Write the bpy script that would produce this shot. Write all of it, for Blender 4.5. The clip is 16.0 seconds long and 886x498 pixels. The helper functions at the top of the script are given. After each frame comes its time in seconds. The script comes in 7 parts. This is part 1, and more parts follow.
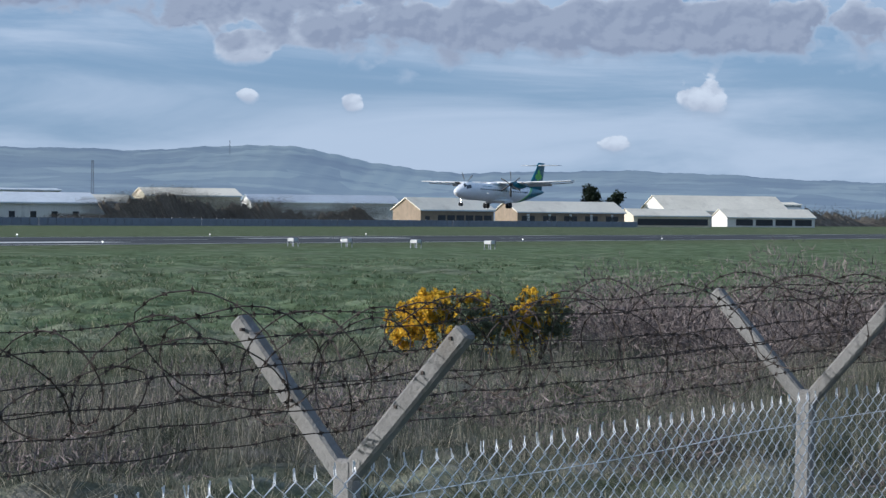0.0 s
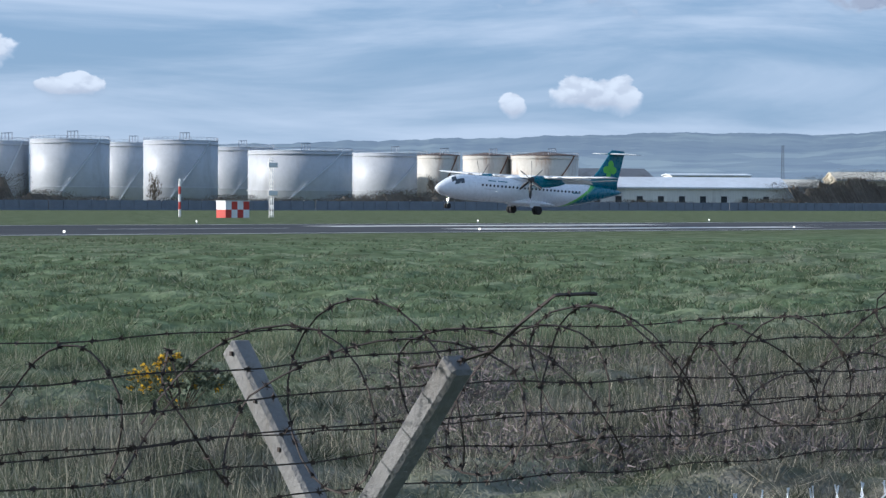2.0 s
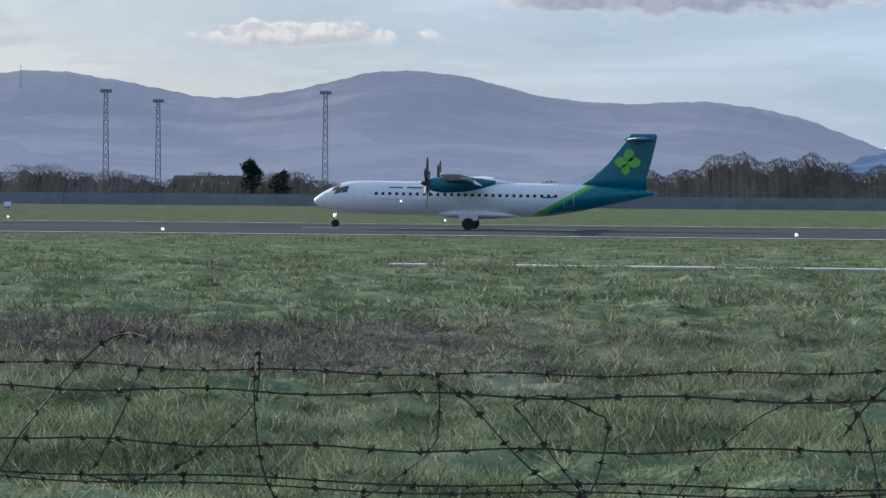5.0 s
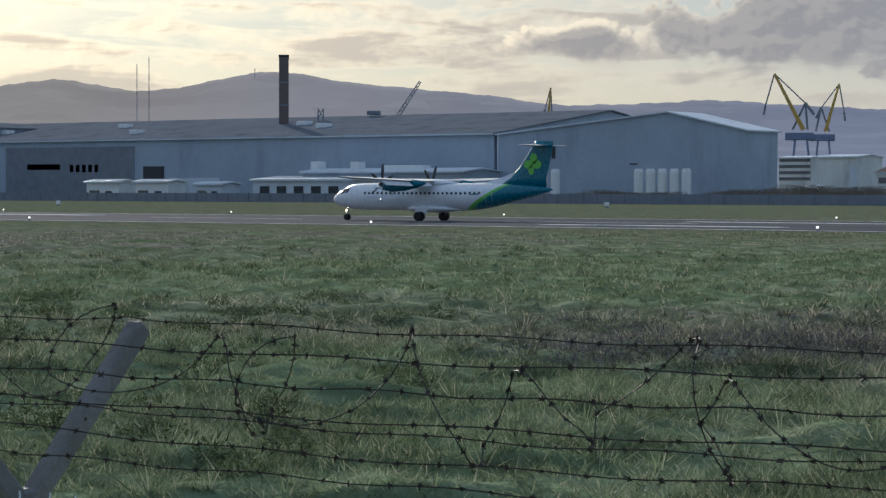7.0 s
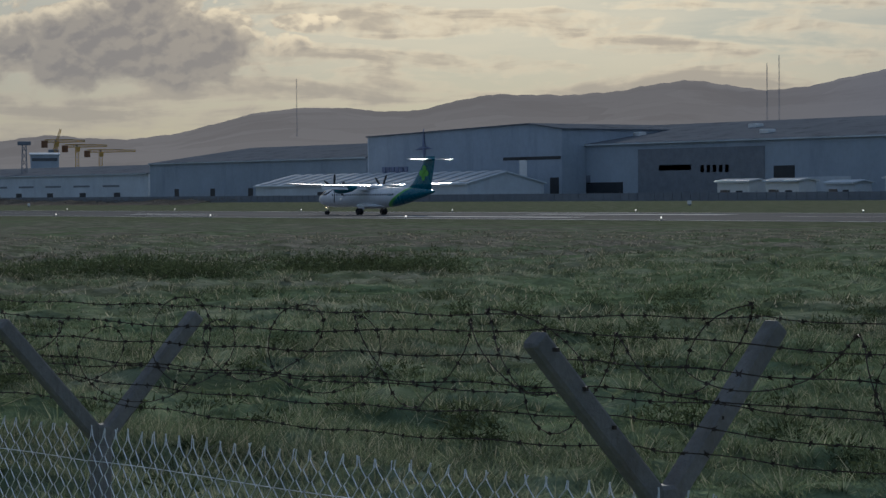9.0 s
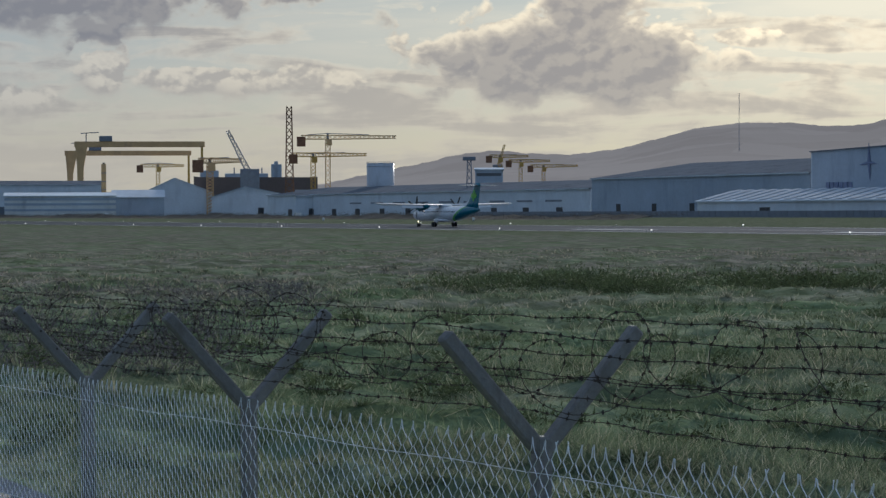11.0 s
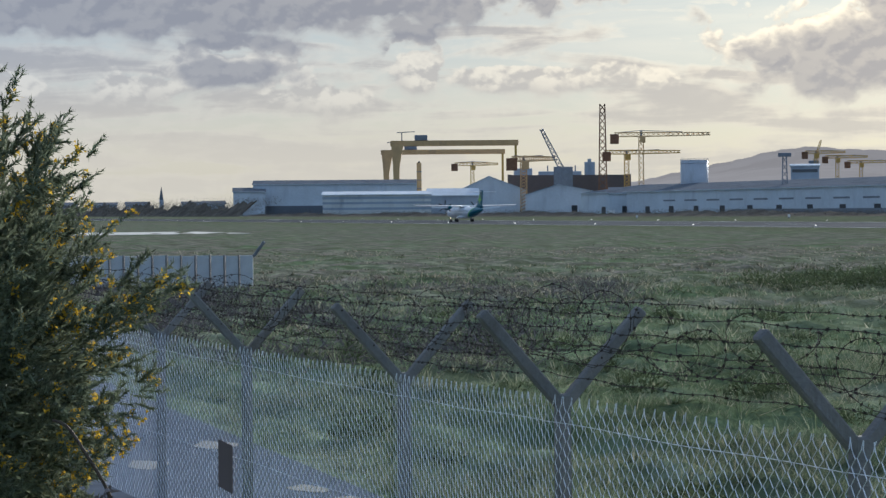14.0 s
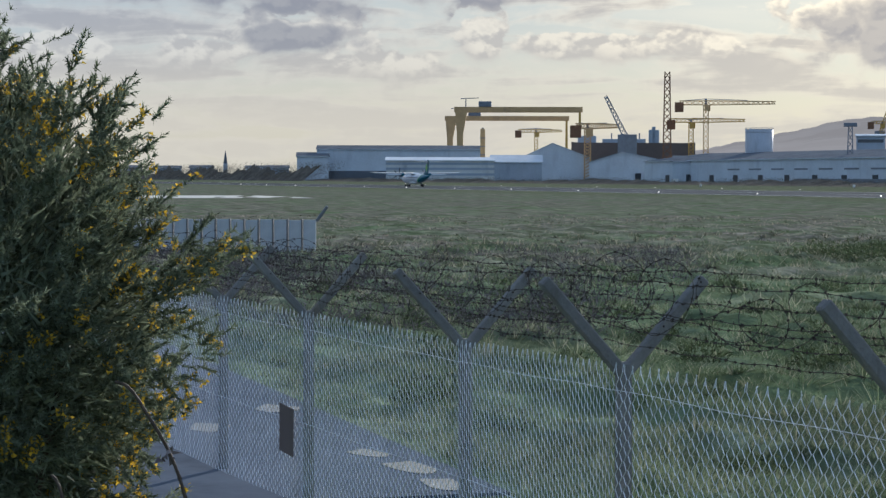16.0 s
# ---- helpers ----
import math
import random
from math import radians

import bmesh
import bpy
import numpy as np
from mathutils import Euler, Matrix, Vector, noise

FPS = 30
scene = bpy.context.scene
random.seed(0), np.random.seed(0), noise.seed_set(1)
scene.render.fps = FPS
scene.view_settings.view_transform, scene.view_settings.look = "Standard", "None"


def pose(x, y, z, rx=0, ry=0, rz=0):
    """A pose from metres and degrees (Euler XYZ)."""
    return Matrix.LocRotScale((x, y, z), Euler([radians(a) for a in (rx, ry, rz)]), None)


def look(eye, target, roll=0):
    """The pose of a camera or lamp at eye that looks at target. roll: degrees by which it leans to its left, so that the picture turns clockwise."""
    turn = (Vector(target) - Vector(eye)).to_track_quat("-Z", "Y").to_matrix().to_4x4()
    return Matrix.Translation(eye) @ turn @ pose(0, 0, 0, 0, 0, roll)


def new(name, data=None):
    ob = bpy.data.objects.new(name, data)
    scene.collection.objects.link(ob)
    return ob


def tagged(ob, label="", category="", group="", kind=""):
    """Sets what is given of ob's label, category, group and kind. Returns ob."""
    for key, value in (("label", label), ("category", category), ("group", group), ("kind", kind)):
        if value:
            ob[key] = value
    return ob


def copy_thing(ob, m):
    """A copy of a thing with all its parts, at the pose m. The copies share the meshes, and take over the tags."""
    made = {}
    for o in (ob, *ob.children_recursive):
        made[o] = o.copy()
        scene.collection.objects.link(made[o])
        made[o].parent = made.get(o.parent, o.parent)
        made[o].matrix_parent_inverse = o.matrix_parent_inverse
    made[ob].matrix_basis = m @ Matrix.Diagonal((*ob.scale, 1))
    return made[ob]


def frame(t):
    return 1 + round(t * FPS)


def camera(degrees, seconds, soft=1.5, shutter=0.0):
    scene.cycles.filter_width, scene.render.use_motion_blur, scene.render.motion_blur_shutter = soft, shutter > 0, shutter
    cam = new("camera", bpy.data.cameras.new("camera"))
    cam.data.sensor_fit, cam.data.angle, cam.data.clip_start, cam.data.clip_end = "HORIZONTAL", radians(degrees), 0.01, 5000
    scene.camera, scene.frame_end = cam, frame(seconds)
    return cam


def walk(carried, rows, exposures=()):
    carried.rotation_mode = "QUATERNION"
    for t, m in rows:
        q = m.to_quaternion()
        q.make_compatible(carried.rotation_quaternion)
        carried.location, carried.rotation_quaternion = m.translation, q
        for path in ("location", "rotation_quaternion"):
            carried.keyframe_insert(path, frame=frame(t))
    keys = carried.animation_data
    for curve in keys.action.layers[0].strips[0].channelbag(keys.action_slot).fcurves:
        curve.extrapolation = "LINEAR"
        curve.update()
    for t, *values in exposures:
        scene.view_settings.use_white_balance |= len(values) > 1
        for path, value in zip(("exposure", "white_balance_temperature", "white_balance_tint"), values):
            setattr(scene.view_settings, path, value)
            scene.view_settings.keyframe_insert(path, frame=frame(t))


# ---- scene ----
# seconds, stops, white balance (kelvin, tint)
EXPOSE = [(0.0, 0.28, 5500, 10), (2.0, 0.5, 5500, 10), (3.7, 0.6, 5550, 10), (5.8, 0.55, 5850, 9), (7.0, 0.24, 5800, 9), (8.0, -0.28, 5700, 9), (9.0, -0.58, 5700, 9),
          (10.2, -0.40, 5600, 9), (12.3, 0.20, 5550, 9), (16.0, 0.36, 5550, 9)]
EYE = (0.0, 0.0, 2.85)
# seconds, the eye's shift as the viewer turns on the spot, heading to the left of the runway's normal, tilt, roll (degrees)
PAN = [
    (0.0, 0.440, -0.190, -58.00, -0.75, 0.47),
    (0.5, 0.415, -0.155, -54.40, -0.94, 0.40),
    (1.0, 0.390, -0.120, -50.28, -1.10, 0.29),
    (1.5, 0.362, -0.085, -45.68, -1.20, 0.29),
    (2.0, 0.333, -0.050, -40.65, -1.24, 0.27),
    (2.5, 0.298, -0.023, -34.79, -1.24, 0.35),
    (3.0, 0.262, 0.005, -27.96, -1.27, 0.48),
    (3.5, 0.225, 0.023, -19.94, -1.31, 0.41),
    (3.7, 0.210, 0.030, -16.47, -1.34, 0.35),
    (5.8, 0.060, 0.030, 20.10, -1.46, 0.56),
    (6.0, 0.052, 0.027, 23.30, -1.46, 0.55),
    (6.5, 0.034, 0.019, 30.73, -1.45, 0.34),
    (7.0, 0.015, 0.012, 37.14, -1.44, 0.13),
    (7.5, 0.007, 0.006, 42.32, -1.41, -0.01),
    (8.0, 0.000, 0.000, 46.47, -1.41, -0.13),
    (8.5, 0.000, 0.000, 49.91, -1.44, -0.37),
    (9.0, 0.000, 0.000, 53.03, -1.41, -0.46),
    (9.5, 0.000, 0.000, 56.00, -1.29, -0.56),
    (10.0, 0.000, 0.000, 59.17, -1.15, -0.49),
    (10.2, 0.000, 0.000, 60.26, -1.09, -0.44),
    (12.3, 0.000, 0.000, 69.04, -1.00, -0.36),
    (12.5, 0.000, 0.000, 69.59, -1.01, -0.44),
    (13.0, 0.000, 0.000, 70.74, -0.99, -0.45),
    (13.5, 0.000, 0.000, 71.54, -0.97, -0.53),
    (14.0, 0.000, 0.000, 72.11, -0.97, -0.49),
    (14.5, 0.000, 0.000, 72.52, -1.08, -0.39),
    (15.0, 0.000, 0.000, 72.90, -1.36, -0.29),
    (15.5, 0.000, 0.000, 73.32, -1.62, -0.12),
    (16.0, 0.000, 0.000, 73.70, -1.82, 0.12),
]


def aim(x, y, yaw, tilt, roll):
    """The camera's pose for a place, a heading, a tilt above the horizon and a roll."""
    return pose(x, y, EYE[2], 0, 0, yaw) @ pose(0, 0, 0, 90 + tilt) @ pose(0, 0, 0, 0, 0, roll)


cam = camera(22.18, 16.0, soft=1.4)
walk(cam, [(t, aim(*row)) for t, *row in PAN], EXPOSE)

# ---- world, sun ----
SUN_AZ, SUN_EL = 51.0, 17.0      # to the left of the runway's normal, above the horizon


def heading(az, r=1.0, z=0.0):
    """A point at a heading to the left of the runway's normal, r metres away on the ground."""
    a = radians(az)
    return Vector((-math.sin(a) * r, math.cos(a) * r, z))


def level(az, y, el):
    """Height of a point seen at an elevation, standing on the line at y metres beside the runway."""
    return EYE[2] + y / math.cos(radians(az)) * math.tan(radians(el))


def along(az, y):
    return -y * math.tan(radians(az))


class Graph:
    """Small wrapper to write node trees briefly."""

    def __init__(self, tree, fresh=True):
        self.t = tree
        if fresh:
            tree.nodes.clear()

    def n(self, kind, *ins, operation="", clamp=False, blend=""):
        node = self.t.nodes.new(kind)
        if operation:
            node.operation = operation
        if clamp:
            node.use_clamp = True
        if blend:
            node.data_type, node.blend_type = "RGBA", blend
        for i, v in enumerate(ins):
            self.put(node, i, v)
        return node

    def put(self, node, i, v):
        if v is None:
            return
        if isinstance(v, bpy.types.NodeSocket):
            self.t.links.new(v, node.inputs[i])
        elif isinstance(v, bpy.types.Node):
            self.t.links.new(v.outputs[0], node.inputs[i])
        else:
            node.inputs[i].default_value = v

    def math(self, op, a, b=None, c=None, clamp=False):
        return self.n("ShaderNodeMath", a, b, c, operation=op, clamp=clamp)

    def vec(self, op, a, b=None):
        return self.n("ShaderNodeVectorMath", a, b, operation=op)

    def noise(self, v, scale, detail=4.0, rough=0.55, dist=0.0):
        node = self.n("ShaderNodeTexNoise")
        for k, x in (("Vector", v), ("Scale", scale), ("Detail", detail), ("Roughness", rough), ("Distortion", dist)):
            self.put(node, node.inputs.find(k), x)
        return node.outputs[0]

    def ramp(self, fac, *stops):
        node = self.n("ShaderNodeValToRGB", fac)
        el = node.color_ramp.elements
        while len(el) < len(stops):
            el.new(0.5)
        for e, (p, c) in zip(el, stops):
            e.position = p
            e.color = (c, c, c, 1) if isinstance(c, (int, float)) else (*c, 1)
        return node.outputs[0]

    def mix(self, fac, a, b, mode="MIX"):
        node = self.n("ShaderNodeMix", blend=mode)
        for i, v in ((0, fac), (6, a), (7, b)):
            if isinstance(v, tuple) and len(v) == 3:
                v = (*v, 1)
            self.put(node, i, v)
        return node.outputs[2]

    def remap(self, v, a, b, c=0.0, d=1.0):
        return self.n("ShaderNodeMapRange", v, a, b, c, d).outputs[0]


world = bpy.data.worlds.new("sky")
scene.world = world
world.use_nodes = True
g = Graph(world.node_tree)
sky = g.n("ShaderNodeTexSky")
sky.sky_type, sky.sun_disc = "NISHITA", False
sky.sun_elevation, sky.sun_rotation = radians(SUN_EL), radians(-SUN_AZ)
sky.altitude, sky.air_density, sky.dust_density, sky.ozone_density = 20.0, 1.2, 1.6, 1.6
way = g.n("ShaderNodeTexCoord").outputs["Generated"]
sep = g.n("ShaderNodeSeparateXYZ", way)
sun_way = heading(SUN_AZ, math.cos(radians(SUN_EL)), math.sin(radians(SUN_EL)))
near_sun = g.math("MAXIMUM", g.vec("DOT_PRODUCT", way, tuple(sun_way)).outputs["Value"], 0.0)
# heading and elevation of the way, in degrees
az = g.math("DEGREES", g.math("ARCTAN2", g.math("MULTIPLY", sep.outputs[0], -1.0), sep.outputs[1])).outputs[0]
el = g.math("DEGREES", g.math("ARCSINE", sep.outputs[2])).outputs[0]
# heaped clouds: heading, elevation, half width, half height, greyness
HEAPS = ((-50.0, 6.0, 9.5, 1.30, 1.0), (-62.0, 4.75, 10.0, 1.0, 1.0), (-53.0, 4.15, 0.75, 0.42, 0.0), (-54.5, 4.5, 1.0, 0.42, 0.1), (-53.0, 3.07, 0.34, 0.24, 0.0), (-55.6, 2.86, 0.34, 0.32, 0.0),
         (-64.5, 3.05, 0.62, 0.50, 0.0), (-62.3, 1.92, 0.42, 0.26, 0.0), (-68.6, 4.95, 0.9, 0.45, 0.0), (-42.4, 2.42, 0.38, 0.38, 0.0), (-44.5, 2.63, 1.25, 0.50, 0.0), (-26.0, 3.15, 3.2, 0.80, 0.1),
         (-28.0, 3.75, 1.9, 0.55, 0.0), (-31.0, 2.8, 1.25, 0.32, 0.0), (-24.7, 4.5, 1.3, 0.17, 0.0), (-19.5, 4.67, 2.4, 0.28, 0.0), (-15.8, 3.7, 2.3, 0.24, 0.0), (-12.9, 2.8, 3.0, 0.34, 0.0), (-10.2, 4.1, 3.8, 0.80, 0.3),
         (0.0, 4.9, 6.0, 0.60, 0.4), (10.0, 3.9, 3.0, 0.40, 0.2), (33.6, 3.65, 2.3, 0.75, 0.25), (28.2, 3.95, 4.4, 1.4, 0.9), (24.3, 2.85, 2.2, 0.38, 0.0), (61.0, 3.55, 4.7, 1.65, 0.62), (60.6, 5.2, 1.1, 1.1, 0.9),
         (62.5, 4.5, 1.0, 0.45, 0.1), (58.8, 4.3, 1.3, 0.45, 0.1), (56.4, 4.32, 1.1, 0.28, 0.1), (78.5, 5.1, 11.5, 1.3, 1.0), (77.3, 3.5, 2.0, 0.6, 0.5), (75.3, 2.75, 1.4, 0.5, 0.0), (79.7, 3.0, 1.4, 0.55, 0.0),
         (72.8, 3.4, 0.8, 0.8, 0.0), (69.5, 3.2, 3.4, 0.45, 0.1), (84.0, 3.0, 2.0, 0.6, 0.2))
sunward = g.remap(az, -5.0, 30.0)


def billow(d_az, d_el):
    """Cauliflower relief of heaped cloud, about zero."""
    a, e = g.math("ADD", az, d_az), g.math("ADD", el, d_el)
    at = g.n("ShaderNodeCombineXYZ", g.math("MULTIPLY", a, 0.75), e, 0.0)
    soft = g.noise(at, 0.95, 6.0, 0.50, 0.25)
    cell = g.n("ShaderNodeTexVoronoi")
    cell.voronoi_dimensions, cell.feature, cell.normalize = "2D", "SMOOTH_F1", True
    bent = g.vec("ADD", at, g.vec("MULTIPLY", g.n("ShaderNodeCombineXYZ", soft, g.noise(at, 2.3, 3.0), 0.0), (0.6, 0.6, 0.0)))
    for k, v in (("Vector", bent.outputs[0]), ("Scale", 1.35), ("Detail", 2.5), ("Roughness", 0.50), ("Smoothness", 0.5)):
        g.put(cell, cell.inputs.find(k), v)
    lumps = g.math("SUBTRACT", 0.36, cell.outputs["Distance"])
    return g.math("ADD", g.math("MULTIPLY", g.math("SUBTRACT", soft, 0.5), 1.1), g.math("MULTIPLY", lumps, 0.75))


def smooth(v, a, b):
    node = g.n("ShaderNodeMapRange", v, a, b, 0.0, 1.0)
    node.interpolation_type = "SMOOTHSTEP"
    return node.outputs[0]


rise = billow(0.0, 0.0)
toward = billow(0.10, 0.16)
heap, core, level_in = -2.0, -2.0, -3.0
for c, h, w, t, k in HEAPS:
    u = g.math("DIVIDE", g.math("SUBTRACT", az, c), w)
    v = g.math("DIVIDE", g.math("SUBTRACT", el, h), t)
    q = g.math("SQRT", g.math("ADD", g.math("MULTIPLY", u, u), g.math("MULTIPLY", v, v)))
    inside = g.math("SUBTRACT", 1.0, q)
    heap = g.math("MAXIMUM", heap, inside)
    if k > 0.2:
        core = g.math("MAXIMUM", core, g.math("ADD", inside, (k - 1.0) * 0.45))
    level_in = g.math("MAXIMUM", level_in, g.math("MULTIPLY_ADD", g.math("MINIMUM", inside, 0.0), 3.0, v))
body = g.math("ADD", g.math("MULTIPLY", heap, 1.0), g.math("MULTIPLY", rise, g.remap(sunward, 0.0, 1.0, 1.9, 1.35)))
# crisp crowns, bases that fade away
fade = g.remap(level_in, -0.7, 0.25, 0.95, 0.20)
heaped = smooth(body, -0.02, fade)
# rows of flat cloud on the sun's side, a thin smooth veil away from it
row_at = g.n("ShaderNodeCombineXYZ", g.math("MULTIPLY", az, 0.20), g.math("MULTIPLY", el, 1.25), 2.0)
rows = g.math("ADD", g.noise(row_at, 1.35, 5.0, 0.52, 0.4), g.math("MULTIPLY", rise, 0.20))
rows = g.math("SUBTRACT", rows, g.math("MULTIPLY", smooth(el, 3.9, 5.2), 0.13))
veil = g.noise(g.n("ShaderNodeCombineXYZ", g.math("MULTIPLY", az, 0.07), g.math("MULTIPLY", el, 0.42), 7.0), 1.0, 6.0, 0.55, 0.6)
layer = g.math("MAXIMUM", g.math("MULTIPLY", smooth(rows, 0.34, 0.60), sunward), g.math("MULTIPLY", smooth(veil, 0.36, 0.66), g.remap(sunward, 0.0, 1.0, 0.80, 0.4)))
mask = g.math("MAXIMUM", heaped, layer)
relief = smooth(g.math("SUBTRACT", toward, rise), -0.09, 0.09)
thick = g.math("MULTIPLY", smooth(g.math("ADD", core, g.math("MULTIPLY", rise, 1.3)), -0.05, 0.38), heaped)
under = smooth(g.math("ADD", level_in, g.math("MULTIPLY", rise, 1.2)), 0.45, -0.45)
glow = g.math("POWER", near_sun, 2.2)
close = g.math("POWER", near_sun, 24.0)
grey = g.mix(glow, (0.20, 0.225, 0.285), (0.21, 0.20, 0.205))
grey = g.mix(close, grey, (0.52, 0.435, 0.35))
bright = g.mix(glow, (0.56, 0.575, 0.585), (0.55, 0.485, 0.38))
bright = g.mix(close, bright, (2.15, 1.66, 0.98))
soft_grey = g.mix(0.36, grey, bright)
row_tone = g.mix(smooth(g.math("ADD", rows, g.math("MULTIPLY", relief, 0.05)), 0.44, 0.68), bright, soft_grey)
flat = g.mix(sunward, (0.46, 0.50, 0.545), row_tone)
lump_tone = g.mix(g.math("MULTIPLY", relief, g.remap(sunward, 0.0, 1.0, 0.45, 0.85)), bright, soft_grey)
lump_tone = g.mix(g.math("MULTIPLY", under, 0.7), lump_tone, soft_grey)
lump_tone = g.mix(g.math("MULTIPLY", thick, 0.95), lump_tone, g.mix(g.math("MULTIPLY", relief, 0.6), g.mix(0.22, grey, bright), grey))
lit = g.mix(heaped, flat, lump_tone)
low_warm = g.math("MULTIPLY", g.math("MULTIPLY", sunward, smooth(el, 4.4, 1.0)), 0.78)
lit = g.mix(g.math("MULTIPLY", low_warm, g.math("SUBTRACT", 1.0, g.math("MULTIPLY", thick, 0.6))), lit, (0.60, 0.51, 0.375))
low = g.math("MAXIMUM", g.math("SUBTRACT", 1.0, g.math("MULTIPLY", el, 0.07)), 0.0)
open_sky = g.mix(low, (0.18, 0.34, 0.56), (0.39, 0.51, 0.63))
open_sky = g.mix(g.math("MULTIPLY", glow, 0.80), open_sky, (0.72, 0.63, 0.48))
open_sky = g.mix(low_warm, open_sky, (0.78, 0.66, 0.48))
nishita = g.n("ShaderNodeBackground", g.mix(1.0, sky.outputs[0], (0.70, 0.90, 1.20), "MULTIPLY"), 0.05)
tone = g.n("ShaderNodeBackground", open_sky, 0.75)
clear = g.n("ShaderNodeMixShader", 0.75, nishita.outputs[0], tone.outputs[0])
cloud = g.n("ShaderNodeBackground", lit, 1.0)
sky_mix = g.n("ShaderNodeMixShader", mask, clear.outputs[0], cloud.outputs[0])
g.n("ShaderNodeOutputWorld", sky_mix.outputs[0])

sun = new("sun", bpy.data.lights.new("sun", "SUN"))
sun.data.energy, sun.data.angle, sun.data.color = 4.4, radians(1.5), (1.0, 0.89, 0.74)
sun.matrix_world = look(tuple(sun_way * 50), (0, 0, 0))

# ---- materials ----
def material(name, colour, rough=0.7, metal=0.0, var=0.25, scale=1.0, fine=12.0, bump=0.0, bump_scale=30.0, tint=None, spec=0.4,
             rand=0.0, island=False, stretch=None, stain=None, stain_scale=0.3):
    """A procedural surface: base colour varied at two scales, with fine relief, per-piece variation and stains."""
    m = bpy.data.materials.new(name)
    m.use_nodes = True
    g = Graph(m.node_tree)
    out = g.n("ShaderNodeOutputMaterial")
    b = g.n("ShaderNodeBsdfPrincipled")
    g.put(out, 0, b)
    co = g.n("ShaderNodeTexCoord").outputs["Object"]
    if stretch:
        co = g.vec("MULTIPLY", co, stretch).outputs[0]
    big = g.noise(co, scale, 4, 0.6)
    small = g.noise(co, scale * fine, 5, 0.65)
    f = g.math("ADD", g.math("MULTIPLY", big, 0.6), g.math("MULTIPLY", small, 0.4))
    dark = tuple(c * (1 - var) for c in colour)
    lite = tuple(min(1.0, c * (1 + var)) for c in (tint or colour))
    col = g.mix(g.remap(f, 0.32, 0.68), dark, lite)
    if stain:
        s = g.noise(g.vec("MULTIPLY", co, (1, 1, 0.25)), stain_scale, 6, 0.7)
        col = g.mix(g.remap(s, 0.52, 0.70, 0.0, 0.85), col, stain)
    if rand:
        r = g.n("ShaderNodeNewGeometry").outputs["Random Per Island"] if island else g.n("ShaderNodeObjectInfo").outputs["Random"]
        col = g.mix(1.0, col, g.n("ShaderNodeCombineColor", *[g.remap(r, 0, 1, 1 - rand, 1 + rand)] * 3).outputs[0], "MULTIPLY")
    g.put(b, b.inputs.find("Base Color"), col)
    g.put(b, b.inputs.find("Roughness"), g.remap(small, 0.3, 0.7, max(0.02, rough - 0.1), min(1.0, rough + 0.1)))
    b.inputs["Metallic"].default_value = metal
    b.inputs["Specular IOR Level"].default_value = spec
    if bump:
        h = g.n("ShaderNodeBump")
        g.put(h, h.inputs.find("Height"), g.noise(co, bump_scale, 4, 0.6))
        h.inputs["Strength"].default_value = bump
        h.inputs["Distance"].default_value = 0.02
        g.put(b, b.inputs.find("Normal"), h.outputs[0])
    return m


def glowing(name, colour, power):
    m = bpy.data.materials.new(name)
    m.use_nodes = True
    g = Graph(m.node_tree)
    out = g.n("ShaderNodeOutputMaterial")
    e = g.n("ShaderNodeEmission", (*colour, 1), power)
    g.put(out, 0, e)
    return m


def sheet_metal(name, colour, rib=0.5, rough=0.5, axis=0, stain=None, var=0.12):
    """Profiled cladding: ribs along one axis as relief, streaks and dirt over it."""
    m = material(name, colour, 0.85, 0.0, var, 0.06, 9.0, stain=stain, stain_scale=0.12, spec=0.0)
    g = Graph(m.node_tree, False)
    b = [n for n in g.t.nodes if n.type == "BSDF_PRINCIPLED"][0]
    sep = g.n("ShaderNodeSeparateXYZ", g.n("ShaderNodeTexCoord").outputs["Object"])
    wave = g.math("SINE", g.math("MULTIPLY", sep.outputs[axis], 2 * math.pi / rib))
    h = g.n("ShaderNodeBump")
    g.put(h, h.inputs.find("Height"), wave.outputs[0])
    h.inputs["Strength"].default_value = 0.35
    h.inputs["Distance"].default_value = 0.05
    g.put(b, b.inputs.find("Normal"), h.outputs[0])
    return m


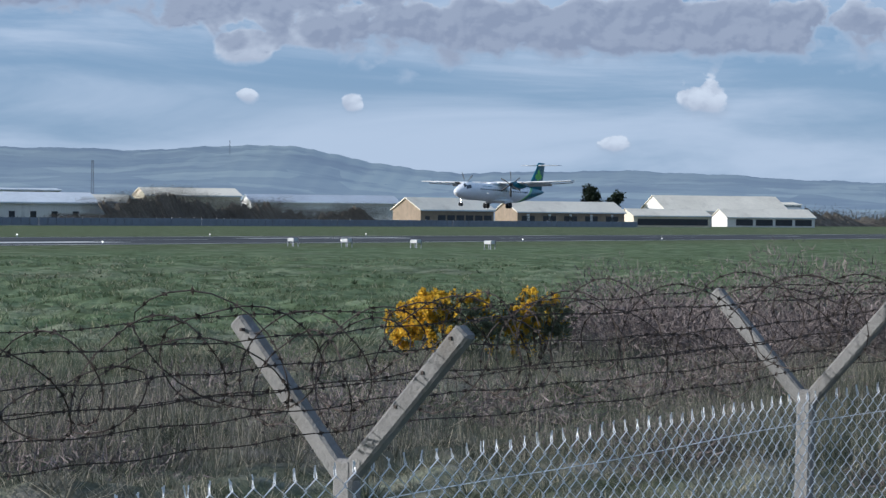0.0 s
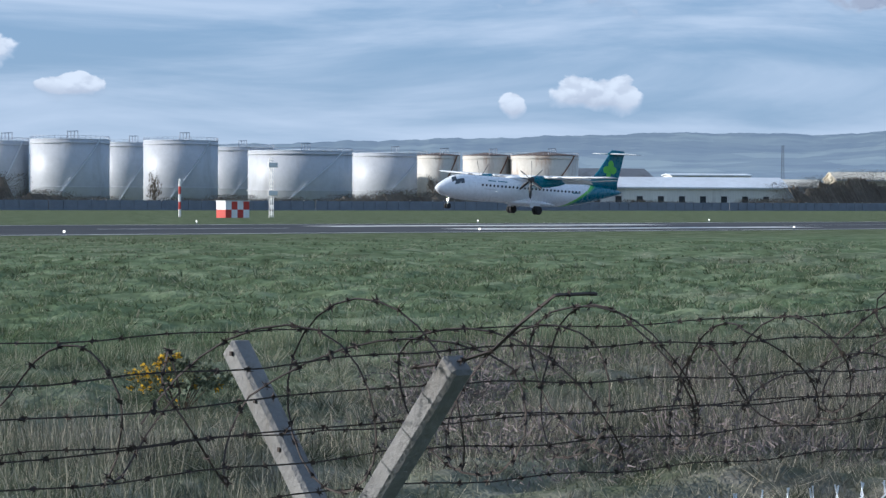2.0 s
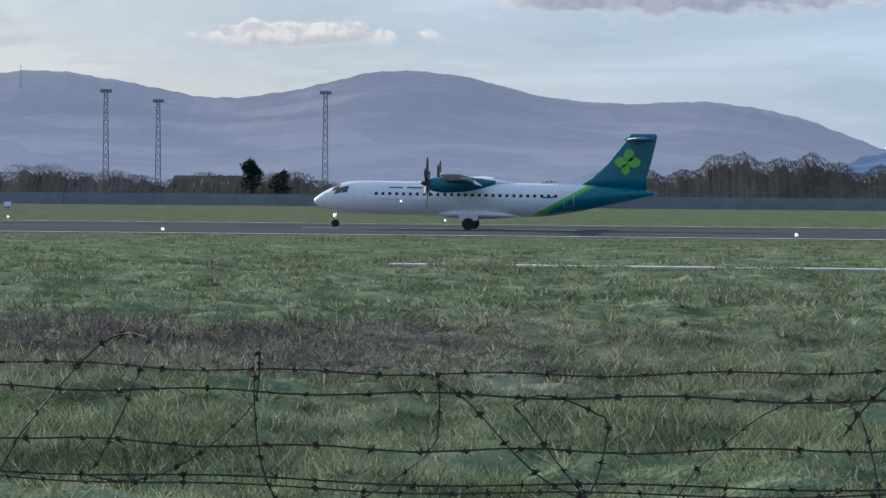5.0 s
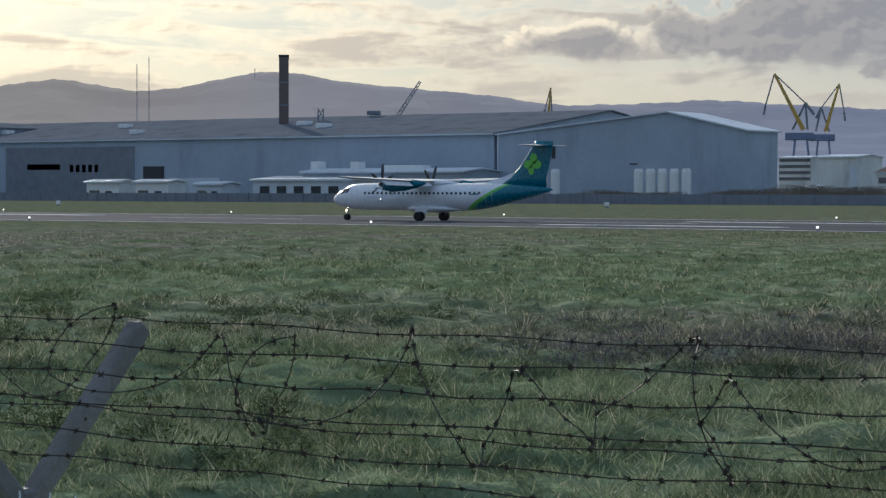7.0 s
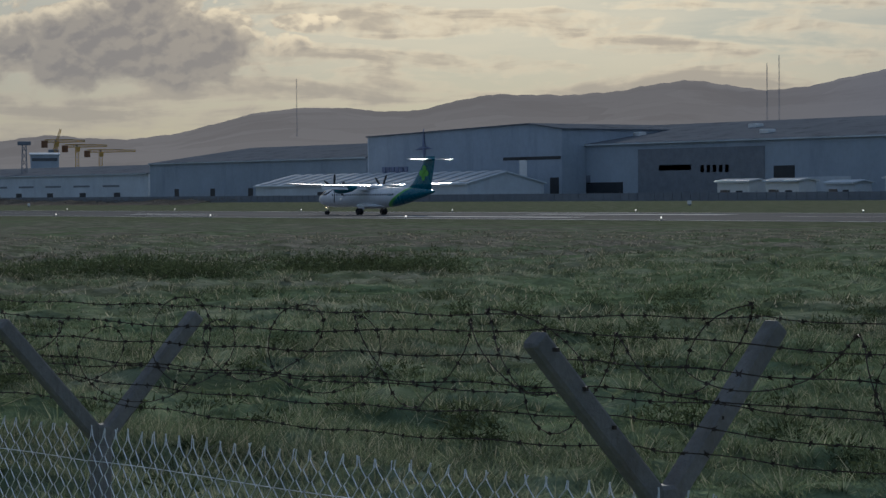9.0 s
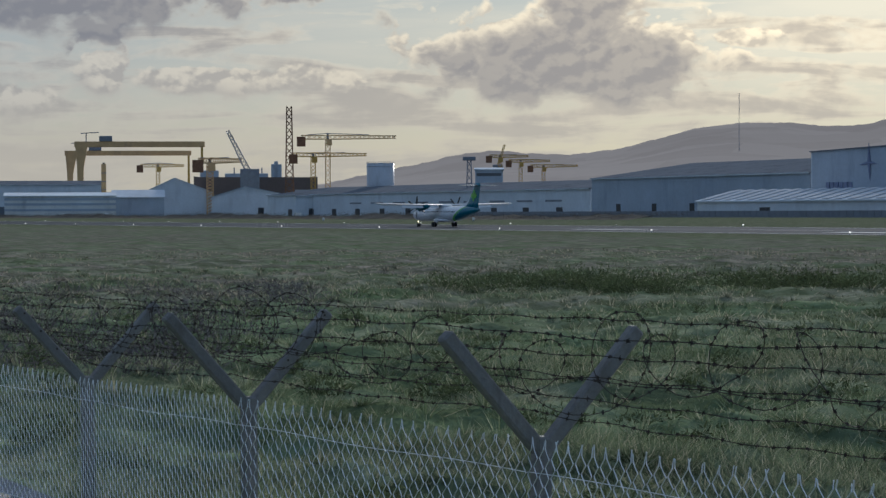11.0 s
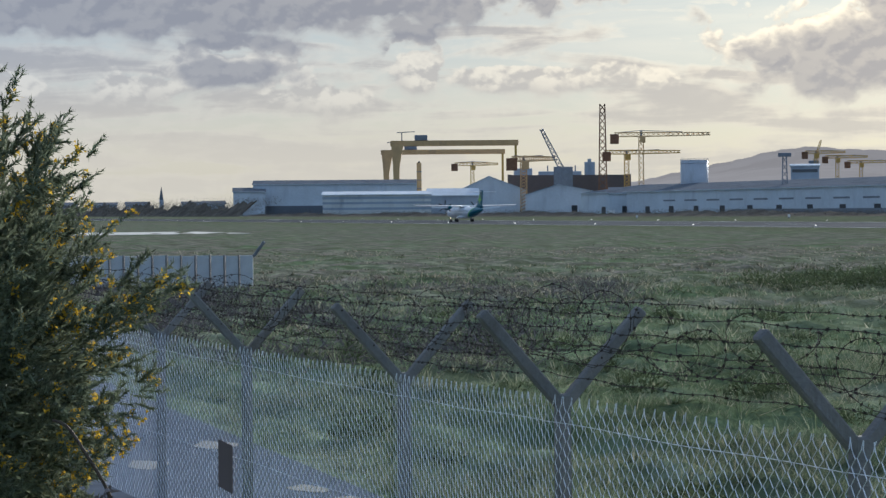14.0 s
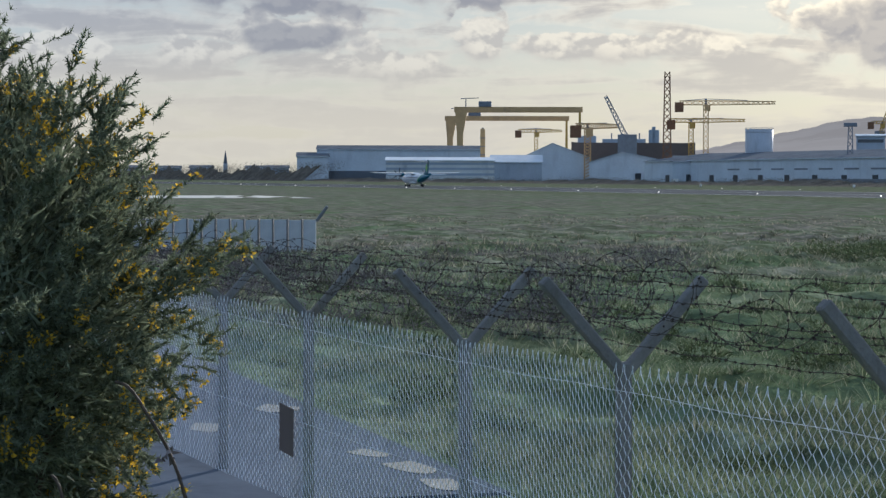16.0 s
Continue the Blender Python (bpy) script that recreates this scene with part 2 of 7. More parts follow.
def turf(name, fine):
    """Rough airfield grass: greens and straw by where it grows, hollow shade and lit tops painted in."""
    m = bpy.data.materials.new(name)
    m.use_nodes = True
    g = Graph(m.node_tree)
    out = g.n("ShaderNodeOutputMaterial")
    b = g.n("ShaderNodeBsdfPrincipled")
    g.put(out, 0, b)
    co = g.n("ShaderNodeTexCoord").outputs["Object"]
    flat = g.vec("MULTIPLY", co, (1, 1, 0)).outputs[0]
    wide = g.noise(flat, 0.022, 3, 0.6)
    mid = g.noise(flat, 0.14, 5, 0.65)
    tiny = g.noise(flat, 2.2, 4, 0.7)
    sep = g.n("ShaderNodeSeparateXYZ", flat)
    # rank, dry growth in a belt beyond the fence on the east side, fading out westwards
    near = g.math("SUBTRACT", 1.0, g.remap(sep.outputs[1], 22.0, 36.0))
    east = g.remap(sep.outputs[0], 3.0, 14.0)
    belt = g.math("MULTIPLY", near, east)
    swathe = g.math("MULTIPLY", g.remap(g.math("ABSOLUTE", g.math("SUBTRACT", sep.outputs[1], 40.0)), 4.0, 12.0, 1.0, 0.0), g.math("MULTIPLY", g.remap(sep.outputs[0], -44.0, -18.0), g.remap(sep.outputs[0], -7.0, 4.0, 1.0, 0.0)))
    dry = g.math("ADD", g.math("MULTIPLY", g.math("MAXIMUM", belt, g.math("MULTIPLY", swathe, 0.9)), 0.50), g.math("MULTIPLY", g.math("SUBTRACT", mid, 0.5), 0.9))
    dry = g.math("ADD", dry, g.math("MULTIPLY", g.math("SUBTRACT", wide, 0.45), 0.7))
    # tired, brownish grass over the western end of the field
    west = g.math("MULTIPLY", g.remap(sep.outputs[0], -45.0, -95.0), g.remap(mid, 0.35, 0.6, 0.15, 0.55))
    dry = g.math("ADD", dry, west)
    green = g.mix(g.remap(mid, 0.35, 0.65), (0.135, 0.190, 0.105), (0.225, 0.280, 0.170))
    straw = g.mix(g.remap(tiny, 0.3, 0.7), (0.145, 0.130, 0.120), (0.27, 0.245, 0.220))
    col = g.mix(g.remap(dry, 0.05, 0.55), green, straw)
    mown = g.remap(sep.outputs[1], 118.0, 132.0)
    col = g.mix(g.math("MULTIPLY", mown, 0.55), col, (0.15, 0.162, 0.10))
    # shade of hollows and lit tussock tops put into the colour by noise
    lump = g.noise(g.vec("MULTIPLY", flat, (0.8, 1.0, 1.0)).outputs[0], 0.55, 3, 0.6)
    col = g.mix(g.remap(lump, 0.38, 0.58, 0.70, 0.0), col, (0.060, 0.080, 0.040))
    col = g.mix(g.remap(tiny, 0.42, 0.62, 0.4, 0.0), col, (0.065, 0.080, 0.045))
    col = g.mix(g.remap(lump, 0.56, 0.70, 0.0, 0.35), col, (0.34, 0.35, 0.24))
    if fine:
        r = g.n("ShaderNodeNewGeometry").outputs["Random Per Island"]
        pale = g.math("MULTIPLY", g.remap(r, 0.72, 0.92), g.remap(dry, -0.3, 0.5, 0.25, 0.9))
        col = g.mix(pale, col, (0.36, 0.325, 0.25))
        col = g.mix(1.0, col, g.n("ShaderNodeCombineColor", *[g.remap(r, 0, 0.72, 0.6, 1.35)] * 3).outputs[0], "MULTIPLY")
    g.put(b, b.inputs.find("Base Color"), col)
    b.inputs["Roughness"].default_value = 1.0
    b.inputs["Specular IOR Level"].default_value = 0.0
    if fine:
        thin = g.n("ShaderNodeBsdfTranslucent", col)
        g.put(out, 0, g.n("ShaderNodeMixShader", 0.38, b.outputs[0], thin.outputs[0]))
    if not fine:
        h = g.n("ShaderNodeBump")
        g.put(h, h.inputs.find("Height"), g.noise(flat, 1.1, 5, 0.7))
        h.inputs["Strength"].default_value = 0.9
        h.inputs["Distance"].default_value = 0.25
        g.put(b, b.inputs.find("Normal"), h.outputs[0])
    return m


def distant(name, dark, lite, scale, haze, share, sunny=None):
    """Far hills: fields and woods as a plain glowing backdrop, with the haze painted in as emission.
    sunny: the haze's colour where the hills lie below the sun."""
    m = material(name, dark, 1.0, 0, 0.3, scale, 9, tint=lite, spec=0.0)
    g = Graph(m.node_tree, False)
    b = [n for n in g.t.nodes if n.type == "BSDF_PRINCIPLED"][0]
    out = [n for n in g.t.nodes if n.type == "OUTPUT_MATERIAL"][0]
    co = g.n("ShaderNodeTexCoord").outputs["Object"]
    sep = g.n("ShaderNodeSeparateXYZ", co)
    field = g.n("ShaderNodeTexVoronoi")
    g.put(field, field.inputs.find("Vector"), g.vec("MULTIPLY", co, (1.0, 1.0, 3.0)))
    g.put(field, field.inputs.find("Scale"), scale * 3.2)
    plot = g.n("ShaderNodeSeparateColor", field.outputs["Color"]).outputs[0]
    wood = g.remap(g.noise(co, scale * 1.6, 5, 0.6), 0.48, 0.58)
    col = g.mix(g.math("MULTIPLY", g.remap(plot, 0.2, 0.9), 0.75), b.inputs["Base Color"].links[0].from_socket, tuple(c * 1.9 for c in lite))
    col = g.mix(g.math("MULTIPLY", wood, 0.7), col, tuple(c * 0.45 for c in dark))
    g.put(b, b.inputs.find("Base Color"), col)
    # painted haze: even emission, warmer below the sun, brighter towards the foot
    colour = (*haze, 1)
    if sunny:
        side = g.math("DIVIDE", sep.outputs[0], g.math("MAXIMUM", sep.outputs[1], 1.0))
        colour = g.mix(g.remap(side, -0.45, -1.05), haze, sunny)
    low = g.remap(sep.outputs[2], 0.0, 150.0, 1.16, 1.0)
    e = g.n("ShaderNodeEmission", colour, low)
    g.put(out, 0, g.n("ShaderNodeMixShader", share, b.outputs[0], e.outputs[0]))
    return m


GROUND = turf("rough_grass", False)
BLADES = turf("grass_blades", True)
ASPHALT = material("runway_asphalt", (0.085, 0.090, 0.098), 0.95, 0, 0.3, 0.05, 30, 0.2, 3.0, stretch=(0.25, 1.5, 1), spec=0.002)
WET = material("wet_asphalt", (0.115, 0.130, 0.160), 0.9, 0, 0.35, 0.2, 10, 0.25, 4.0, spec=0.0)
PUDDLE = material("rain_water", (0.03, 0.035, 0.04), 0.12, 0, 0.1, 1, 6, spec=0.7)
PAVING = material("pale_concrete", (0.46, 0.45, 0.42), 0.6, 0, 0.2, 0.2, 20)
MARKING = material("marking_paint", (0.62, 0.62, 0.60), 0.9, 0, 0.2, 0.4, 12, stretch=(0.2, 1, 1), spec=0.0)
HILL_E = distant("hazed_moorland_pasture", (0.12, 0.16, 0.15), (0.19, 0.22, 0.17), 0.0022, (0.195, 0.25, 0.335), 0.60)
HILL_N = distant("hazed_wooded_hill", (0.06, 0.08, 0.10), (0.09, 0.10, 0.11), 0.003, (0.085, 0.135, 0.25), 0.6)
HILL_W = distant("hazed_hill", (0.12, 0.12, 0.12), (0.16, 0.15, 0.14), 0.002, (0.175, 0.200, 0.275), 0.70, (0.275, 0.245, 0.225))
CONCRETE = material("weathered_concrete", (0.19, 0.186, 0.182), 0.85, 0, 0.28, 3.0, 16, 0.5, 60, stain=(0.12, 0.105, 0.085), stain_scale=4.0)
GALV = material("galvanised_wire", (0.70, 0.72, 0.76), 0.45, 0.25, 0.25, 6, 9)
RUSTY = material("rusted_wire", (0.065, 0.052, 0.047), 0.8, 0.4, 0.35, 20, 5)
WHITE_WALL = sheet_metal("white_cladding", (0.66, 0.66, 0.64), 0.6, 0.5, stain=(0.42, 0.42, 0.42))
CREAM_WALL = sheet_metal("cream_cladding", (0.66, 0.60, 0.48), 0.6, 0.5, stain=(0.45, 0.40, 0.32))
CREAM_ROOF = sheet_metal("pale_roof_sheets", (0.70, 0.66, 0.57), 0.9, 0.55, stain=(0.55, 0.51, 0.44))
BRICK_WALL = material("brown_brick", (0.27, 0.215, 0.16), 0.85, 0, 0.25, 0.4, 18)
GREY_WALL = sheet_metal("blue_grey_cladding", (0.38, 0.43, 0.50), 0.8, 0.5, stain=(0.30, 0.34, 0.41))
PALE_GREY = sheet_metal("pale_grey_cladding", (0.60, 0.64, 0.69), 0.8, 0.5, stain=(0.50, 0.53, 0.58))
DARK_ROOF = sheet_metal("slate_grey_roof", (0.15, 0.165, 0.19), 0.9, 0.45, stain=(0.085, 0.09, 0.10))
RUST_ROOF = sheet_metal("brown_roof_sheets", (0.16, 0.13, 0.12), 0.9, 0.6)
# near-black for doors and vents, also shade painted in for open bays and decks
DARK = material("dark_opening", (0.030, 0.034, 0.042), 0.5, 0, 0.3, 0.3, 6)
GLASS = material("dark_glazing", (0.035, 0.045, 0.06), 0.12, 0, 0.2, 0.5, 6, spec=0.8)
TANK_WHITE = material("white_tank_paint", (0.47, 0.49, 0.53), 0.5, 0, 0.10, 0.10, 8, stain=(0.36, 0.365, 0.38), stain_scale=0.12)
TANK_RUST = material("rust_streaked_tank", (0.55, 0.52, 0.47), 0.6, 0, 0.12, 0.12, 8, stain=(0.25, 0.14, 0.08), stain_scale=0.16)
RUST = material("rusty_steel", (0.20, 0.105, 0.06), 0.85, 0.1, 0.4, 0.4, 8)
STEEL = material("grey_steel", (0.20, 0.22, 0.26), 0.55, 0.3, 0.2, 0.3, 8)
CRANE_BLUE = material("blue_crane_paint", (0.16, 0.19, 0.30), 0.5, 0.1, 0.2, 0.2, 8)
CRANE_YELLOW = material("yellow_crane_paint", (0.56, 0.36, 0.17), 0.5, 0.0, 0.15, 0.1, 8, stain=(0.40, 0.26, 0.14), stain_scale=0.06)
CRANE_OCHRE = material("ochre_crane_paint", (0.48, 0.30, 0.07), 0.5, 0.0, 0.2, 0.2, 8)
RED = material("red_paint", (0.48, 0.05, 0.035), 0.5, 0, 0.15, 0.4, 8)
ORANGE = material("orange_fabric", (0.85, 0.10, 0.03), 0.7, 0, 0.15, 0.8, 8)
WHITE = material("white_paint", (0.75, 0.75, 0.74), 0.45, 0, 0.08, 0.5, 8)
BRUSH = material("bare_brushwood", (0.125, 0.108, 0.092), 0.95, 0, 0.4, 0.1, 10, rand=0.2, island=True, tint=(0.165, 0.145, 0.12), spec=0.0)
SCRUB = material("dark_bramble", (0.115, 0.098, 0.098), 0.95, 0, 0.35, 0.6, 8, rand=0.45, island=True, tint=(0.18, 0.155, 0.152), spec=0.0)
SCRUB_GREEN = material("low_green_scrub", (0.065, 0.085, 0.042), 0.95, 0, 0.4, 0.6, 8, rand=0.5, island=True, spec=0.1)
GORSE = material("gorse_needles", (0.14, 0.165, 0.105), 0.8, 0, 0.35, 3, 6, rand=0.5, island=True, tint=(0.18, 0.205, 0.135), spec=0.25)
BLOOM = material("gorse_blossom", (0.62, 0.39, 0.03), 0.7, 0, 0.25, 8, 6, rand=0.3, island=True, tint=(0.72, 0.48, 0.05), spec=0.2)
BARK = material("gorse_wood", (0.075, 0.055, 0.040), 0.9, 0, 0.35, 8, 6)
CONIFER = material("dark_conifer", (0.016, 0.024, 0.016), 0.95, 0, 0.4, 0.5, 8, rand=0.5, island=True, spec=0.1)
RUBBER = material("tyre_rubber", (0.022, 0.022, 0.024), 0.8, 0, 0.2, 4, 8)
PLANE_WHITE_RGB, TEAL, LIME = (0.74, 0.76, 0.80), (0.0, 0.135, 0.20), (0.16, 0.52, 0.08)
METAL = material("bare_alloy", (0.55, 0.56, 0.58), 0.35, 0.8, 0.1, 2, 8)
PROP_GREY = material("propeller_grey", (0.045, 0.047, 0.052), 0.5, 0, 0.15, 2, 8)
TEAL_PAINT = material("teal_paint", TEAL, 0.3, 0, 0.08, 0.5, 8, spec=0.5)
LIME_PAINT = material("lime_paint", LIME, 0.35, 0, 0.1, 0.5, 8)
PALE_PANEL = material("pale_concrete_panel", (0.52, 0.53, 0.54), 0.8, 0, 0.15, 0.8, 10, stain=(0.33, 0.34, 0.34), stain_scale=1.2)
GREY_PAINT = material("pale_wing_paint", (0.56, 0.58, 0.60), 0.35, 0, 0.1, 0.5, 8, spec=0.5)


def livery():
    """Gloss white, sweeping into lime and teal towards the tail."""
    m = material("airliner_livery", PLANE_WHITE_RGB, 0.28, 0, 0.04, 0.4, 10, spec=0.5)
    g = Graph(m.node_tree, False)
    b = [n for n in g.t.nodes if n.type == "BSDF_PRINCIPLED"][0]
    sep = g.n("ShaderNodeSeparateXYZ", g.n("ShaderNodeTexCoord").outputs["Object"])
    aft = g.math("SUBTRACT", 12.6, sep.outputs[0])
    edge = g.math("ADD", 17.2, g.math("MULTIPLY", g.math("SUBTRACT", sep.outputs[2], 1.0), 1.75))
    past = g.math("SUBTRACT", aft, edge)
    white = b.inputs["Base Color"].links[0].from_socket
    col = g.mix(g.remap(past, -0.05, 0.05), white, LIME)
    col = g.mix(g.remap(past, 0.3, 0.9), col, TEAL)
    g.put(b, b.inputs.find("Base Color"), col)
    return m


def leafy(m, share):
    """Thin leaves and petals that let light through."""
    g = Graph(m.node_tree, False)
    b = [n for n in g.t.nodes if n.type == "BSDF_PRINCIPLED"][0]
    out = [n for n in g.t.nodes if n.type == "OUTPUT_MATERIAL"][0]
    thin = g.n("ShaderNodeBsdfTranslucent", b.inputs["Base Color"].links[0].from_socket)
    g.put(out, 0, g.n("ShaderNodeMixShader", share, b.outputs[0], thin.outputs[0]))


leafy(GORSE, 0.35)
leafy(BLOOM, 0.45)
leafy(SCRUB_GREEN, 0.3)
ROOF_LIGHT = material("translucent_roof_strip", (0.50, 0.52, 0.55), 0.9, 0, 0.08, 0.2, 6, spec=0.0)
LIVERY = livery()
LAMP_WHITE = glowing("lit_lamp", (1.0, 0.92, 0.8), 1.6)
LAMP_WARM = glowing("landing_lamp", (1.0, 0.72, 0.40), 9.0)
LAMP_RED = glowing("red_lamp", (1.0, 0.10, 0.04), 4.0)

# ---- mesh helpers ----
def mesh_object(name, data, mat, parent=None):
    ob = new(name, data)
    if mat is not None and not data.materials:
        data.materials.append(mat)
    if parent is not None:
        ob.parent = parent
    return ob


def part(name, bm, mat, parent=None, label="", smooth=False):
    """Links a bmesh as one mesh object, under a thing or under a part."""
    data = bpy.data.meshes.new(name)
    bm.to_mesh(data)
    bm.free()
    if smooth:
        data.polygons.foreach_set("use_smooth", [True] * len(data.polygons))
    ob = mesh_object(name, data, mat, parent)
    if label:
        tagged(ob, label)
    return ob


def thing(name, label, category, m=None, group="", kind=""):
    ob = new(name)
    ob.empty_display_size = 0.2
    if m is not None:
        ob.matrix_world = m
    return tagged(ob, label, category, group, kind)


def quick_mesh(name, verts, faces):
    """A mesh from arrays; faces all with the same number of corners."""
    verts, faces = np.asarray(verts, np.float32), np.asarray(faces, np.int32)
    data = bpy.data.meshes.new(name)
    k = faces.shape[1]
    data.vertices.add(len(verts))
    data.vertices.foreach_set("co", verts.ravel())
    data.loops.add(faces.size)
    data.loops.foreach_set("vertex_index", faces.ravel())
    data.polygons.add(len(faces))
    data.polygons.foreach_set("loop_start", np.arange(0, faces.size, k, dtype=np.int32))
    data.update(calc_edges=True)
    return data


def triangles(name, tris):
    tris = np.asarray(tris, np.float32).reshape(-1, 3)
    return quick_mesh(name, tris, np.arange(len(tris), dtype=np.int32).reshape(-1, 3))


def box(bm, x0, x1, y0, y1, z0, z1, bevel=0.0):
    r = bmesh.ops.create_cube(bm, size=1.0)
    for v in r["verts"]:
        v.co = Vector((x0 + (v.co.x + 0.5) * (x1 - x0), y0 + (v.co.y + 0.5) * (y1 - y0), z0 + (v.co.z + 0.5) * (z1 - z0)))
    if bevel:
        edges = list({e for v in r["verts"] for e in v.link_edges})
        bmesh.ops.bevel(bm, geom=edges, offset=bevel, segments=1, affect="EDGES")
    return bm


def strut(bm, a, b, w, w2=None, sides=4):
    """A straight bar from a to b."""
    a, b = Vector(a), Vector(b)
    d = (b - a).normalized()
    u = d.cross(Vector((0, 0, 1)) if abs(d.z) < 0.95 else Vector((1, 0, 0))).normalized()
    v = d.cross(u)
    w2 = w if w2 is None else w2
    rings = []
    for p, r in ((a, w / 2), (b, w2 / 2)):
        rings.append([bm.verts.new(p + (u * math.cos(t) + v * math.sin(t)) * r * 1.2) for t in (2 * math.pi * (i + 0.5) / sides for i in range(sides))])
    for i in range(sides):
        j = (i + 1) % sides
        bm.faces.new((rings[0][i], rings[0][j], rings[1][j], rings[1][i]))
    bm.faces.new(rings[0][::-1])
    bm.faces.new(rings[1])
    return bm


def loft(bm, rings, cap=True):
    """Skin over rings of points with equal counts."""
    vs = [[bm.verts.new(p) for p in r] for r in rings]
    n = len(vs[0])
    for a, b in zip(vs, vs[1:]):
        for i in range(n):
            j = (i + 1) % n
            bm.faces.new((a[i], a[j], b[j], b[i]))
    if cap:
        bm.faces.new(vs[0][::-1])
        bm.faces.new(vs[-1])
    bmesh.ops.recalc_face_normals(bm, faces=bm.faces[:])
    return bm


def lattice(bm, a, b, w, bays, bar, w2=None):
    """A square lattice mast or boom from a to b."""
    a, b = Vector(a), Vector(b)
    d = (b - a).normalized()
    u = d.cross(Vector((0, 0, 1)) if abs(d.z) < 0.9 else Vector((0, 1, 0))).normalized()
    v = d.cross(u)
    w2 = w if w2 is None else w2
    corner = lambda t, i: a.lerp(b, t) + (u * (1, -1, -1, 1)[i] + v * (1, 1, -1, -1)[i]) * (w + (w2 - w) * t) / 2
    for i in range(4):
        strut(bm, corner(0, i), corner(1, i), bar)
        for k in range(bays):
            strut(bm, corner(k / bays, i), corner((k + 1) / bays, (i + 1) % 4), bar * 0.7)
    return bm


# ---- ground ----
def ground_height(x, y):
    """Tussocky, slightly rolling rough grass, levelled off towards the runway."""
    r = np.hypot(x, y)
    rough = np.clip((128 - y) / 40, 0, 1) * np.clip((r - 12) / 8, 0, 1) * np.clip((400 - r) / 150, 0, 1)
    z = 0.11 * np.sin(x * 0.31 + 1.7 * np.sin(y * 0.23)) * np.sin(y * 0.37 + 1.3 * np.sin(x * 0.19)) + 0.11 * np.sin(x * 1.1 + 2 * np.sin(y * 0.9)) * np.sin(y * 1.3 + 1.1)
    z = z + 0.085 * np.sin(x * 2.9 + 1.5 * np.sin(y * 2.1)) * np.sin(y * 2.5 + np.sin(x * 1.7))
    mound = 1.15 * np.clip((3.6 - r) / 1.6, 0, 1)
    road = np.clip(np.maximum((y - 6.3) / 1.2, (x + 18.5) / 1.5), 0, 1)
    return z * rough * road + mound


def build_ground():
    rs = np.concatenate([np.array([0.002, 0.4, 1.2, 2.0, 2.6, 3.2, 3.8, 5, 7, 10]), np.geomspace(12, 130, 300), np.geomspace(134, 4900, 60)])
    az = np.radians(np.concatenate([np.arange(-80, 96, 0.32), np.arange(96, 280, 6.0)]))
    R, A = np.meshgrid(rs, az, indexing="ij")
    X, Y = -np.sin(A) * R, np.cos(A) * R
    V = np.stack([X, Y, ground_height(X, Y)], -1).reshape(-1, 3)
    n, m = R.shape
    i, j = np.meshgrid(np.arange(n - 1), np.arange(m), indexing="ij")
    k = (j + 1) % m
    F = np.stack([i * m + j, (i + 1) * m + j, (i + 1) * m + k, i * m + k], -1).reshape(-1, 4)
    data = quick_mesh("ground", V, F[:, ::-1])
    data.polygons.foreach_set("use_smooth", [True] * len(data.polygons))
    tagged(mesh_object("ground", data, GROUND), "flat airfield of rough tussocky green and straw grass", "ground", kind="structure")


build_ground()


def slab(name, x0, x1, y0, y1, z, mat, label, category="pavement", parent=None):
    ob = part(name, box(bmesh.new(), x0, x1, y0, y1, z - 0.3, z), mat, parent)
    if parent is None:
        tagged(ob, label, category, kind="structure")
    else:
        tagged(ob, label)
    return ob


RUNWAY_Y, RUNWAY_HALF = 179.0, 29.0
runway = slab("runway", -1300, 760, RUNWAY_Y - RUNWAY_HALF, RUNWAY_Y + RUNWAY_HALF, 0.02, ASPHALT, "long dark grey asphalt runway with white markings", "runway")
for x0, x1, y0, w in ((31.6, 55, 168, 2.4), (31.6, 55, 187.5, 2.4), (-114, -90, 164, 2.6), (-114, -90, 189, 2.6), (146, 196, 163, 7), (146, 196, 186, 7),
                      (-232, -196, 164, 4), (-232, -196, 188, 4), (-300, -277, 166, 2.4), (250, 290, 186, 4)):
    slab("runway_stripe", x0, x1, y0, y0 + w, 0.026, MARKING, "white painted stripe", parent=runway)
for side in (-1, 1):
    slab("runway_edge_line", -1290, 750, RUNWAY_Y + side * 27.2 - 0.45, RUNWAY_Y + side * 27.2 + 0.45, 0.025, MARKING, "white painted edge line", parent=runway)
for k in range(42):
    x = -1280 + k * 48.0
    slab("centreline_dash", x, x + 22, RUNWAY_Y - 0.3, RUNWAY_Y + 0.3, 0.025, MARKING, "white centreline dash", parent=runway)
slab("service_track", -12, 28, 86.2, 87.6, 0.12, PAVING, "narrow pale concrete track in the grass")
slab("taxiway_pad", -336, -298, 38, 69, 0.03, PAVING, "pale wet concrete pad on the airfield", "pavement")
slab("service_road", -60, -19.2, 1.0, 6.25, 0.03, WET, "wet grey asphalt road inside the fence", "road")
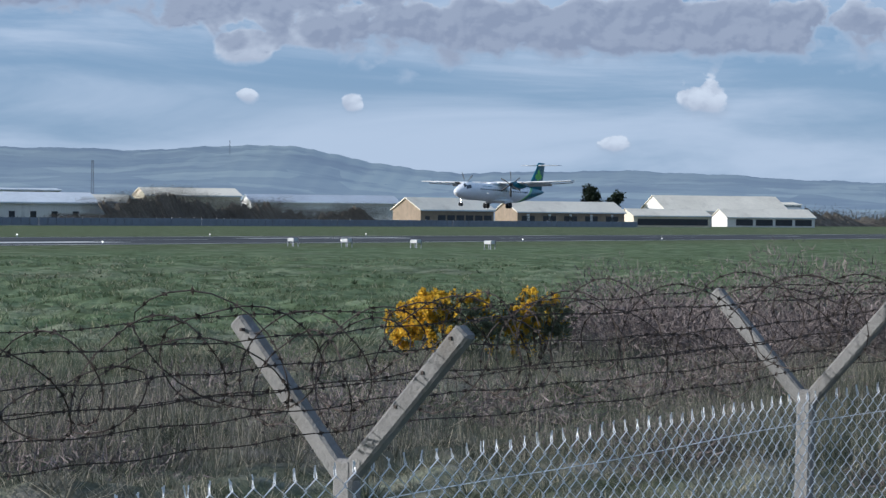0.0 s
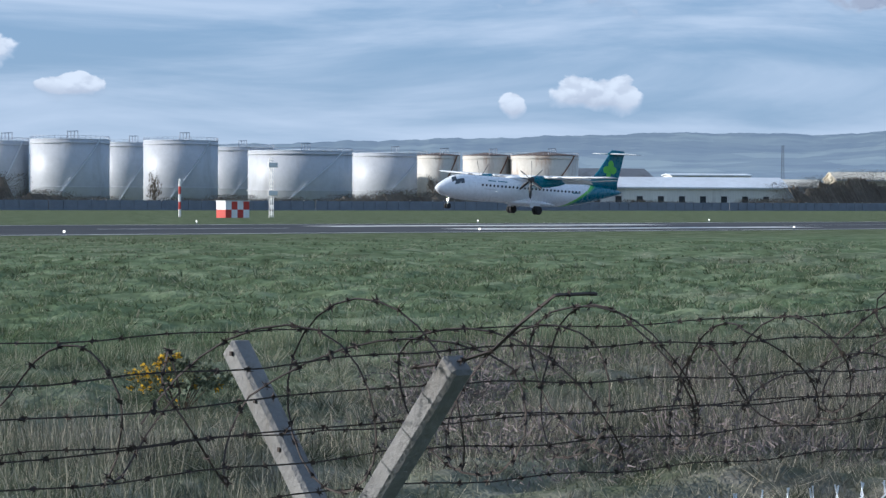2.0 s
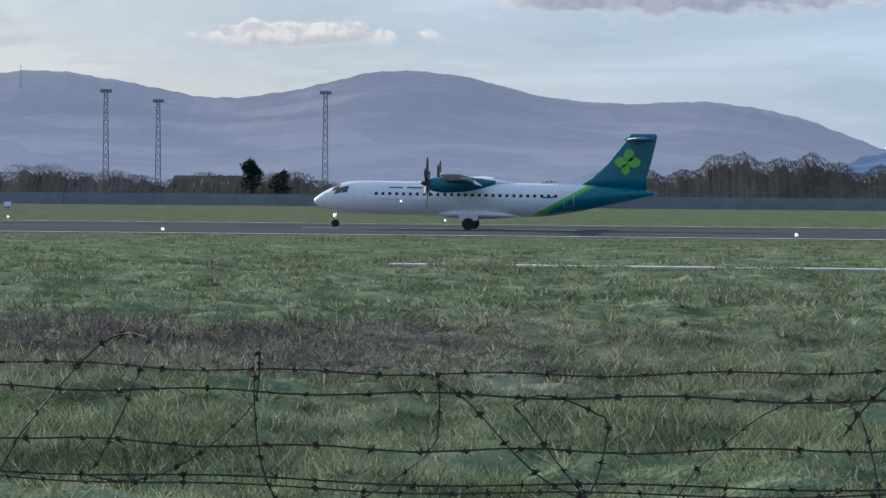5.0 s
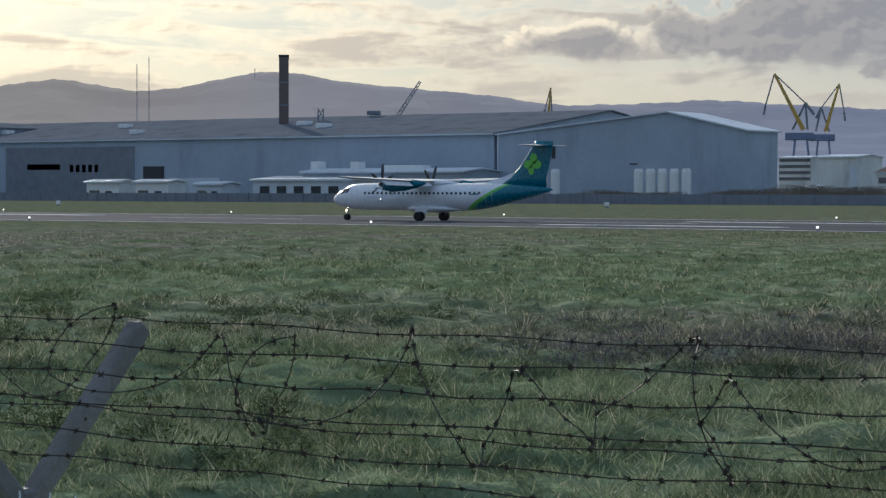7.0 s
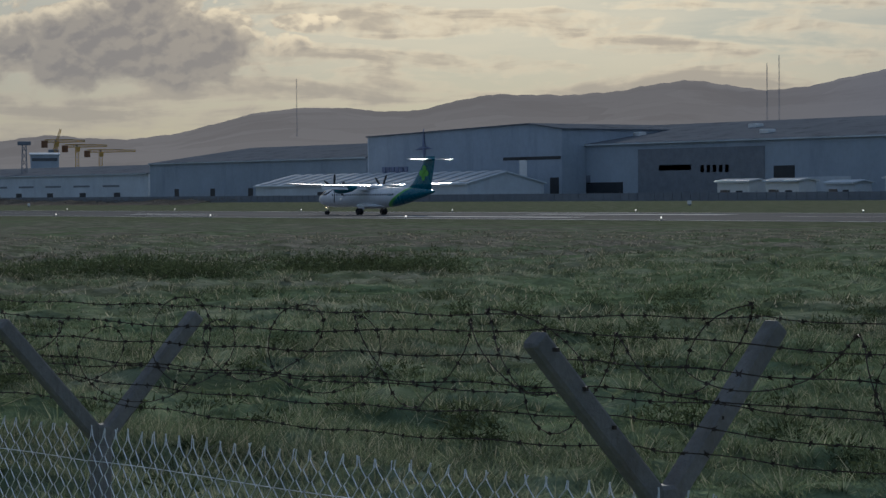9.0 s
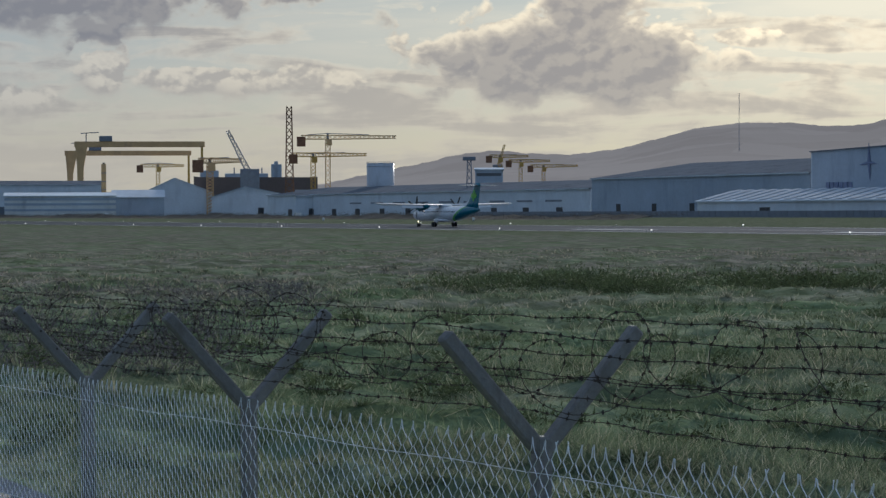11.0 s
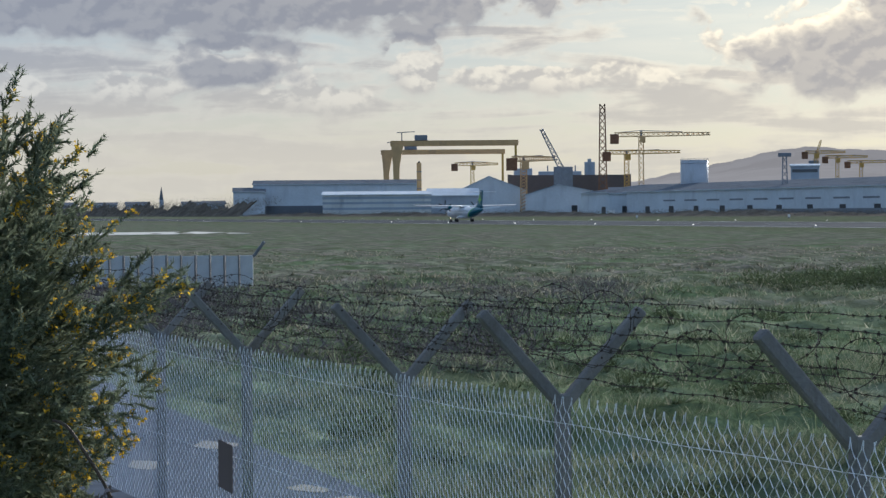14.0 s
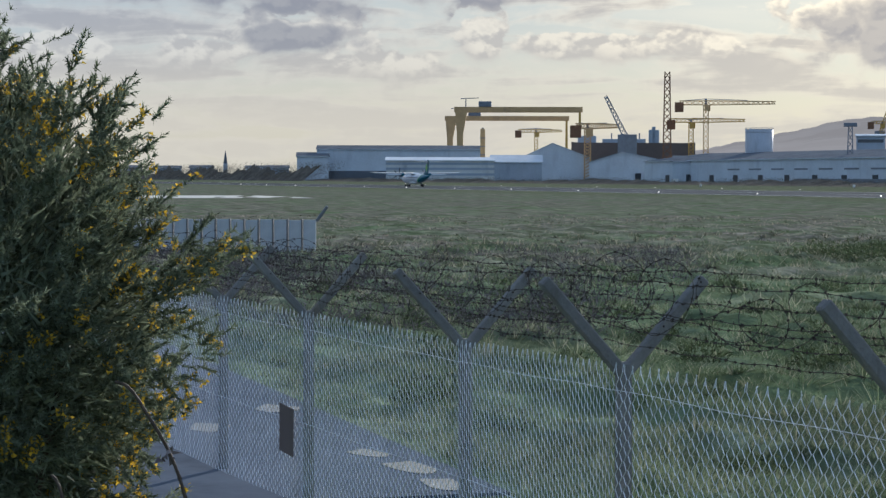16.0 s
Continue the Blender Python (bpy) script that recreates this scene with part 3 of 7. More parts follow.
for k, (a, r, w) in enumerate(((75.6, 23.0, 0.22), (74.55, 21.9, 0.30), (73.7, 20.7, 0.26), (79.6, 25.5, 0.3), (77.9, 27.5, 0.3))):
    c = heading(a, r)
    bm = bmesh.new()
    ring = [Vector((c.x + math.cos(t) * w * (1.5 + 0.3 * math.sin(3 * t + k)), c.y + math.sin(t) * w * (0.8 + 0.2 * math.sin(2 * t + k)), 0)) for t in (2 * math.pi * i / 24 for i in range(24))]
    loft(bm, [[q + Vector((0, 0, z)) for q in ring] for z in (0.02, 0.036)])
    tagged(part("puddle", bm, PUDDLE), "shallow puddle shining on the wet road", "puddle", "road puddles", "structure")


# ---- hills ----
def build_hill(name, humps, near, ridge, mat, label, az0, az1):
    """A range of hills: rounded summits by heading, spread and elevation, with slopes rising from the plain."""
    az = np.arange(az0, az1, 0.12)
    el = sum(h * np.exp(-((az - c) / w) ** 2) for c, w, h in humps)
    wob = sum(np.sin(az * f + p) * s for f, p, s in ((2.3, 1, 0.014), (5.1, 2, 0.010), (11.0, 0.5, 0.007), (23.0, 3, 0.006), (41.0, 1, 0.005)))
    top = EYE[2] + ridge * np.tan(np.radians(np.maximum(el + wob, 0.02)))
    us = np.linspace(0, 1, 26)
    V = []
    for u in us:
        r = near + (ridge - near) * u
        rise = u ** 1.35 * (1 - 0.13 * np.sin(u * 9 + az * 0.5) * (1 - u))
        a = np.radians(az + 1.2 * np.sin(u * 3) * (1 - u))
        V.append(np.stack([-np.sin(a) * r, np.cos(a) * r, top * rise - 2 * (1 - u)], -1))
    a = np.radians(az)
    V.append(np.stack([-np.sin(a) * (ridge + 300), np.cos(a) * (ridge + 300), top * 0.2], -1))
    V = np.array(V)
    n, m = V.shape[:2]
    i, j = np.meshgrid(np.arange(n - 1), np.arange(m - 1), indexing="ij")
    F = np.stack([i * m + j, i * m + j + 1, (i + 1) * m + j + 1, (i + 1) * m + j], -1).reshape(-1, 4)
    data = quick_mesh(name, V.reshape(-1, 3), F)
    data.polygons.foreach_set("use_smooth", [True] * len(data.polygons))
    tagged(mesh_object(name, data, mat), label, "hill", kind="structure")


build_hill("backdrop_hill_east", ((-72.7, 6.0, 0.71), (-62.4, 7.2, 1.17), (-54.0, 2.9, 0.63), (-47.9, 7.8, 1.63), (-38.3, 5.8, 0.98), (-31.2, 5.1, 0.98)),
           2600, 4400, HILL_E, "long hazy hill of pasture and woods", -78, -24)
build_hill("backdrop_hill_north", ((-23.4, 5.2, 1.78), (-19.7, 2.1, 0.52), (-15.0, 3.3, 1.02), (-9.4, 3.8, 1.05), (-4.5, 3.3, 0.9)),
           2300, 4100, HILL_N, "dark wooded hills beyond the harbour, blue with painted haze", -30, 2)
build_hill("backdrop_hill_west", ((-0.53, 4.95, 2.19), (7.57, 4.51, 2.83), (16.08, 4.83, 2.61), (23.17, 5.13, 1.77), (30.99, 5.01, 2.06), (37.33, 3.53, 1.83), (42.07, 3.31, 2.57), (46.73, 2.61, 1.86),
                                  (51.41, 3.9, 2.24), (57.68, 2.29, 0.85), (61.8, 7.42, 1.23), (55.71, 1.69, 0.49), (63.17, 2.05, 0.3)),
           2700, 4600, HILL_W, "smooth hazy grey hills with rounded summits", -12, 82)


def turned_simple(r, h, at, z=0.0, n=14):
    """A round body standing at a place."""
    bm = bmesh.new()
    ring = lambda rr, zz: [Vector((at[0] + math.cos(2 * math.pi * i / n) * rr, at[1] + math.sin(2 * math.pi * i / n) * rr, zz)) for i in range(n)]
    return loft(bm, [ring(r, z), ring(r, z + h * 0.9), ring(r * 0.8, z + h)])


def twig_cloud(n, centre, size, rng, length, w, up=0.3):
    """Small twigs and leaves filling a mound with an uneven outline."""
    d = rng.normal(size=(n, 3))
    d /= np.linalg.norm(d, axis=1)[:, None]
    rad = rng.uniform(0.25, 1.0, n) ** 0.5
    lump = 1 + 0.22 * np.sin(d[:, 0] * 5 + 1) + 0.18 * np.sin(d[:, 2] * 7 + d[:, 1] * 4)
    p = d * (rad * lump)[:, None] * np.array(size) + np.array(centre)
    p[:, 2] = np.maximum(p[:, 2], 0.02)
    q = d * 0.6 + rng.normal(size=(n, 3)) * 0.7
    q[:, 2] += up
    q /= np.linalg.norm(q, axis=1)[:, None]
    s = np.cross(q, rng.normal(size=(n, 3)))
    s /= np.linalg.norm(s, axis=1)[:, None]
    L, W = length * rng.uniform(0.5, 1.4, n)[:, None], w * rng.uniform(0.6, 1.4, n)[:, None]
    return np.stack([p - s * W, p + s * W, p + q * L], 1)


# ---- far side: sheds, tanks, cranes, masts ----
def shed(name, label, xl, xr, y, depth, eave, ridge, wall_mat, roof_mat, gable=None, category="building", openings=()):
    """A clad shed facing the runway. gable: share along the front where a ridge running away stands; none: ridge along the front.
    openings: (share from, share to, height from, height to, material, part name)."""
    ob = thing(name, label, category, pose(xl, y, 0))
    w = xr - xl
    bm = bmesh.new()
    if gable is None:
        prof = [(0, 0), (0, eave), (depth / 2, ridge), (depth, eave), (depth, 0)]
        a, b = [bm.verts.new((0, p, z)) for p, z in prof], [bm.verts.new((w, p, z)) for p, z in prof]
    else:
        prof = [(0, 0), (0, eave), (w * gable, ridge), (w, eave), (w, 0)]
        a, b = [bm.verts.new((p, 0, z)) for p, z in prof], [bm.verts.new((p, depth, z)) for p, z in prof]
    bm.faces.new(a)
    bm.faces.new(b[::-1])
    for i in (0, 3):
        bm.faces.new((a[i], b[i], b[i + 1], a[i + 1]))
    bmesh.ops.recalc_face_normals(bm, faces=bm.faces[:])
    wall = part("wall", bm, wall_mat, ob)
    th, over = 0.5, 0.8
    for i in (1, 2):
        bm = bmesh.new()
        p, q = prof[i], prof[i + 1]
        rings = []
        for e in ((-over, w + over) if gable is None else (-over, depth + over)):
            pts = [(p[0], p[1] + 0.05), (q[0], q[1] + 0.05), (q[0], q[1] + th), (p[0], p[1] + th)]
            if i == 1:
                pts[0], pts[3] = (p[0] - over, p[1] - 0.2), (p[0] - over, p[1] + th - 0.25)
            else:
                pts[1], pts[2] = (q[0] + over, q[1] - 0.2), (q[0] + over, q[1] + th - 0.25)
            rings.append([Vector((e, a_, z)) if gable is None else Vector((a_, e, z)) for a_, z in pts])
        part("roof_slope", loft(bm, rings), roof_mat, ob)
    part("gutter", box(bmesh.new(), -0.3, w + 0.3, -1.1, -0.75, eave - 0.35, eave + 0.15) if gable is None else box(bmesh.new(), -0.25, 0.25, -0.15, 0.1, 0, eave), PALE_GREY, ob)
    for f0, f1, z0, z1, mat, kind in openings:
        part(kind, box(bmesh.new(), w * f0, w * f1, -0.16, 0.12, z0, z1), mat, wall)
    return ob


def rows_of(n, f0, f1, share, z0, z1, mat, kind):
    step = (f1 - f0) / n
    return [(f0 + step * (i + (1 - share) / 2), f0 + step * (i + (1 + share) / 2), z0, z1, mat, kind) for i in range(n)]


def shed_by(az_l, az_r, y, **k):
    return dict(xl=along(az_l, y), xr=along(az_r, y), y=y, **k)


Y1 = 560.0
# aircraft works along the far side of the field
shed("factory_hangar", "huge blue-grey hangar with a low-pitched gable", **shed_by(35.75, 29.5, Y1), depth=18, eave=20.4, ridge=25.9, wall_mat=GREY_WALL, roof_mat=PALE_GREY, gable=0.70,
     openings=[(0.23, 0.245, 13, 17, DARK, "vent"), (0.55, 0.58, 11, 11.4, DARK, "vent")])
shed("factory_hall", "long blue-grey factory hall with a dark sheet roof", **shed_by(50.9, 35.85, Y1), depth=130, eave=20.8, ridge=29.5, wall_mat=GREY_WALL, roof_mat=DARK_ROOF,
     openings=[(0.0, 0.20, 0, 6.5, DARK, "base_wall"), (0.23, 0.46, 2, 18.5, STEEL, "dark_cladding"), (0.27, 0.33, 10.5, 12.5, DARK, "window")] + rows_of(5, 0.345, 0.40, 0.6, 9.6, 12.2, PALE_GREY, "window")
     + [(0.475, 0.51, 0, 11.5, DARK, "door"), (0.105, 0.135, 5.8, 9.2, STEEL, "door"), (0.52, 0.60, 2.5, 7.5, PALE_GREY, "annex_wall")])
for f, z in ((0.13, 24), (0.40, 23), (0.30, 26), (0.62, 25.5), (0.68, 24.2)):
    x = along(50.9, Y1) * (1 - f) + along(35.85, Y1) * f
    tagged(part("roof_vent", box(bmesh.new(), x - 2.2, x + 2.2, Y1 + (z - 20.8) * 7.5, Y1 + (z - 20.8) * 7.5 + 4, z - 0.6, z + 1.9, 0.2), WHITE), "white roof ventilator box on the hall", "vent", "roof vents")
shed("factory_block", "tall blue-grey factory block with a star emblem", **shed_by(54.9, 50.0, 548.0), depth=100, eave=26.8, ridge=29.0, wall_mat=GREY_WALL, roof_mat=DARK_ROOF, gable=0.85,
     openings=[(0.80, 0.835, 5, 16, WHITE, "downpipe"), (0.945, 0.985, 0, 8.5, DARK, "door"), (0.72, 0.995, 15.4, 16.6, DARK, "ledge")])
shed("factory_wing", "low blue-grey factory wing with a dark roof", **shed_by(60.4, 54.95, Y1), depth=120, eave=18.6, ridge=26.5, wall_mat=GREY_WALL, roof_mat=DARK_ROOF, openings=rows_of(5, 0.05, 0.95, 0.12, 0, 6, DARK, "door"))
shed("factory_range", "long low range of weathered grey workshops", **shed_by(68.6, 60.45, 575.0), depth=90, eave=14.2, ridge=19.4, wall_mat=PALE_GREY, roof_mat=DARK_ROOF,
     openings=rows_of(11, 0.05, 0.97, 0.18, 0, 4.6, DARK, "door") + rows_of(9, 0.30, 0.95, 0.55, 7.6, 8.6, STEEL, "window"))
canopy = shed("canopy_shed", "long low white shed with a striped translucent roof", **shed_by(57.75, 52.4, 500.0), depth=36, eave=6.3, ridge=10.4, wall_mat=PALE_GREY, roof_mat=PALE_GREY,
              openings=[(0.32, 0.37, 0, 3.8, DARK, "door")])
x0, x1 = along(57.75, 500.0), along(52.4, 500.0)
for k in range(17):
    bm = bmesh.new()
    u = (x1 - x0) * (k + 0.3) / 17
    loft(bm, [[Vector((u + d, 0.2, 6.95)), Vector((u + d, 17.8, 11.05)), Vector((u + d, 17.8, 11.2)), Vector((u + d, 0.2, 7.1))] for d in (0, (x1 - x0) / 34)])
    part("roof_light", bm, ROOF_LIGHT, canopy, "pale translucent roof strip")
# emblem and lettering as plain shapes
sx = along(53.5, 547.7)
bm = bmesh.new()
for dx, dz, w in ((0, 8.2, 1.0), (0.8, -7.5, 1.0), (6.0, -0.6, 0.9), (-6.4, -0.9, 0.9)):
    c = Vector((sx, 547.6, 21.5))
    v = [bm.verts.new(c + Vector(p)) for p in ((dx, 0, dz), (-dz * 0.13 * w, 0, dx * 0.13 + 0.0), (0, -0.25, 0), (dz * 0.13 * w, 0, -dx * 0.13))]
    bm.faces.new(v)
    bm.faces.new([bm.verts.new(q.co + Vector((0, 0.3, 0))) for q in v][::-1])
star = part("wall_emblem", bm, CRANE_BLUE)
tagged(star, "dark blue four-pointed star on the factory wall", "sign")
for k in range(6):
    x = along(54.55, 547.7) + k * 3.1
    tagged(part("lettering_bar", box(bmesh.new(), x, x + 2.3, 547.55, 547.9, 10.9, 14.0), CRANE_BLUE), "dark blue plain lettering bar on the wall", "sign", "wall lettering")
# small units before the hall
for az, w, h, mat in ((46.1, 15, 6.0, WHITE), (44.9, 15, 6.0, WHITE), (43.4, 12, 5.2, PALE_GREY), (28.35, 6, 4, WHITE)):
    shed("site_office", "pale site cabin beside the factory", along(az, 530.0), along(az, 530.0) + w, 530.0, 8, h, h + 0.5, mat, mat, openings=[(0.1, 0.4, 1.5, 3.2, GLASS, "window"), (0.6, 0.8, 0, 3, DARK, "door")])
shed("loading_annex", "low grey annex with white-framed loading bays", **shed_by(41.95, 38.9, 530.0), depth=25, eave=6.6, ridge=7.4, wall_mat=PALE_GREY, roof_mat=WHITE, openings=rows_of(5, 0.03, 0.75, 0.55, 1.2, 4.6, DARK, "bay_door"))
shed("plant_annex", "flat grey annex with pale roof plant", **shed_by(40.7, 36.6, 538.0), depth=18, eave=9.0, ridge=9.8, wall_mat=GREY_WALL, roof_mat=PALE_GREY)
for az, w, h in ((40.6, 3, 12.4), (39.6, 3, 12.2), (38.8, 16, 11.0)):
    tagged(part("roof_plant", box(bmesh.new(), along(az, 540.0), along(az, 540.0) + w, 542, 546, 9.5, h, 0.1), WHITE), "white roof plant on the annex", "plant unit", "roof plant")
for az in (35.2, 34.9, 34.6, 34.3, 32.2, 31.9, 31.6, 31.3, 31.0):
    tagged(part("gas_cylinder", turned_simple(1.3, 9.5, (along(az, 535.0), 535.0)), WHITE), "white upright storage cylinder beside the hangar", "cylinder", "storage cylinders")


def stack(name, label, az, dist, w, el0, el1, mat, flues=1):
    p = heading(az, dist)
    z0, z1 = 0.0, EYE[2] + dist * math.tan(radians(el1))
    ob = thing(name, label, "chimney", pose(p.x, p.y, 0, 0, 0, az))
    part("shaft", box(bmesh.new(), -w / 2, w / 2, -w / 2, w / 2, 0, z1, 0.25), mat, ob)
    for k in range(flues):
        x = (k - (flues - 1) / 2) * w / max(flues, 1)
        part("flue", box(bmesh.new(), x - w * 0.2, x + w * 0.2, -w * 0.3, w * 0.3, z1 - 0.5, z1 + 1.0), DARK, ob)
    for k in range(3):
        part("band", box(bmesh.new(), -w / 2 - 0.12, w / 2 + 0.12, -w / 2 - 0.12, w / 2 + 0.12, z1 * (0.5 + 0.16 * k), z1 * (0.5 + 0.16 * k) + 0.5), STEEL, ob)


stack("power_chimney", "tall dark brick chimney behind the factory", 41.17, 800, 3.4, 0, 3.38, RUST_ROOF, 3)
stack("dock_chimney", "slim ochre chimney at the shipyard", 72.7, 1700, 3.6, 0, 1.22, CRANE_YELLOW)
stack("dark_stair_tower", "dark slatted service tower at the harbour", -6.25, 900, 4.6, 0, 2.4, DARK_ROOF, 2)


def mast(name, label, az, dist, el, w=2.2, mat=STEEL, head=False, bays=14):
    p = heading(az, dist)
    z = EYE[2] + dist * math.tan(radians(el))
    ob = thing(name, label, "mast", pose(p.x, p.y, 0, 0, 0, az), "lattice masts")
    part("lattice", lattice(bmesh.new(), (0, 0, 0), (0, 0, z), w, bays, w * 0.16, w * 0.55), mat, ob)
    if head:
        part("lamp_ring", box(bmesh.new(), -w * 0.95, w * 0.95, -w * 0.5, w * 0.5, z, z + w * 0.55, 0.2), mat, ob)


for az, el, d, w, head in ((-8.8, 2.08, 1000, 2.2, True), (-10.6, 2.66, 1000, 2.6, True), (-10.85, 2.08, 1150, 2.2, True), (-15.1, 2.07, 1100, 2.0, True), (-17.5, 2.29, 1100, 2.2, True), (-19.35, 2.53, 1000, 2.4, True),
                           (-19.15, 2.06, 1000, 2.6, False), (15.1, 2.46, 1100, 3.0, True), (13.8, 2.23, 1100, 2.8, True), (9.6, 2.48, 1100, 3.0, True)):
    mast("floodlight_mast", "tall grey lattice floodlight mast at the docks", az, d, el, w, STEEL, head)
mast("radio_mast", "slender lattice mast among the sheds", -49.2, 900, 1.42, 1.4, STEEL)
mast("pylon", "wooden power pole with a crossbar", 17.9, 620, 1.83, 0.8, STEEL, False, 6)
for az, el, d in ((44.55, 3.38, 3600), (44.85, 3.20, 3600), (56.7, 2.93, 4000), (-22.6, 2.10, 3300), (17.2, 3.12, 4300), (-52.6, 1.95, 4200), (22.4, 2.45, 4300), (41.9, 3.12, 4500)):
    mast("hilltop_mast", "thin transmitter mast on the hilltop", az, d, el, 2.4, STEEL, False, 10)
mast("roof_tower", "squat steel lattice tower behind the hall", 40.24, 800, 2.10, 3.2, STEEL, False, 9)
mast("roof_tower", "short steel lattice stub behind the hall", 38.9, 800, 1.95, 2.6, STEEL, True, 9)
mast("crane_mast", "tall red-brown lattice tower at the shipyard", 68.05, 1600, 2.66, 6.2, RUST, False, 16)
mast("signal_tower", "dark lattice tower with a red beacon platform", 63.5, 1330, 1.28, 4.0, STEEL, True, 8)


# ---- tanks ----
def tank(az_l, az_r, y, el, mat, label, cone=0.05, stair=True):
    mid = (az_l + az_r) / 2
    dist = y / math.cos(radians(mid))
    r, h = dist * math.tan(radians((az_l - az_r) / 2)), level(mid, y, el)
    c = heading(mid, dist + r)
    ob = thing("storage_tank", label, "tank", pose(c.x, c.y, 0), "storage tanks")
    n = 40
    ring = lambda rr, z: [Vector((math.cos(2 * math.pi * i / n) * rr, math.sin(2 * math.pi * i / n) * rr, z)) for i in range(n)]
    part("shell", loft(bmesh.new(), [ring(r, 0), ring(r, h * 0.5), ring(r, h)]), mat, ob, "", True)
    part("roof", loft(bmesh.new(), [ring(r * 1.005, h), ring(r * 1.005, h + 0.2), ring(0.4, h + 0.2 + r * cone)]), RUST_ROOF if mat is TANK_RUST else PALE_GREY, ob)
    for z in (h * 0.94, h * 0.3):
        part("wind_girder", loft(bmesh.new(), [ring(r * 1.003, z), ring(r * 1.018, z), ring(r * 1.018, z + 0.35), ring(r * 1.003, z + 0.35)], False), mat, ob)
    bm = bmesh.new()
    for i in range(n):
        a = 2 * math.pi * i / n
        strut(bm, (math.cos(a) * r, math.sin(a) * r, h), (math.cos(a) * r, math.sin(a) * r, h + 1.1), 0.09)
        b = 2 * math.pi * (i + 1) / n
        strut(bm, (math.cos(a) * r, math.sin(a) * r, h + 1.1), (math.cos(b) * r, math.sin(b) * r, h + 1.1), 0.09)
    part("guard_rail", bm, STEEL, ob)
    if stair:
        bm = bmesh.new()
        pts = [Vector((math.cos(a) * (r + 0.3), math.sin(a) * (r + 0.3), h * t)) for t, a in ((i / 10, math.radians(-150 + 75 * i / 10)) for i in range(11))]
        for p, q in zip(pts, pts[1:]):
            strut(bm, p, q, 0.4)
        part("spiral_stair", bm, RUST if mat is TANK_RUST else PALE_GREY, ob, "spiral stair up the shell")
        bm = bmesh.new()
        for k in range(4):
            strut(bm, (-r * 0.5 + k * 1.2, -r * 0.7, h), (-r * 0.5 + k * 1.2, -r * 0.7, h + 2.6), 0.2)
        strut(bm, (-r * 0.5, -r * 0.7, h + 2.4), (-r * 0.5 + 3.6, -r * 0.7, h + 2.6), 0.25)
        part("top_pipework", bm, STEEL, ob)


W = "tall white steel storage tank beyond the airfield"
for az_l, az_r, y, el, mat in ((-27.6, -29.05, 640, 1.22, TANK_WHITE), (-29.05, -30.3, 610, 1.42, TANK_WHITE), (-30.3, -32.3, 590, 1.48, TANK_WHITE), (-32.0, -33.6, 690, 1.40, TANK_WHITE), (-33.1, -35.0, 600, 1.47, TANK_WHITE),
                               (-34.6, -36.4, 700, 1.31, TANK_WHITE), (-35.7, -38.4, 610, 1.23, TANK_WHITE), (-38.3, -40.3, 650, 1.18, TANK_WHITE), (-40.0, -41.1, 600, 1.13, TANK_RUST), (-41.15, -42.4, 610, 1.13, TANK_RUST), (-42.35, -44.1, 590, 1.14, TANK_RUST)):
    tank(az_l, az_r, y, el, mat, W if mat is TANK_WHITE else "rust-streaked cream storage tank beside white ones", 0.12 if mat is TANK_RUST else 0.04)
tank(-10.15, -12.45, 620, 1.08, TANK_WHITE, "low broad white storage tank behind the hedge", 0.03)
tank(-12.9, -13.8, 610, 1.0, TANK_WHITE, "small round white tank behind the hedge", 0.06, False)
tank(66.1, 65.4, 620, 1.22, TANK_WHITE, "pale twin silo tower beyond the workshops", 0.02, False)
for az, d, h in ((-20.9, 1500, 1.0), (-21.7, 1500, 1.05), (-22.5, 1500, 1.0)):
    p = heading(az, d)
    tank(az + 0.18, az - 0.18, p.y, 0.95, TANK_WHITE, "distant small white tank below the hill", 0.05, False)

# ---- eastern sheds ----
def east_shed(name, label, az_l, az_r, y, depth, turn=13.0, **k):
    """A shed of the eastern estate, which stands askew to the runway, its front to the south-west."""
    mid = (az_l + az_r) / 2
    dist, skew = y / math.cos(radians(mid)), radians(turn)
    w = (2 * dist * math.tan(radians((az_l - az_r) / 2)) - depth * math.sin(skew)) / math.cos(skew)
    c = heading(az_r, dist)
    ob = shed(name, label, 0, w, 0, depth, **k)
    ob.matrix_world = pose(c.x, c.y, 0, 0, 0, mid + turn) @ pose(-w, 0, 0)
    return ob


east_shed("white_shed", "long low white shed with dark loading doors", -43.9, -49.3, Y1, depth=22, eave=7.6, ridge=11.0, wall_mat=WHITE_WALL, roof_mat=PALE_GREY, openings=rows_of(9, 0.02, 0.95, 0.28, 1, 4.6, DARK, "door"))
east_shed("cream_range", "cream-roofed range with a brick base course", -48.45, -50.25, 548.0, depth=16, turn=24.0, eave=8.2, ridge=10.6, wall_mat=WHITE_WALL, roof_mat=CREAM_ROOF, openings=[(0.0, 1.0, 0.0, 3.4, BRICK_WALL, "brick_base")])
east_shed("back_shed", "grey pitched shed behind the white one", -43.6, -46.0, 640.0, depth=40, eave=11, ridge=15.5, wall_mat=GREY_WALL, roof_mat=DARK_ROOF)
east_shed("cream_shed", "cream sheet-clad warehouse behind the hedge", -50.2, -52.9, 590.0, depth=26, eave=11.8, ridge=14.8, wall_mat=CREAM_WALL, roof_mat=CREAM_ROOF, openings=rows_of(3, 0.1, 0.9, 0.2, 0, 5, DARK, "door"))
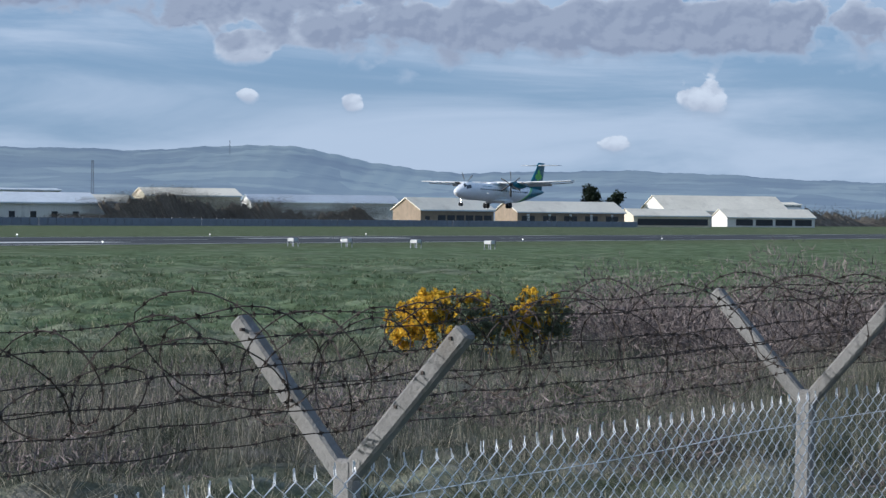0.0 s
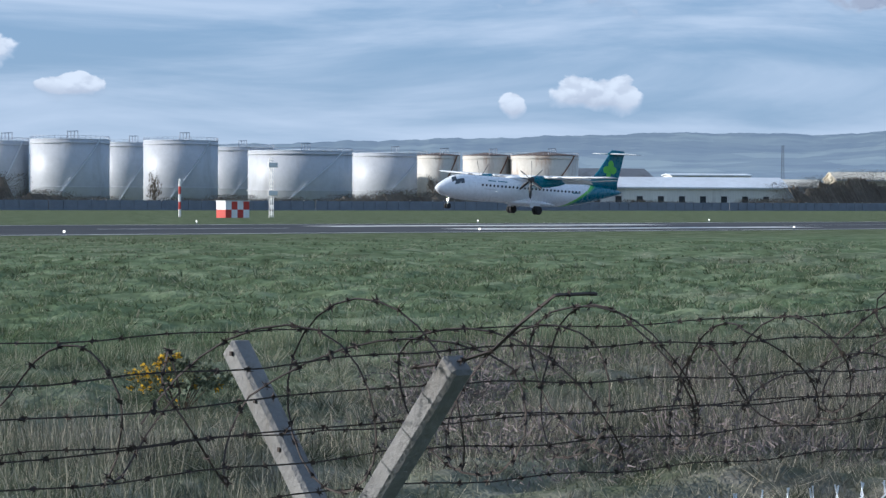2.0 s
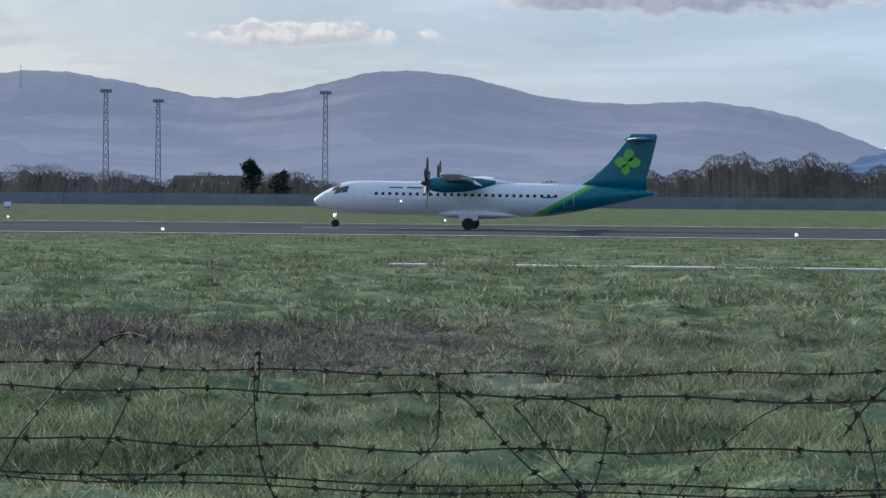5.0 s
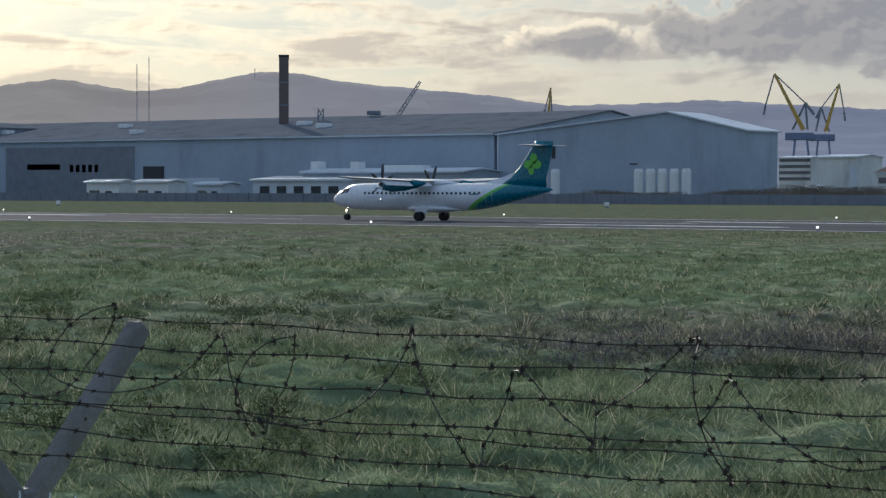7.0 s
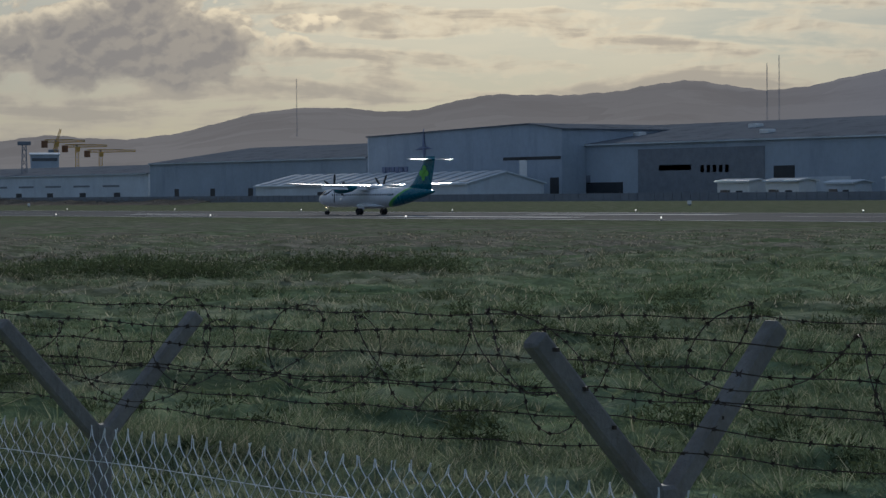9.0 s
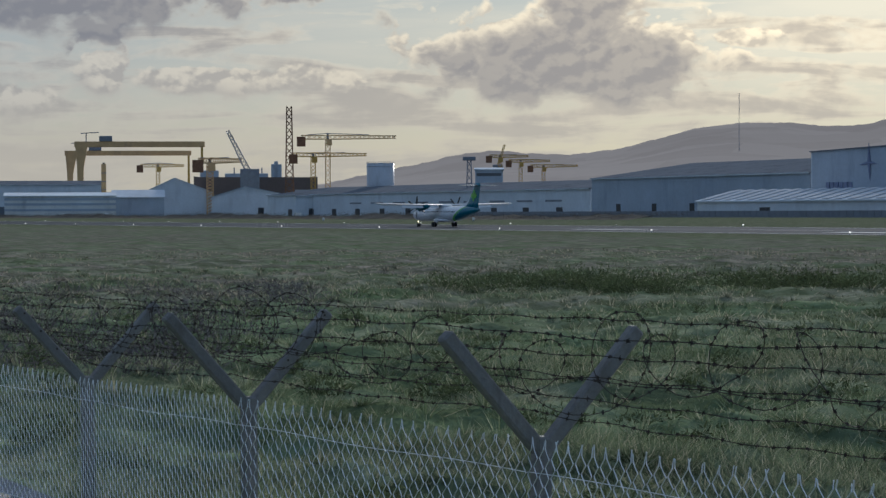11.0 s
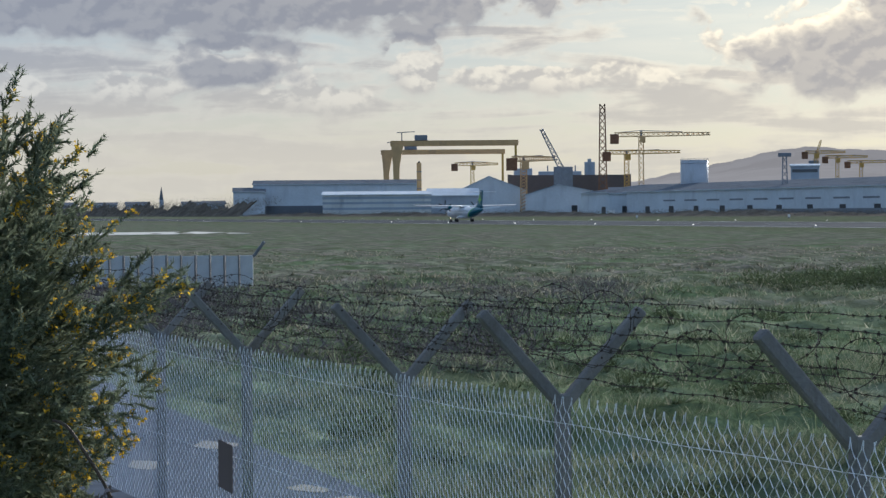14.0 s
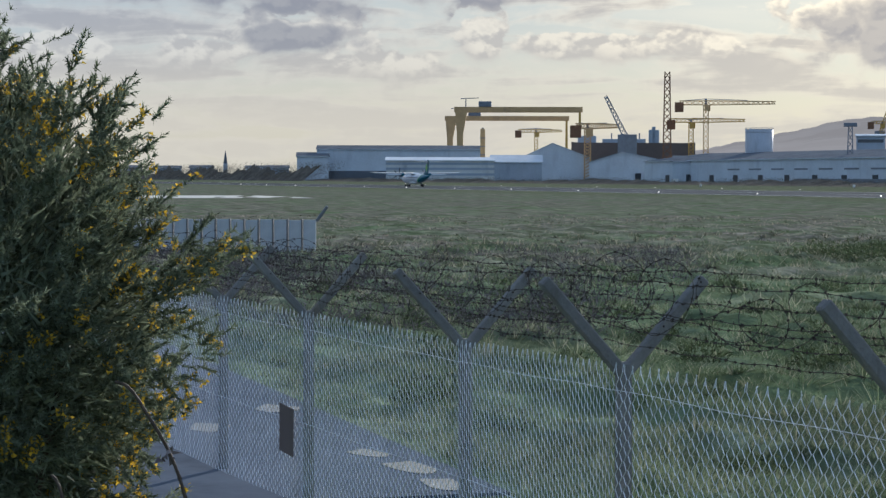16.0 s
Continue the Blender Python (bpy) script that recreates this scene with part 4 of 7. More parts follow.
east_shed("office_block", "white flat-roofed office building", -46.2, -48.4, 700.0, depth=20, eave=14.5, ridge=15.0, wall_mat=WHITE_WALL, roof_mat=PALE_GREY, openings=rows_of(8, 0.04, 0.96, 0.6, 11, 12.8, GLASS, "window"))
east_shed("low_shed", "very long low shed with a pale roof", -52.9, -56.9, 640.0, depth=26, eave=10.4, ridge=14.0, wall_mat=WHITE_WALL, roof_mat=GREY_WALL)
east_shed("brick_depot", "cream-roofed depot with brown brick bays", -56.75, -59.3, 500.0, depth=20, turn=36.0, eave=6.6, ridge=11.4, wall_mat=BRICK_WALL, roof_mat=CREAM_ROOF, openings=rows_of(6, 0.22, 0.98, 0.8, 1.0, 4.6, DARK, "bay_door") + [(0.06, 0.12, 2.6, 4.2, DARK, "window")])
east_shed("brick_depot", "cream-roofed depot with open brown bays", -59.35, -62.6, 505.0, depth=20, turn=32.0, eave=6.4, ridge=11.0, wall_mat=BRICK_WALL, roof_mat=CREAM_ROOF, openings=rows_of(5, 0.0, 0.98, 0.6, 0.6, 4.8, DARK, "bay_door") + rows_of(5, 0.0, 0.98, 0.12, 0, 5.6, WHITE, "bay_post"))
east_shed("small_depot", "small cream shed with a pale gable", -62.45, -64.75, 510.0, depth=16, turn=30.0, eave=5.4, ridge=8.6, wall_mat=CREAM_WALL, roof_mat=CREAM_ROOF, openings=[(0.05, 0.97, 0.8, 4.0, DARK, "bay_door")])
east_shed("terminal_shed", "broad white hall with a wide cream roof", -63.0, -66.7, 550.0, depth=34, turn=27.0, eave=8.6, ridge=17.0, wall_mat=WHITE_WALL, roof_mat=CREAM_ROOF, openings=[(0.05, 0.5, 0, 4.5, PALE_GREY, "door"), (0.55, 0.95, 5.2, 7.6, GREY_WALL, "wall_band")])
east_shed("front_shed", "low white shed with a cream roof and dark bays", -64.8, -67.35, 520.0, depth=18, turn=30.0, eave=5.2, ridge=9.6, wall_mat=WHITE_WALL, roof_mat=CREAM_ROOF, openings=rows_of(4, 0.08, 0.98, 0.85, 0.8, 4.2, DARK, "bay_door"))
east_shed("rear_hall", "pale hall behind the gabled one", -65.2, -67.0, 620.0, depth=50, eave=14.5, ridge=16.0, wall_mat=GREY_WALL, roof_mat=CREAM_ROOF)
# harbour side and docks
shed("white_store", "small white store beside the tank", **shed_by(-12.4, -12.95, 600.0), depth=20, eave=9.6, ridge=11.5, wall_mat=WHITE_WALL, roof_mat=WHITE)
shed("port_office", "white dockside building with a red roof sign", **shed_by(-6.6, -7.6, 880.0), depth=20, eave=17.5, ridge=18.5, wall_mat=WHITE_WALL, roof_mat=PALE_GREY)
# the block's dark bands are painted shade between its open floors
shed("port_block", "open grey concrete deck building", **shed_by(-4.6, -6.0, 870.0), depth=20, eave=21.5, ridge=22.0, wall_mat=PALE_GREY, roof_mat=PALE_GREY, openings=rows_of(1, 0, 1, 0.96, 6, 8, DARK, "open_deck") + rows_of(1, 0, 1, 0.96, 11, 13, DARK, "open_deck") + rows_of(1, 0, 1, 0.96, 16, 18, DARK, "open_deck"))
shed("apartment_block", "white dockside block with bands of windows", **shed_by(28.7, 27.9, 980.0), depth=20, eave=20, ridge=20.6, wall_mat=WHITE_WALL, roof_mat=PALE_GREY, openings=[(0.02, 0.98, z, z + 1.5, GLASS, "window_band") for z in (9, 12, 15, 18)])
shed("dock_store", "tall white dockside store beside the cranes", **shed_by(27.7, 26.75, 900.0), depth=24, eave=18.8, ridge=19.6, wall_mat=WHITE_WALL, roof_mat=PALE_GREY, openings=[(0.78, 0.99, 0, 15, PALE_GREY, "side_bay")])
shed("dock_shed", "low white dock shed", **shed_by(26.3, 25.0, 880.0), depth=24, eave=11.5, ridge=14.0, wall_mat=WHITE_WALL, roof_mat=RUST_ROOF, openings=[(0.05, 0.4, 7, 9.5, GLASS, "window")])
shed("twin_shed", "low blue-grey shed with twin shallow roofs", **shed_by(22.2, 20.4, 760.0), depth=30, eave=9.5, ridge=12.4, wall_mat=GREY_WALL, roof_mat=PALE_GREY, gable=0.5)
shed("twin_shed", "low blue-grey shed beside its twin", **shed_by(20.4, 18.6, 760.0), depth=30, eave=9.5, ridge=12.2, wall_mat=GREY_WALL, roof_mat=PALE_GREY, gable=0.5)
shed("field_hut", "low dark hut with a rusty roof by the hedge", **shed_by(13.4, 11.8, 500.0), depth=8, eave=3.6, ridge=6.0, wall_mat=DARK_ROOF, roof_mat=RUST_ROOF)


def far_shed(name, label, az_l, az_r, dist, el0, el1, wall, roof, gable=None, openings=()):
    """A shed standing square to the view from the airfield, far off at the shipyard."""
    mid = (az_l + az_r) / 2
    c = heading(mid, dist)
    w = 2 * dist * math.tan(radians((az_l - az_r) / 2))
    h0, h1 = EYE[2] + dist * math.tan(radians(el0)), EYE[2] + dist * math.tan(radians(el1))
    ob = shed(name, label, 0, w, 0, 60, h0, h1, wall, roof, gable, "building", openings)
    ob.matrix_world = pose(c.x, c.y, 0, 0, 0, mid) @ pose(-w / 2, 0, 0)
    return ob


far_shed("ship_hall", "very large pale blue-white shipyard hall", 76.9, 72.75, 1900, 0.70, 0.80, PALE_GREY, DARK_ROOF, None, [(0, 1, 1, 8, DARK_ROOF, "base_band")])
far_shed("ship_hall", "lower end of the shipyard hall", 77.4, 76.6, 1880, 0.52, 0.62, PALE_GREY, DARK_ROOF)
far_shed("stepped_hall", "white hall with stepped glazed bands", 75.15, 72.4, 1600, 0.42, 0.50, WHITE_WALL, PALE_GREY, None, [(0, 1, z, z + 1.6, GREY_WALL, "glazed_band") for z in (4, 8, 11.5)])
far_shed("north_light_shed", "grey sawtooth-roofed shed at the shipyard", 72.5, 71.2, 1750, 0.38, 0.56, GREY_WALL, PALE_GREY)
far_shed("arched_hall", "pale hall with a rounded roof", 71.7, 70.0, 1850, 0.50, 0.86, PALE_GREY, PALE_GREY, 0.45)
far_shed("gabled_hall", "pale gabled boat hall", 70.0, 67.9, 1650, 0.38, 0.64, PALE_GREY, GREY_WALL, 0.4, [(0.55, 0.62, 0, 6, DARK, "door")])
far_shed("works_block", "grey works building with small doors", 67.9, 66.0, 1500, 0.40, 0.55, PALE_GREY, DARK_ROOF, None, rows_of(4, 0.1, 0.9, 0.25, 0, 5, DARK, "door"))
far_shed("crane_office", "grey office block behind the workshops", 63.35, 62.65, 1500, 1.05, 1.10, GREY_WALL, PALE_GREY, None, [(0.05, 0.95, 26, 28, GLASS, "window_band")])


def ship():
    c = heading(68.9, 1950)
    ob = thing("moored_ship", "dark-hulled ship with a grey superstructure in dock", "ship", pose(c.x, c.y, 0, 0, 0, 68.9))
    w = 1950 * math.tan(radians(3.1)) / 2
    z = lambda el: EYE[2] + 1950 * math.tan(radians(el))
    part("hull", loft(bmesh.new(), [[Vector((x, y, q)) for y, q in ((-9, zz), (9, zz), (7, 0), (-7, 0))] for x, zz in ((-w, z(0.90)), (-w * 0.9, z(0.88)), (w * 0.85, z(0.87)), (w, z(0.88)))]), RUST_ROOF, ob)
    for x0, x1, e in ((0.25, 0.42, 1.20), (0.30, 0.36, 1.28), (-0.5, 0.2, 0.97), (-0.9, -0.6, 1.05)):
        part("superstructure", box(bmesh.new(), w * x0, w * x1, -7, 7, z(0.86), z(e), 0.4), GREY_WALL, ob)
    for x in (-0.35, -0.1, 0.1):
        part("deck_mast", strut(bmesh.new(), (w * x, 0, z(0.9)), (w * x, 0, z(1.12)), 1.2), STEEL, ob)


ship()


def gantry(az_l, az_r, dist, el_low, el_top, label):
    c = heading((az_l + az_r) / 2, dist)
    w = dist * math.tan(radians(az_l - az_r)) / 2
    z = lambda el: EYE[2] + dist * math.tan(radians(el))
    ob = thing("gantry_crane", label, "crane", pose(c.x, c.y, 0, 0, 0, (az_l + az_r) / 2), "shipyard gantries")
    part("girder", box(bmesh.new(), -w, w, -5, 5, z(el_low), z(el_top), 0.6), CRANE_YELLOW, ob, "massive yellow box girder")
    part("main_leg", loft(bmesh.new(), [[Vector((x + d, y, q)) for d, y in ((-a, -6), (a, -6), (a, 6), (-a, 6))] for x, a, q in ((-w + 7.5, 2.8, 0), (-w + 7.5, 4.2, z(el_low) * 0.7), (-w + 9.0, 8.0, z(el_low) + 3))]), CRANE_YELLOW, ob, "broad tapered yellow leg")
    bm = bmesh.new()
    for y in (-12, 12):
        strut(bm, (w - 3.5, y, 0), (w - 3.5, y * 0.25, z(el_low)), 4.0, 3.2)
    part("slender_leg", bm, CRANE_OCHRE, ob, "slender braced leg")
    part("machinery_house", box(bmesh.new(), -w * 0.62, -w * 0.42, -6, 6, z(el_top), z(el_top) + 7, 0.5), STEEL, ob)
    bm = bmesh.new()
    strut(bm, (-w * 0.82, 0, z(el_top)), (-w * 0.82, 0, z(el_top) + 11), 1.6)
    strut(bm, (-w * 0.90, 0, z(el_top) + 10.5), (-w * 0.62, 0, z(el_top) + 11.5), 1.2)
    part("top_crane", bm, STEEL, ob)


gantry(73.42, 70.18, 2900, 1.64, 1.78, "giant yellow shipyard gantry crane, the taller of two")
gantry(73.66, 70.52, 3200, 1.43, 1.55, "giant yellow shipyard gantry crane, the lower of two")


def tower_crane(az, dist, el_top, el_jib, az_back, az_tip, w, mat, luff=None):
    c = heading(az, dist)
    z = lambda el: EYE[2] + dist * math.tan(radians(el))
    ob = thing("tower_crane", "lattice tower crane with a long level jib" if luff is None else "luffing crane with a raised lattice boom", "crane", pose(c.x, c.y, 0, 0, 0, az), "dock cranes")
    X = lambda a: dist * math.tan(radians(az - a))
    if luff is None:
        part("tower", lattice(bmesh.new(), (0, 0, 0), (0, 0, z(el_jib)), w, 16, w * 0.2), mat, ob)
        part("jib", lattice(bmesh.new(), (0, 0, z(el_jib) + w / 2), (X(az_tip), 0, z(el_jib) + w / 2), w * 0.9, 14, w * 0.2, w * 0.5), mat, ob)
        part("counter_jib", lattice(bmesh.new(), (0, 0, z(el_jib) + w / 2), (X(az_back), 0, z(el_jib) + w / 2), w * 0.8, 5, w * 0.2), mat, ob)
        part("counterweight", box(bmesh.new(), X(az_back) - w * 0.9, X(az_back) + w * 0.9, -w, w, z(el_jib) - w * 1.4, z(el_jib) + w * 0.6, 0.1), RUST, ob)
        bm = bmesh.new()
        strut(bm, (0, 0, z(el_jib)), (0, 0, z(el_top)), w * 0.5)
        strut(bm, (0, 0, z(el_top)), (X(az_tip) * 0.6, 0, z(el_jib) + w), w * 0.15)
        strut(bm, (0, 0, z(el_top)), (X(az_back) * 0.8, 0, z(el_jib) + w), w * 0.15)
        part("tie_bars", bm, STEEL, ob)
        part("cab", box(bmesh.new(), -w * 0.3, w * 0.9, -w, w * 0.5, z(el_jib) - w * 1.2, z(el_jib), 0.1), mat, ob)
    else:
        part("boom", lattice(bmesh.new(), (0, 0, z(luff)), (X(az_tip), 0, z(el_top)), w, 12, w * 0.22, w * 0.5), mat, ob)
        part("base", box(bmesh.new(), -w * 1.8, w * 1.8, -w * 1.5, w * 1.5, 0, z(luff) + w, 0.3), STEEL, ob)
    return ob


tower_crane(67.08, 1700, 1.98, 1.82, 67.75, 65.35, 3.6, CRANE_YELLOW)
tower_crane(67.45, 1750, 1.46, 1.38, 67.95, 66.1, 3.6, CRANE_OCHRE)
tower_crane(71.35, 1900, 1.24, 1.13, 71.8, 70.7, 3.0, CRANE_OCHRE)
tower_crane(62.72, 2000, 1.42, 1.34, 63.0, 62.0, 3.0, CRANE_OCHRE)
tower_crane(62.2, 2050, 1.28, 1.22, 62.5, 61.45, 3.0, CRANE_OCHRE)
tower_crane(61.62, 2100, 1.16, 1.09, 61.95, 60.75, 3.0, CRANE_OCHRE)
tower_crane(69.05, 1800, 2.05, 0, 0, 69.6, 4.2, STEEL, 0.95)
tower_crane(62.78, 2100, 1.68, 0, 0, 62.6, 2.6, CRANE_OCHRE, 1.1)
tower_crane(38.5, 1300, 2.80, 0, 0, 37.72, 2.4, STEEL, 1.6)
tower_crane(70.05, 1850, 1.36, 1.22, 70.35, 69.25, 5.0, CRANE_YELLOW)


def level_luffing(az, dist, el_top, el_slew, lean, size, label):
    """Old dockside crane: braced portal tower, slewing house, raised jib with a folded fly jib."""
    c = heading(az, dist)
    z = lambda el: EYE[2] + dist * math.tan(radians(el))
    ob = thing("harbour_crane", label, "crane", pose(c.x, c.y, 0, 0, 0, az), "harbour cranes")
    s, m, t = size, z(el_slew), z(el_top)
    bm = bmesh.new()
    for x in (-1, 1):
        for y in (-1, 1):
            strut(bm, (x * s * 0.55, y * s * 0.55, 0), (x * s * 0.28, y * s * 0.28, m), s * 0.12)
        strut(bm, (x * s * 0.5, -s * 0.45, m * 0.35), (-x * s * 0.4, -s * 0.38, m * 0.7), s * 0.08)
    part("portal", bm, CRANE_BLUE, ob, "blue braced portal")
    part("slewing_house", box(bmesh.new(), -s * 0.75, s * 0.6, -s * 0.4, s * 0.4, m, m + s * 0.35, 0.3), CRANE_BLUE, ob)
    bm = bmesh.new()
    top = Vector((lean * s * 2.3, 0, t))
    for y in (-0.3, 0.3):
        strut(bm, (0.1 * s, y * s, m + s * 0.5), top, s * 0.22, s * 0.12)
    part("jib", bm, CRANE_OCHRE, ob, "ochre raised jib")
    bm = bmesh.new()
    head = Vector((-lean * s * 0.35, 0, m + s * 1.75))
    strut(bm, (-s * 0.4, 0, m + s * 0.5), head, s * 0.12)
    strut(bm, (s * 0.3, 0, m + s * 0.5), head, s * 0.12)
    strut(bm, head, top, s * 0.07)
    strut(bm, head, (-lean * s * 1.1, 0, m + s * 1.2), s * 0.16)
    strut(bm, top, (top.x + lean * s * 0.75, 0, t - s * 1.5), s * 0.08)
    strut(bm, (top.x + lean * s * 0.75, 0, t - s * 1.5), (top.x + lean * s * 0.9, 0, t - s * 1.95), s * 0.12)
    part("rigging", bm, STEEL, ob, "steel masts and stays")


level_luffing(28.15, 1300, 2.98, 1.32, -0.55, 12.0, "blue and ochre harbour crane with its jib raised")
level_luffing(27.6, 1330, 2.72, 1.30, 0.35, 11.0, "blue and ochre harbour crane turned end-on")
level_luffing(34.55, 1400, 2.64, 1.30, 0.12, 11.0, "ochre harbour crane behind the hangar")


def straddle_crane(az, dist, el_top, el_beam, el_foot, w):
    c = heading(az, dist)
    z = lambda el: EYE[2] + dist * math.tan(radians(el))
    ob = thing("portal_crane", "blue and yellow container crane with an A-frame", "crane", pose(c.x, c.y, 0, 0, 0, az), "container cranes")
    bm = bmesh.new()
    for x in (-1, 1):
        for y in (-6, 6):
            strut(bm, (x * w, y, 0), (x * w, y, z(el_beam)), 1.6)
        strut(bm, (x * w, -6, z(el_beam) * 0.55), (x * w, 6, z(el_beam) * 0.55), 1.2)
    part("legs", bm, CRANE_BLUE, ob, "blue portal legs")
    part("beam", box(bmesh.new(), -w * 1.15, w * 1.15, -7, 7, z(el_beam) - 1, z(el_beam) + 2.2, 0.2), CRANE_BLUE, ob)
    part("trolley_house", box(bmesh.new(), -w * 0.5, w * 0.95, -5, 5, z(el_beam) - 5, z(el_beam) - 1, 0.2), CRANE_OCHRE, ob, "ochre trolley house")
    bm = bmesh.new()
    for a, b in (((-w * 0.6, 0, z(el_beam) + 2), (0, 0, z(el_top))), ((w * 0.8, 0, z(el_beam) + 2), (0, 0, z(el_top))), ((w * 0.1, 5, z(el_beam) + 2), (0, 0, z(el_top)))):
        strut(bm, a, b, 0.9)
    part("a_frame", bm, STEEL, ob)


straddle_crane(-11.8, 1150, 1.99, 1.50, 1.1, 7.4)
straddle_crane(-17.55, 1100, 1.93, 1.40, 0.7, 7.6)

# spire and far town
c = heading(79.2, 2600)
spire = thing("church_spire", "thin dark church spire on the skyline", "church", pose(c.x, c.y, 0, 0, 0, 79))
part("tower", box(bmesh.new(), -2.4, 2.4, -2.4, 2.4, 0, 18), GREY_WALL, spire)
part("steeple", strut(bmesh.new(), (0, 0, 18), (0, 0, 33), 4.4, 0.3, 8), DARK_ROOF, spire)
for az, w, h in ((81.6, 26, 15), (80.6, 30, 13), (79.8, 22, 16), (78.4, 30, 15), (77.9, 24, 17)):
    far_shed("town_house", "distant dark row of houses", az + 0.3, az - 0.3, 2550, 0.22, 0.22 + 0.004 * h, GREY_WALL, DARK_ROOF)


# ---- airfield equipment ----
def windsock():
    p = heading(-20.83, 333)
    ob = thing("windsock", "limp orange windsock on a banded pole", "windsock", pose(p.x, p.y, 0))
    for k in range(4):
        part("pole_band", strut(bmesh.new(), (0, 0, k * 1.75), (0, 0, k * 1.75 + 1.75), 0.16, 0.15, 8), (RED, WHITE)[k % 2], ob)
    rings = []
    for t in range(8):
        u = t / 7
        rr = 0.62 - 0.2 * u
        rings.append([Vector((-0.35 - 0.25 * u + math.cos(a) * rr * (0.75 + 0.2 * math.sin(3 * a)), math.sin(a) * rr * 0.7, 7.1 - 3.7 * u)) for a in (2 * math.pi * i / 12 for i in range(12))])
    part("sock", loft(bmesh.new(), rings), ORANGE, ob, "bright orange limp fabric sock", True)
    part("ring", turned_simple(0.65, 0.08, (-0.3, 0), 7.05), STEEL, ob)


windsock()


def marker_board(x, y, w, h, n, name, label):
    ob = thing(name, label, "marker", pose(x, y, 0), "airfield markers")
    for k in range(n):
        part("stripe", box(bmesh.new(), w * k / n, w * (k + 1) / n, 0, 0.12, 0.3, h), (RED, WHITE)[k % 2], ob)
    for f in (0.1, 0.9):
        part("leg", box(bmesh.new(), w * f - 0.05, w * f + 0.05, 0.12, 0.22, 0, h * 0.9), STEEL, ob)


p = heading(21.65, 380)
marker_board(p.x - 1.6, p.y, 3.2, 2.4, 5, "marker_board", "red and white striped marker board on legs")
p = heading(-35.5, 345)
hut = thing("antenna_hut", "small red and white chequered equipment hut", "hut", pose(p.x - 2.2, p.y, 0))
for i in range(4):
    for k in range(2):
        part("panel", box(bmesh.new(), i * 1.1, i * 1.1 + 1.1, 0, 2.4, k * 1.25, k * 1.25 + 1.25), (RED, WHITE)[(i + k) % 2], hut)
part("roof", box(bmesh.new(), -0.1, 4.5, -0.1, 2.5, 2.5, 2.62), WHITE, hut)
p = heading(-34.05, 360)
pole = thing("beacon_pole", "red and white banded pole", "pole", pose(p.x, p.y, 0))
for k in range(5):
    part("band", strut(bmesh.new(), (0, 0, k * 1.2), (0, 0, k * 1.2 + 1.2), 0.34, 0.34, 8), (WHITE, RED)[k % 2], pole)
p = heading(-36.35, 360)
pole = thing("glide_mast", "white lattice antenna mast with small boxes", "mast", pose(p.x, p.y, 0))
part("lattice", lattice(bmesh.new(), (0, 0, 0), (0, 0, 9.4), 0.5, 9, 0.08), WHITE, pole)
for z in (3.4, 7.9):
    part("antenna_box", box(bmesh.new(), -0.9, 0.9, -0.5, -0.2, z, z + 0.8, 0.05), WHITE, pole)


def papi():
    ob = thing("approach_light", "white approach slope light unit on short legs", "light", pose(186.5, 134.0, 0), "approach lights")
    part("housing", box(bmesh.new(), -0.42, 0.42, -0.4, 0.4, 0.5, 0.85, 0.05), PALE_PANEL, ob)
    for x in (-0.4, 0.4):
        for y in (-0.35, 0.35):
            part("leg", strut(bmesh.new(), (x, y, 0), (x, y, 0.52), 0.07), STEEL, ob)
    part("lens", box(bmesh.new(), 0.55, 0.57, -0.35, 0.35, 0.62, 0.85), GLASS, ob)
    for y in (127.4, 119.2, 110.8):
        copy_thing(ob, pose(186.5, y, 0))


papi()


def edge_light():
    ob = thing("runway_light", "small white runway edge light", "light", pose(300, 149, 0), "runway edge lights")
    part("stem", strut(bmesh.new(), (0, 0, 0), (0, 0, 0.28), 0.10, 0.08, 6), STEEL, ob)
    part("dome", turned_simple(0.09, 0.16, (0, 0), 0.26), LAMP_WHITE, ob, "glowing clear dome")
    for k in range(26):
        for y in (148.4, 209.6):
            if k or y > 149:
                copy_thing(ob, pose(300 - 42 * k + (12 if y > 149 else 0), y, 0))


edge_light()
for az, r in ((-20.2, 420), (-15.2, 440), (-14.3, 330), (-9.2, 430), (18.1, 372), (17.85, 372), (17.5, 372), (24.3, 420), (33.0, 430), (63.4, 640), (67.2, 700), (46.8, 460)):
    p = heading(az, r)
    ob = thing("field_sign", "small white airfield sign box", "sign", pose(p.x, p.y, 0), "field signs")
    part("panel", box(bmesh.new(), -0.55, 0.55, -0.12, 0.12, 0.25, 1.0, 0.04), WHITE, ob)
    part("foot", box(bmesh.new(), -0.4, 0.4, -0.06, 0.06, 0, 0.25), STEEL, ob)


def parked_van(az, y, size, mat, label):
    """A small works van: body, cab glass, wheels."""
    ob = thing("works_van", label, "van", pose(along(az, y), y, 0) @ Matrix.Scale(size, 4), "works vans")
    prof = ((0, 0.35), (0, 1.05), (0.55, 1.25), (1.15, 2.05), (4.9, 2.1), (4.95, 0.35))
    part("body", loft(bmesh.new(), [[Vector((x, yy, z)) for x, z in prof] for yy in (-0.95, 0.95)]), mat, ob)
    part("cab_window", box(bmesh.new(), 1.05, 1.9, -0.97, -0.94, 1.2, 1.85), GLASS, ob)
    for x in (0.95, 3.95):
        part("wheel", turned_simple(0.33, 0.2, (0, 0), 0), RUBBER, ob).matrix_local = pose(x, -0.98, 0.33, -90, 0, 0)


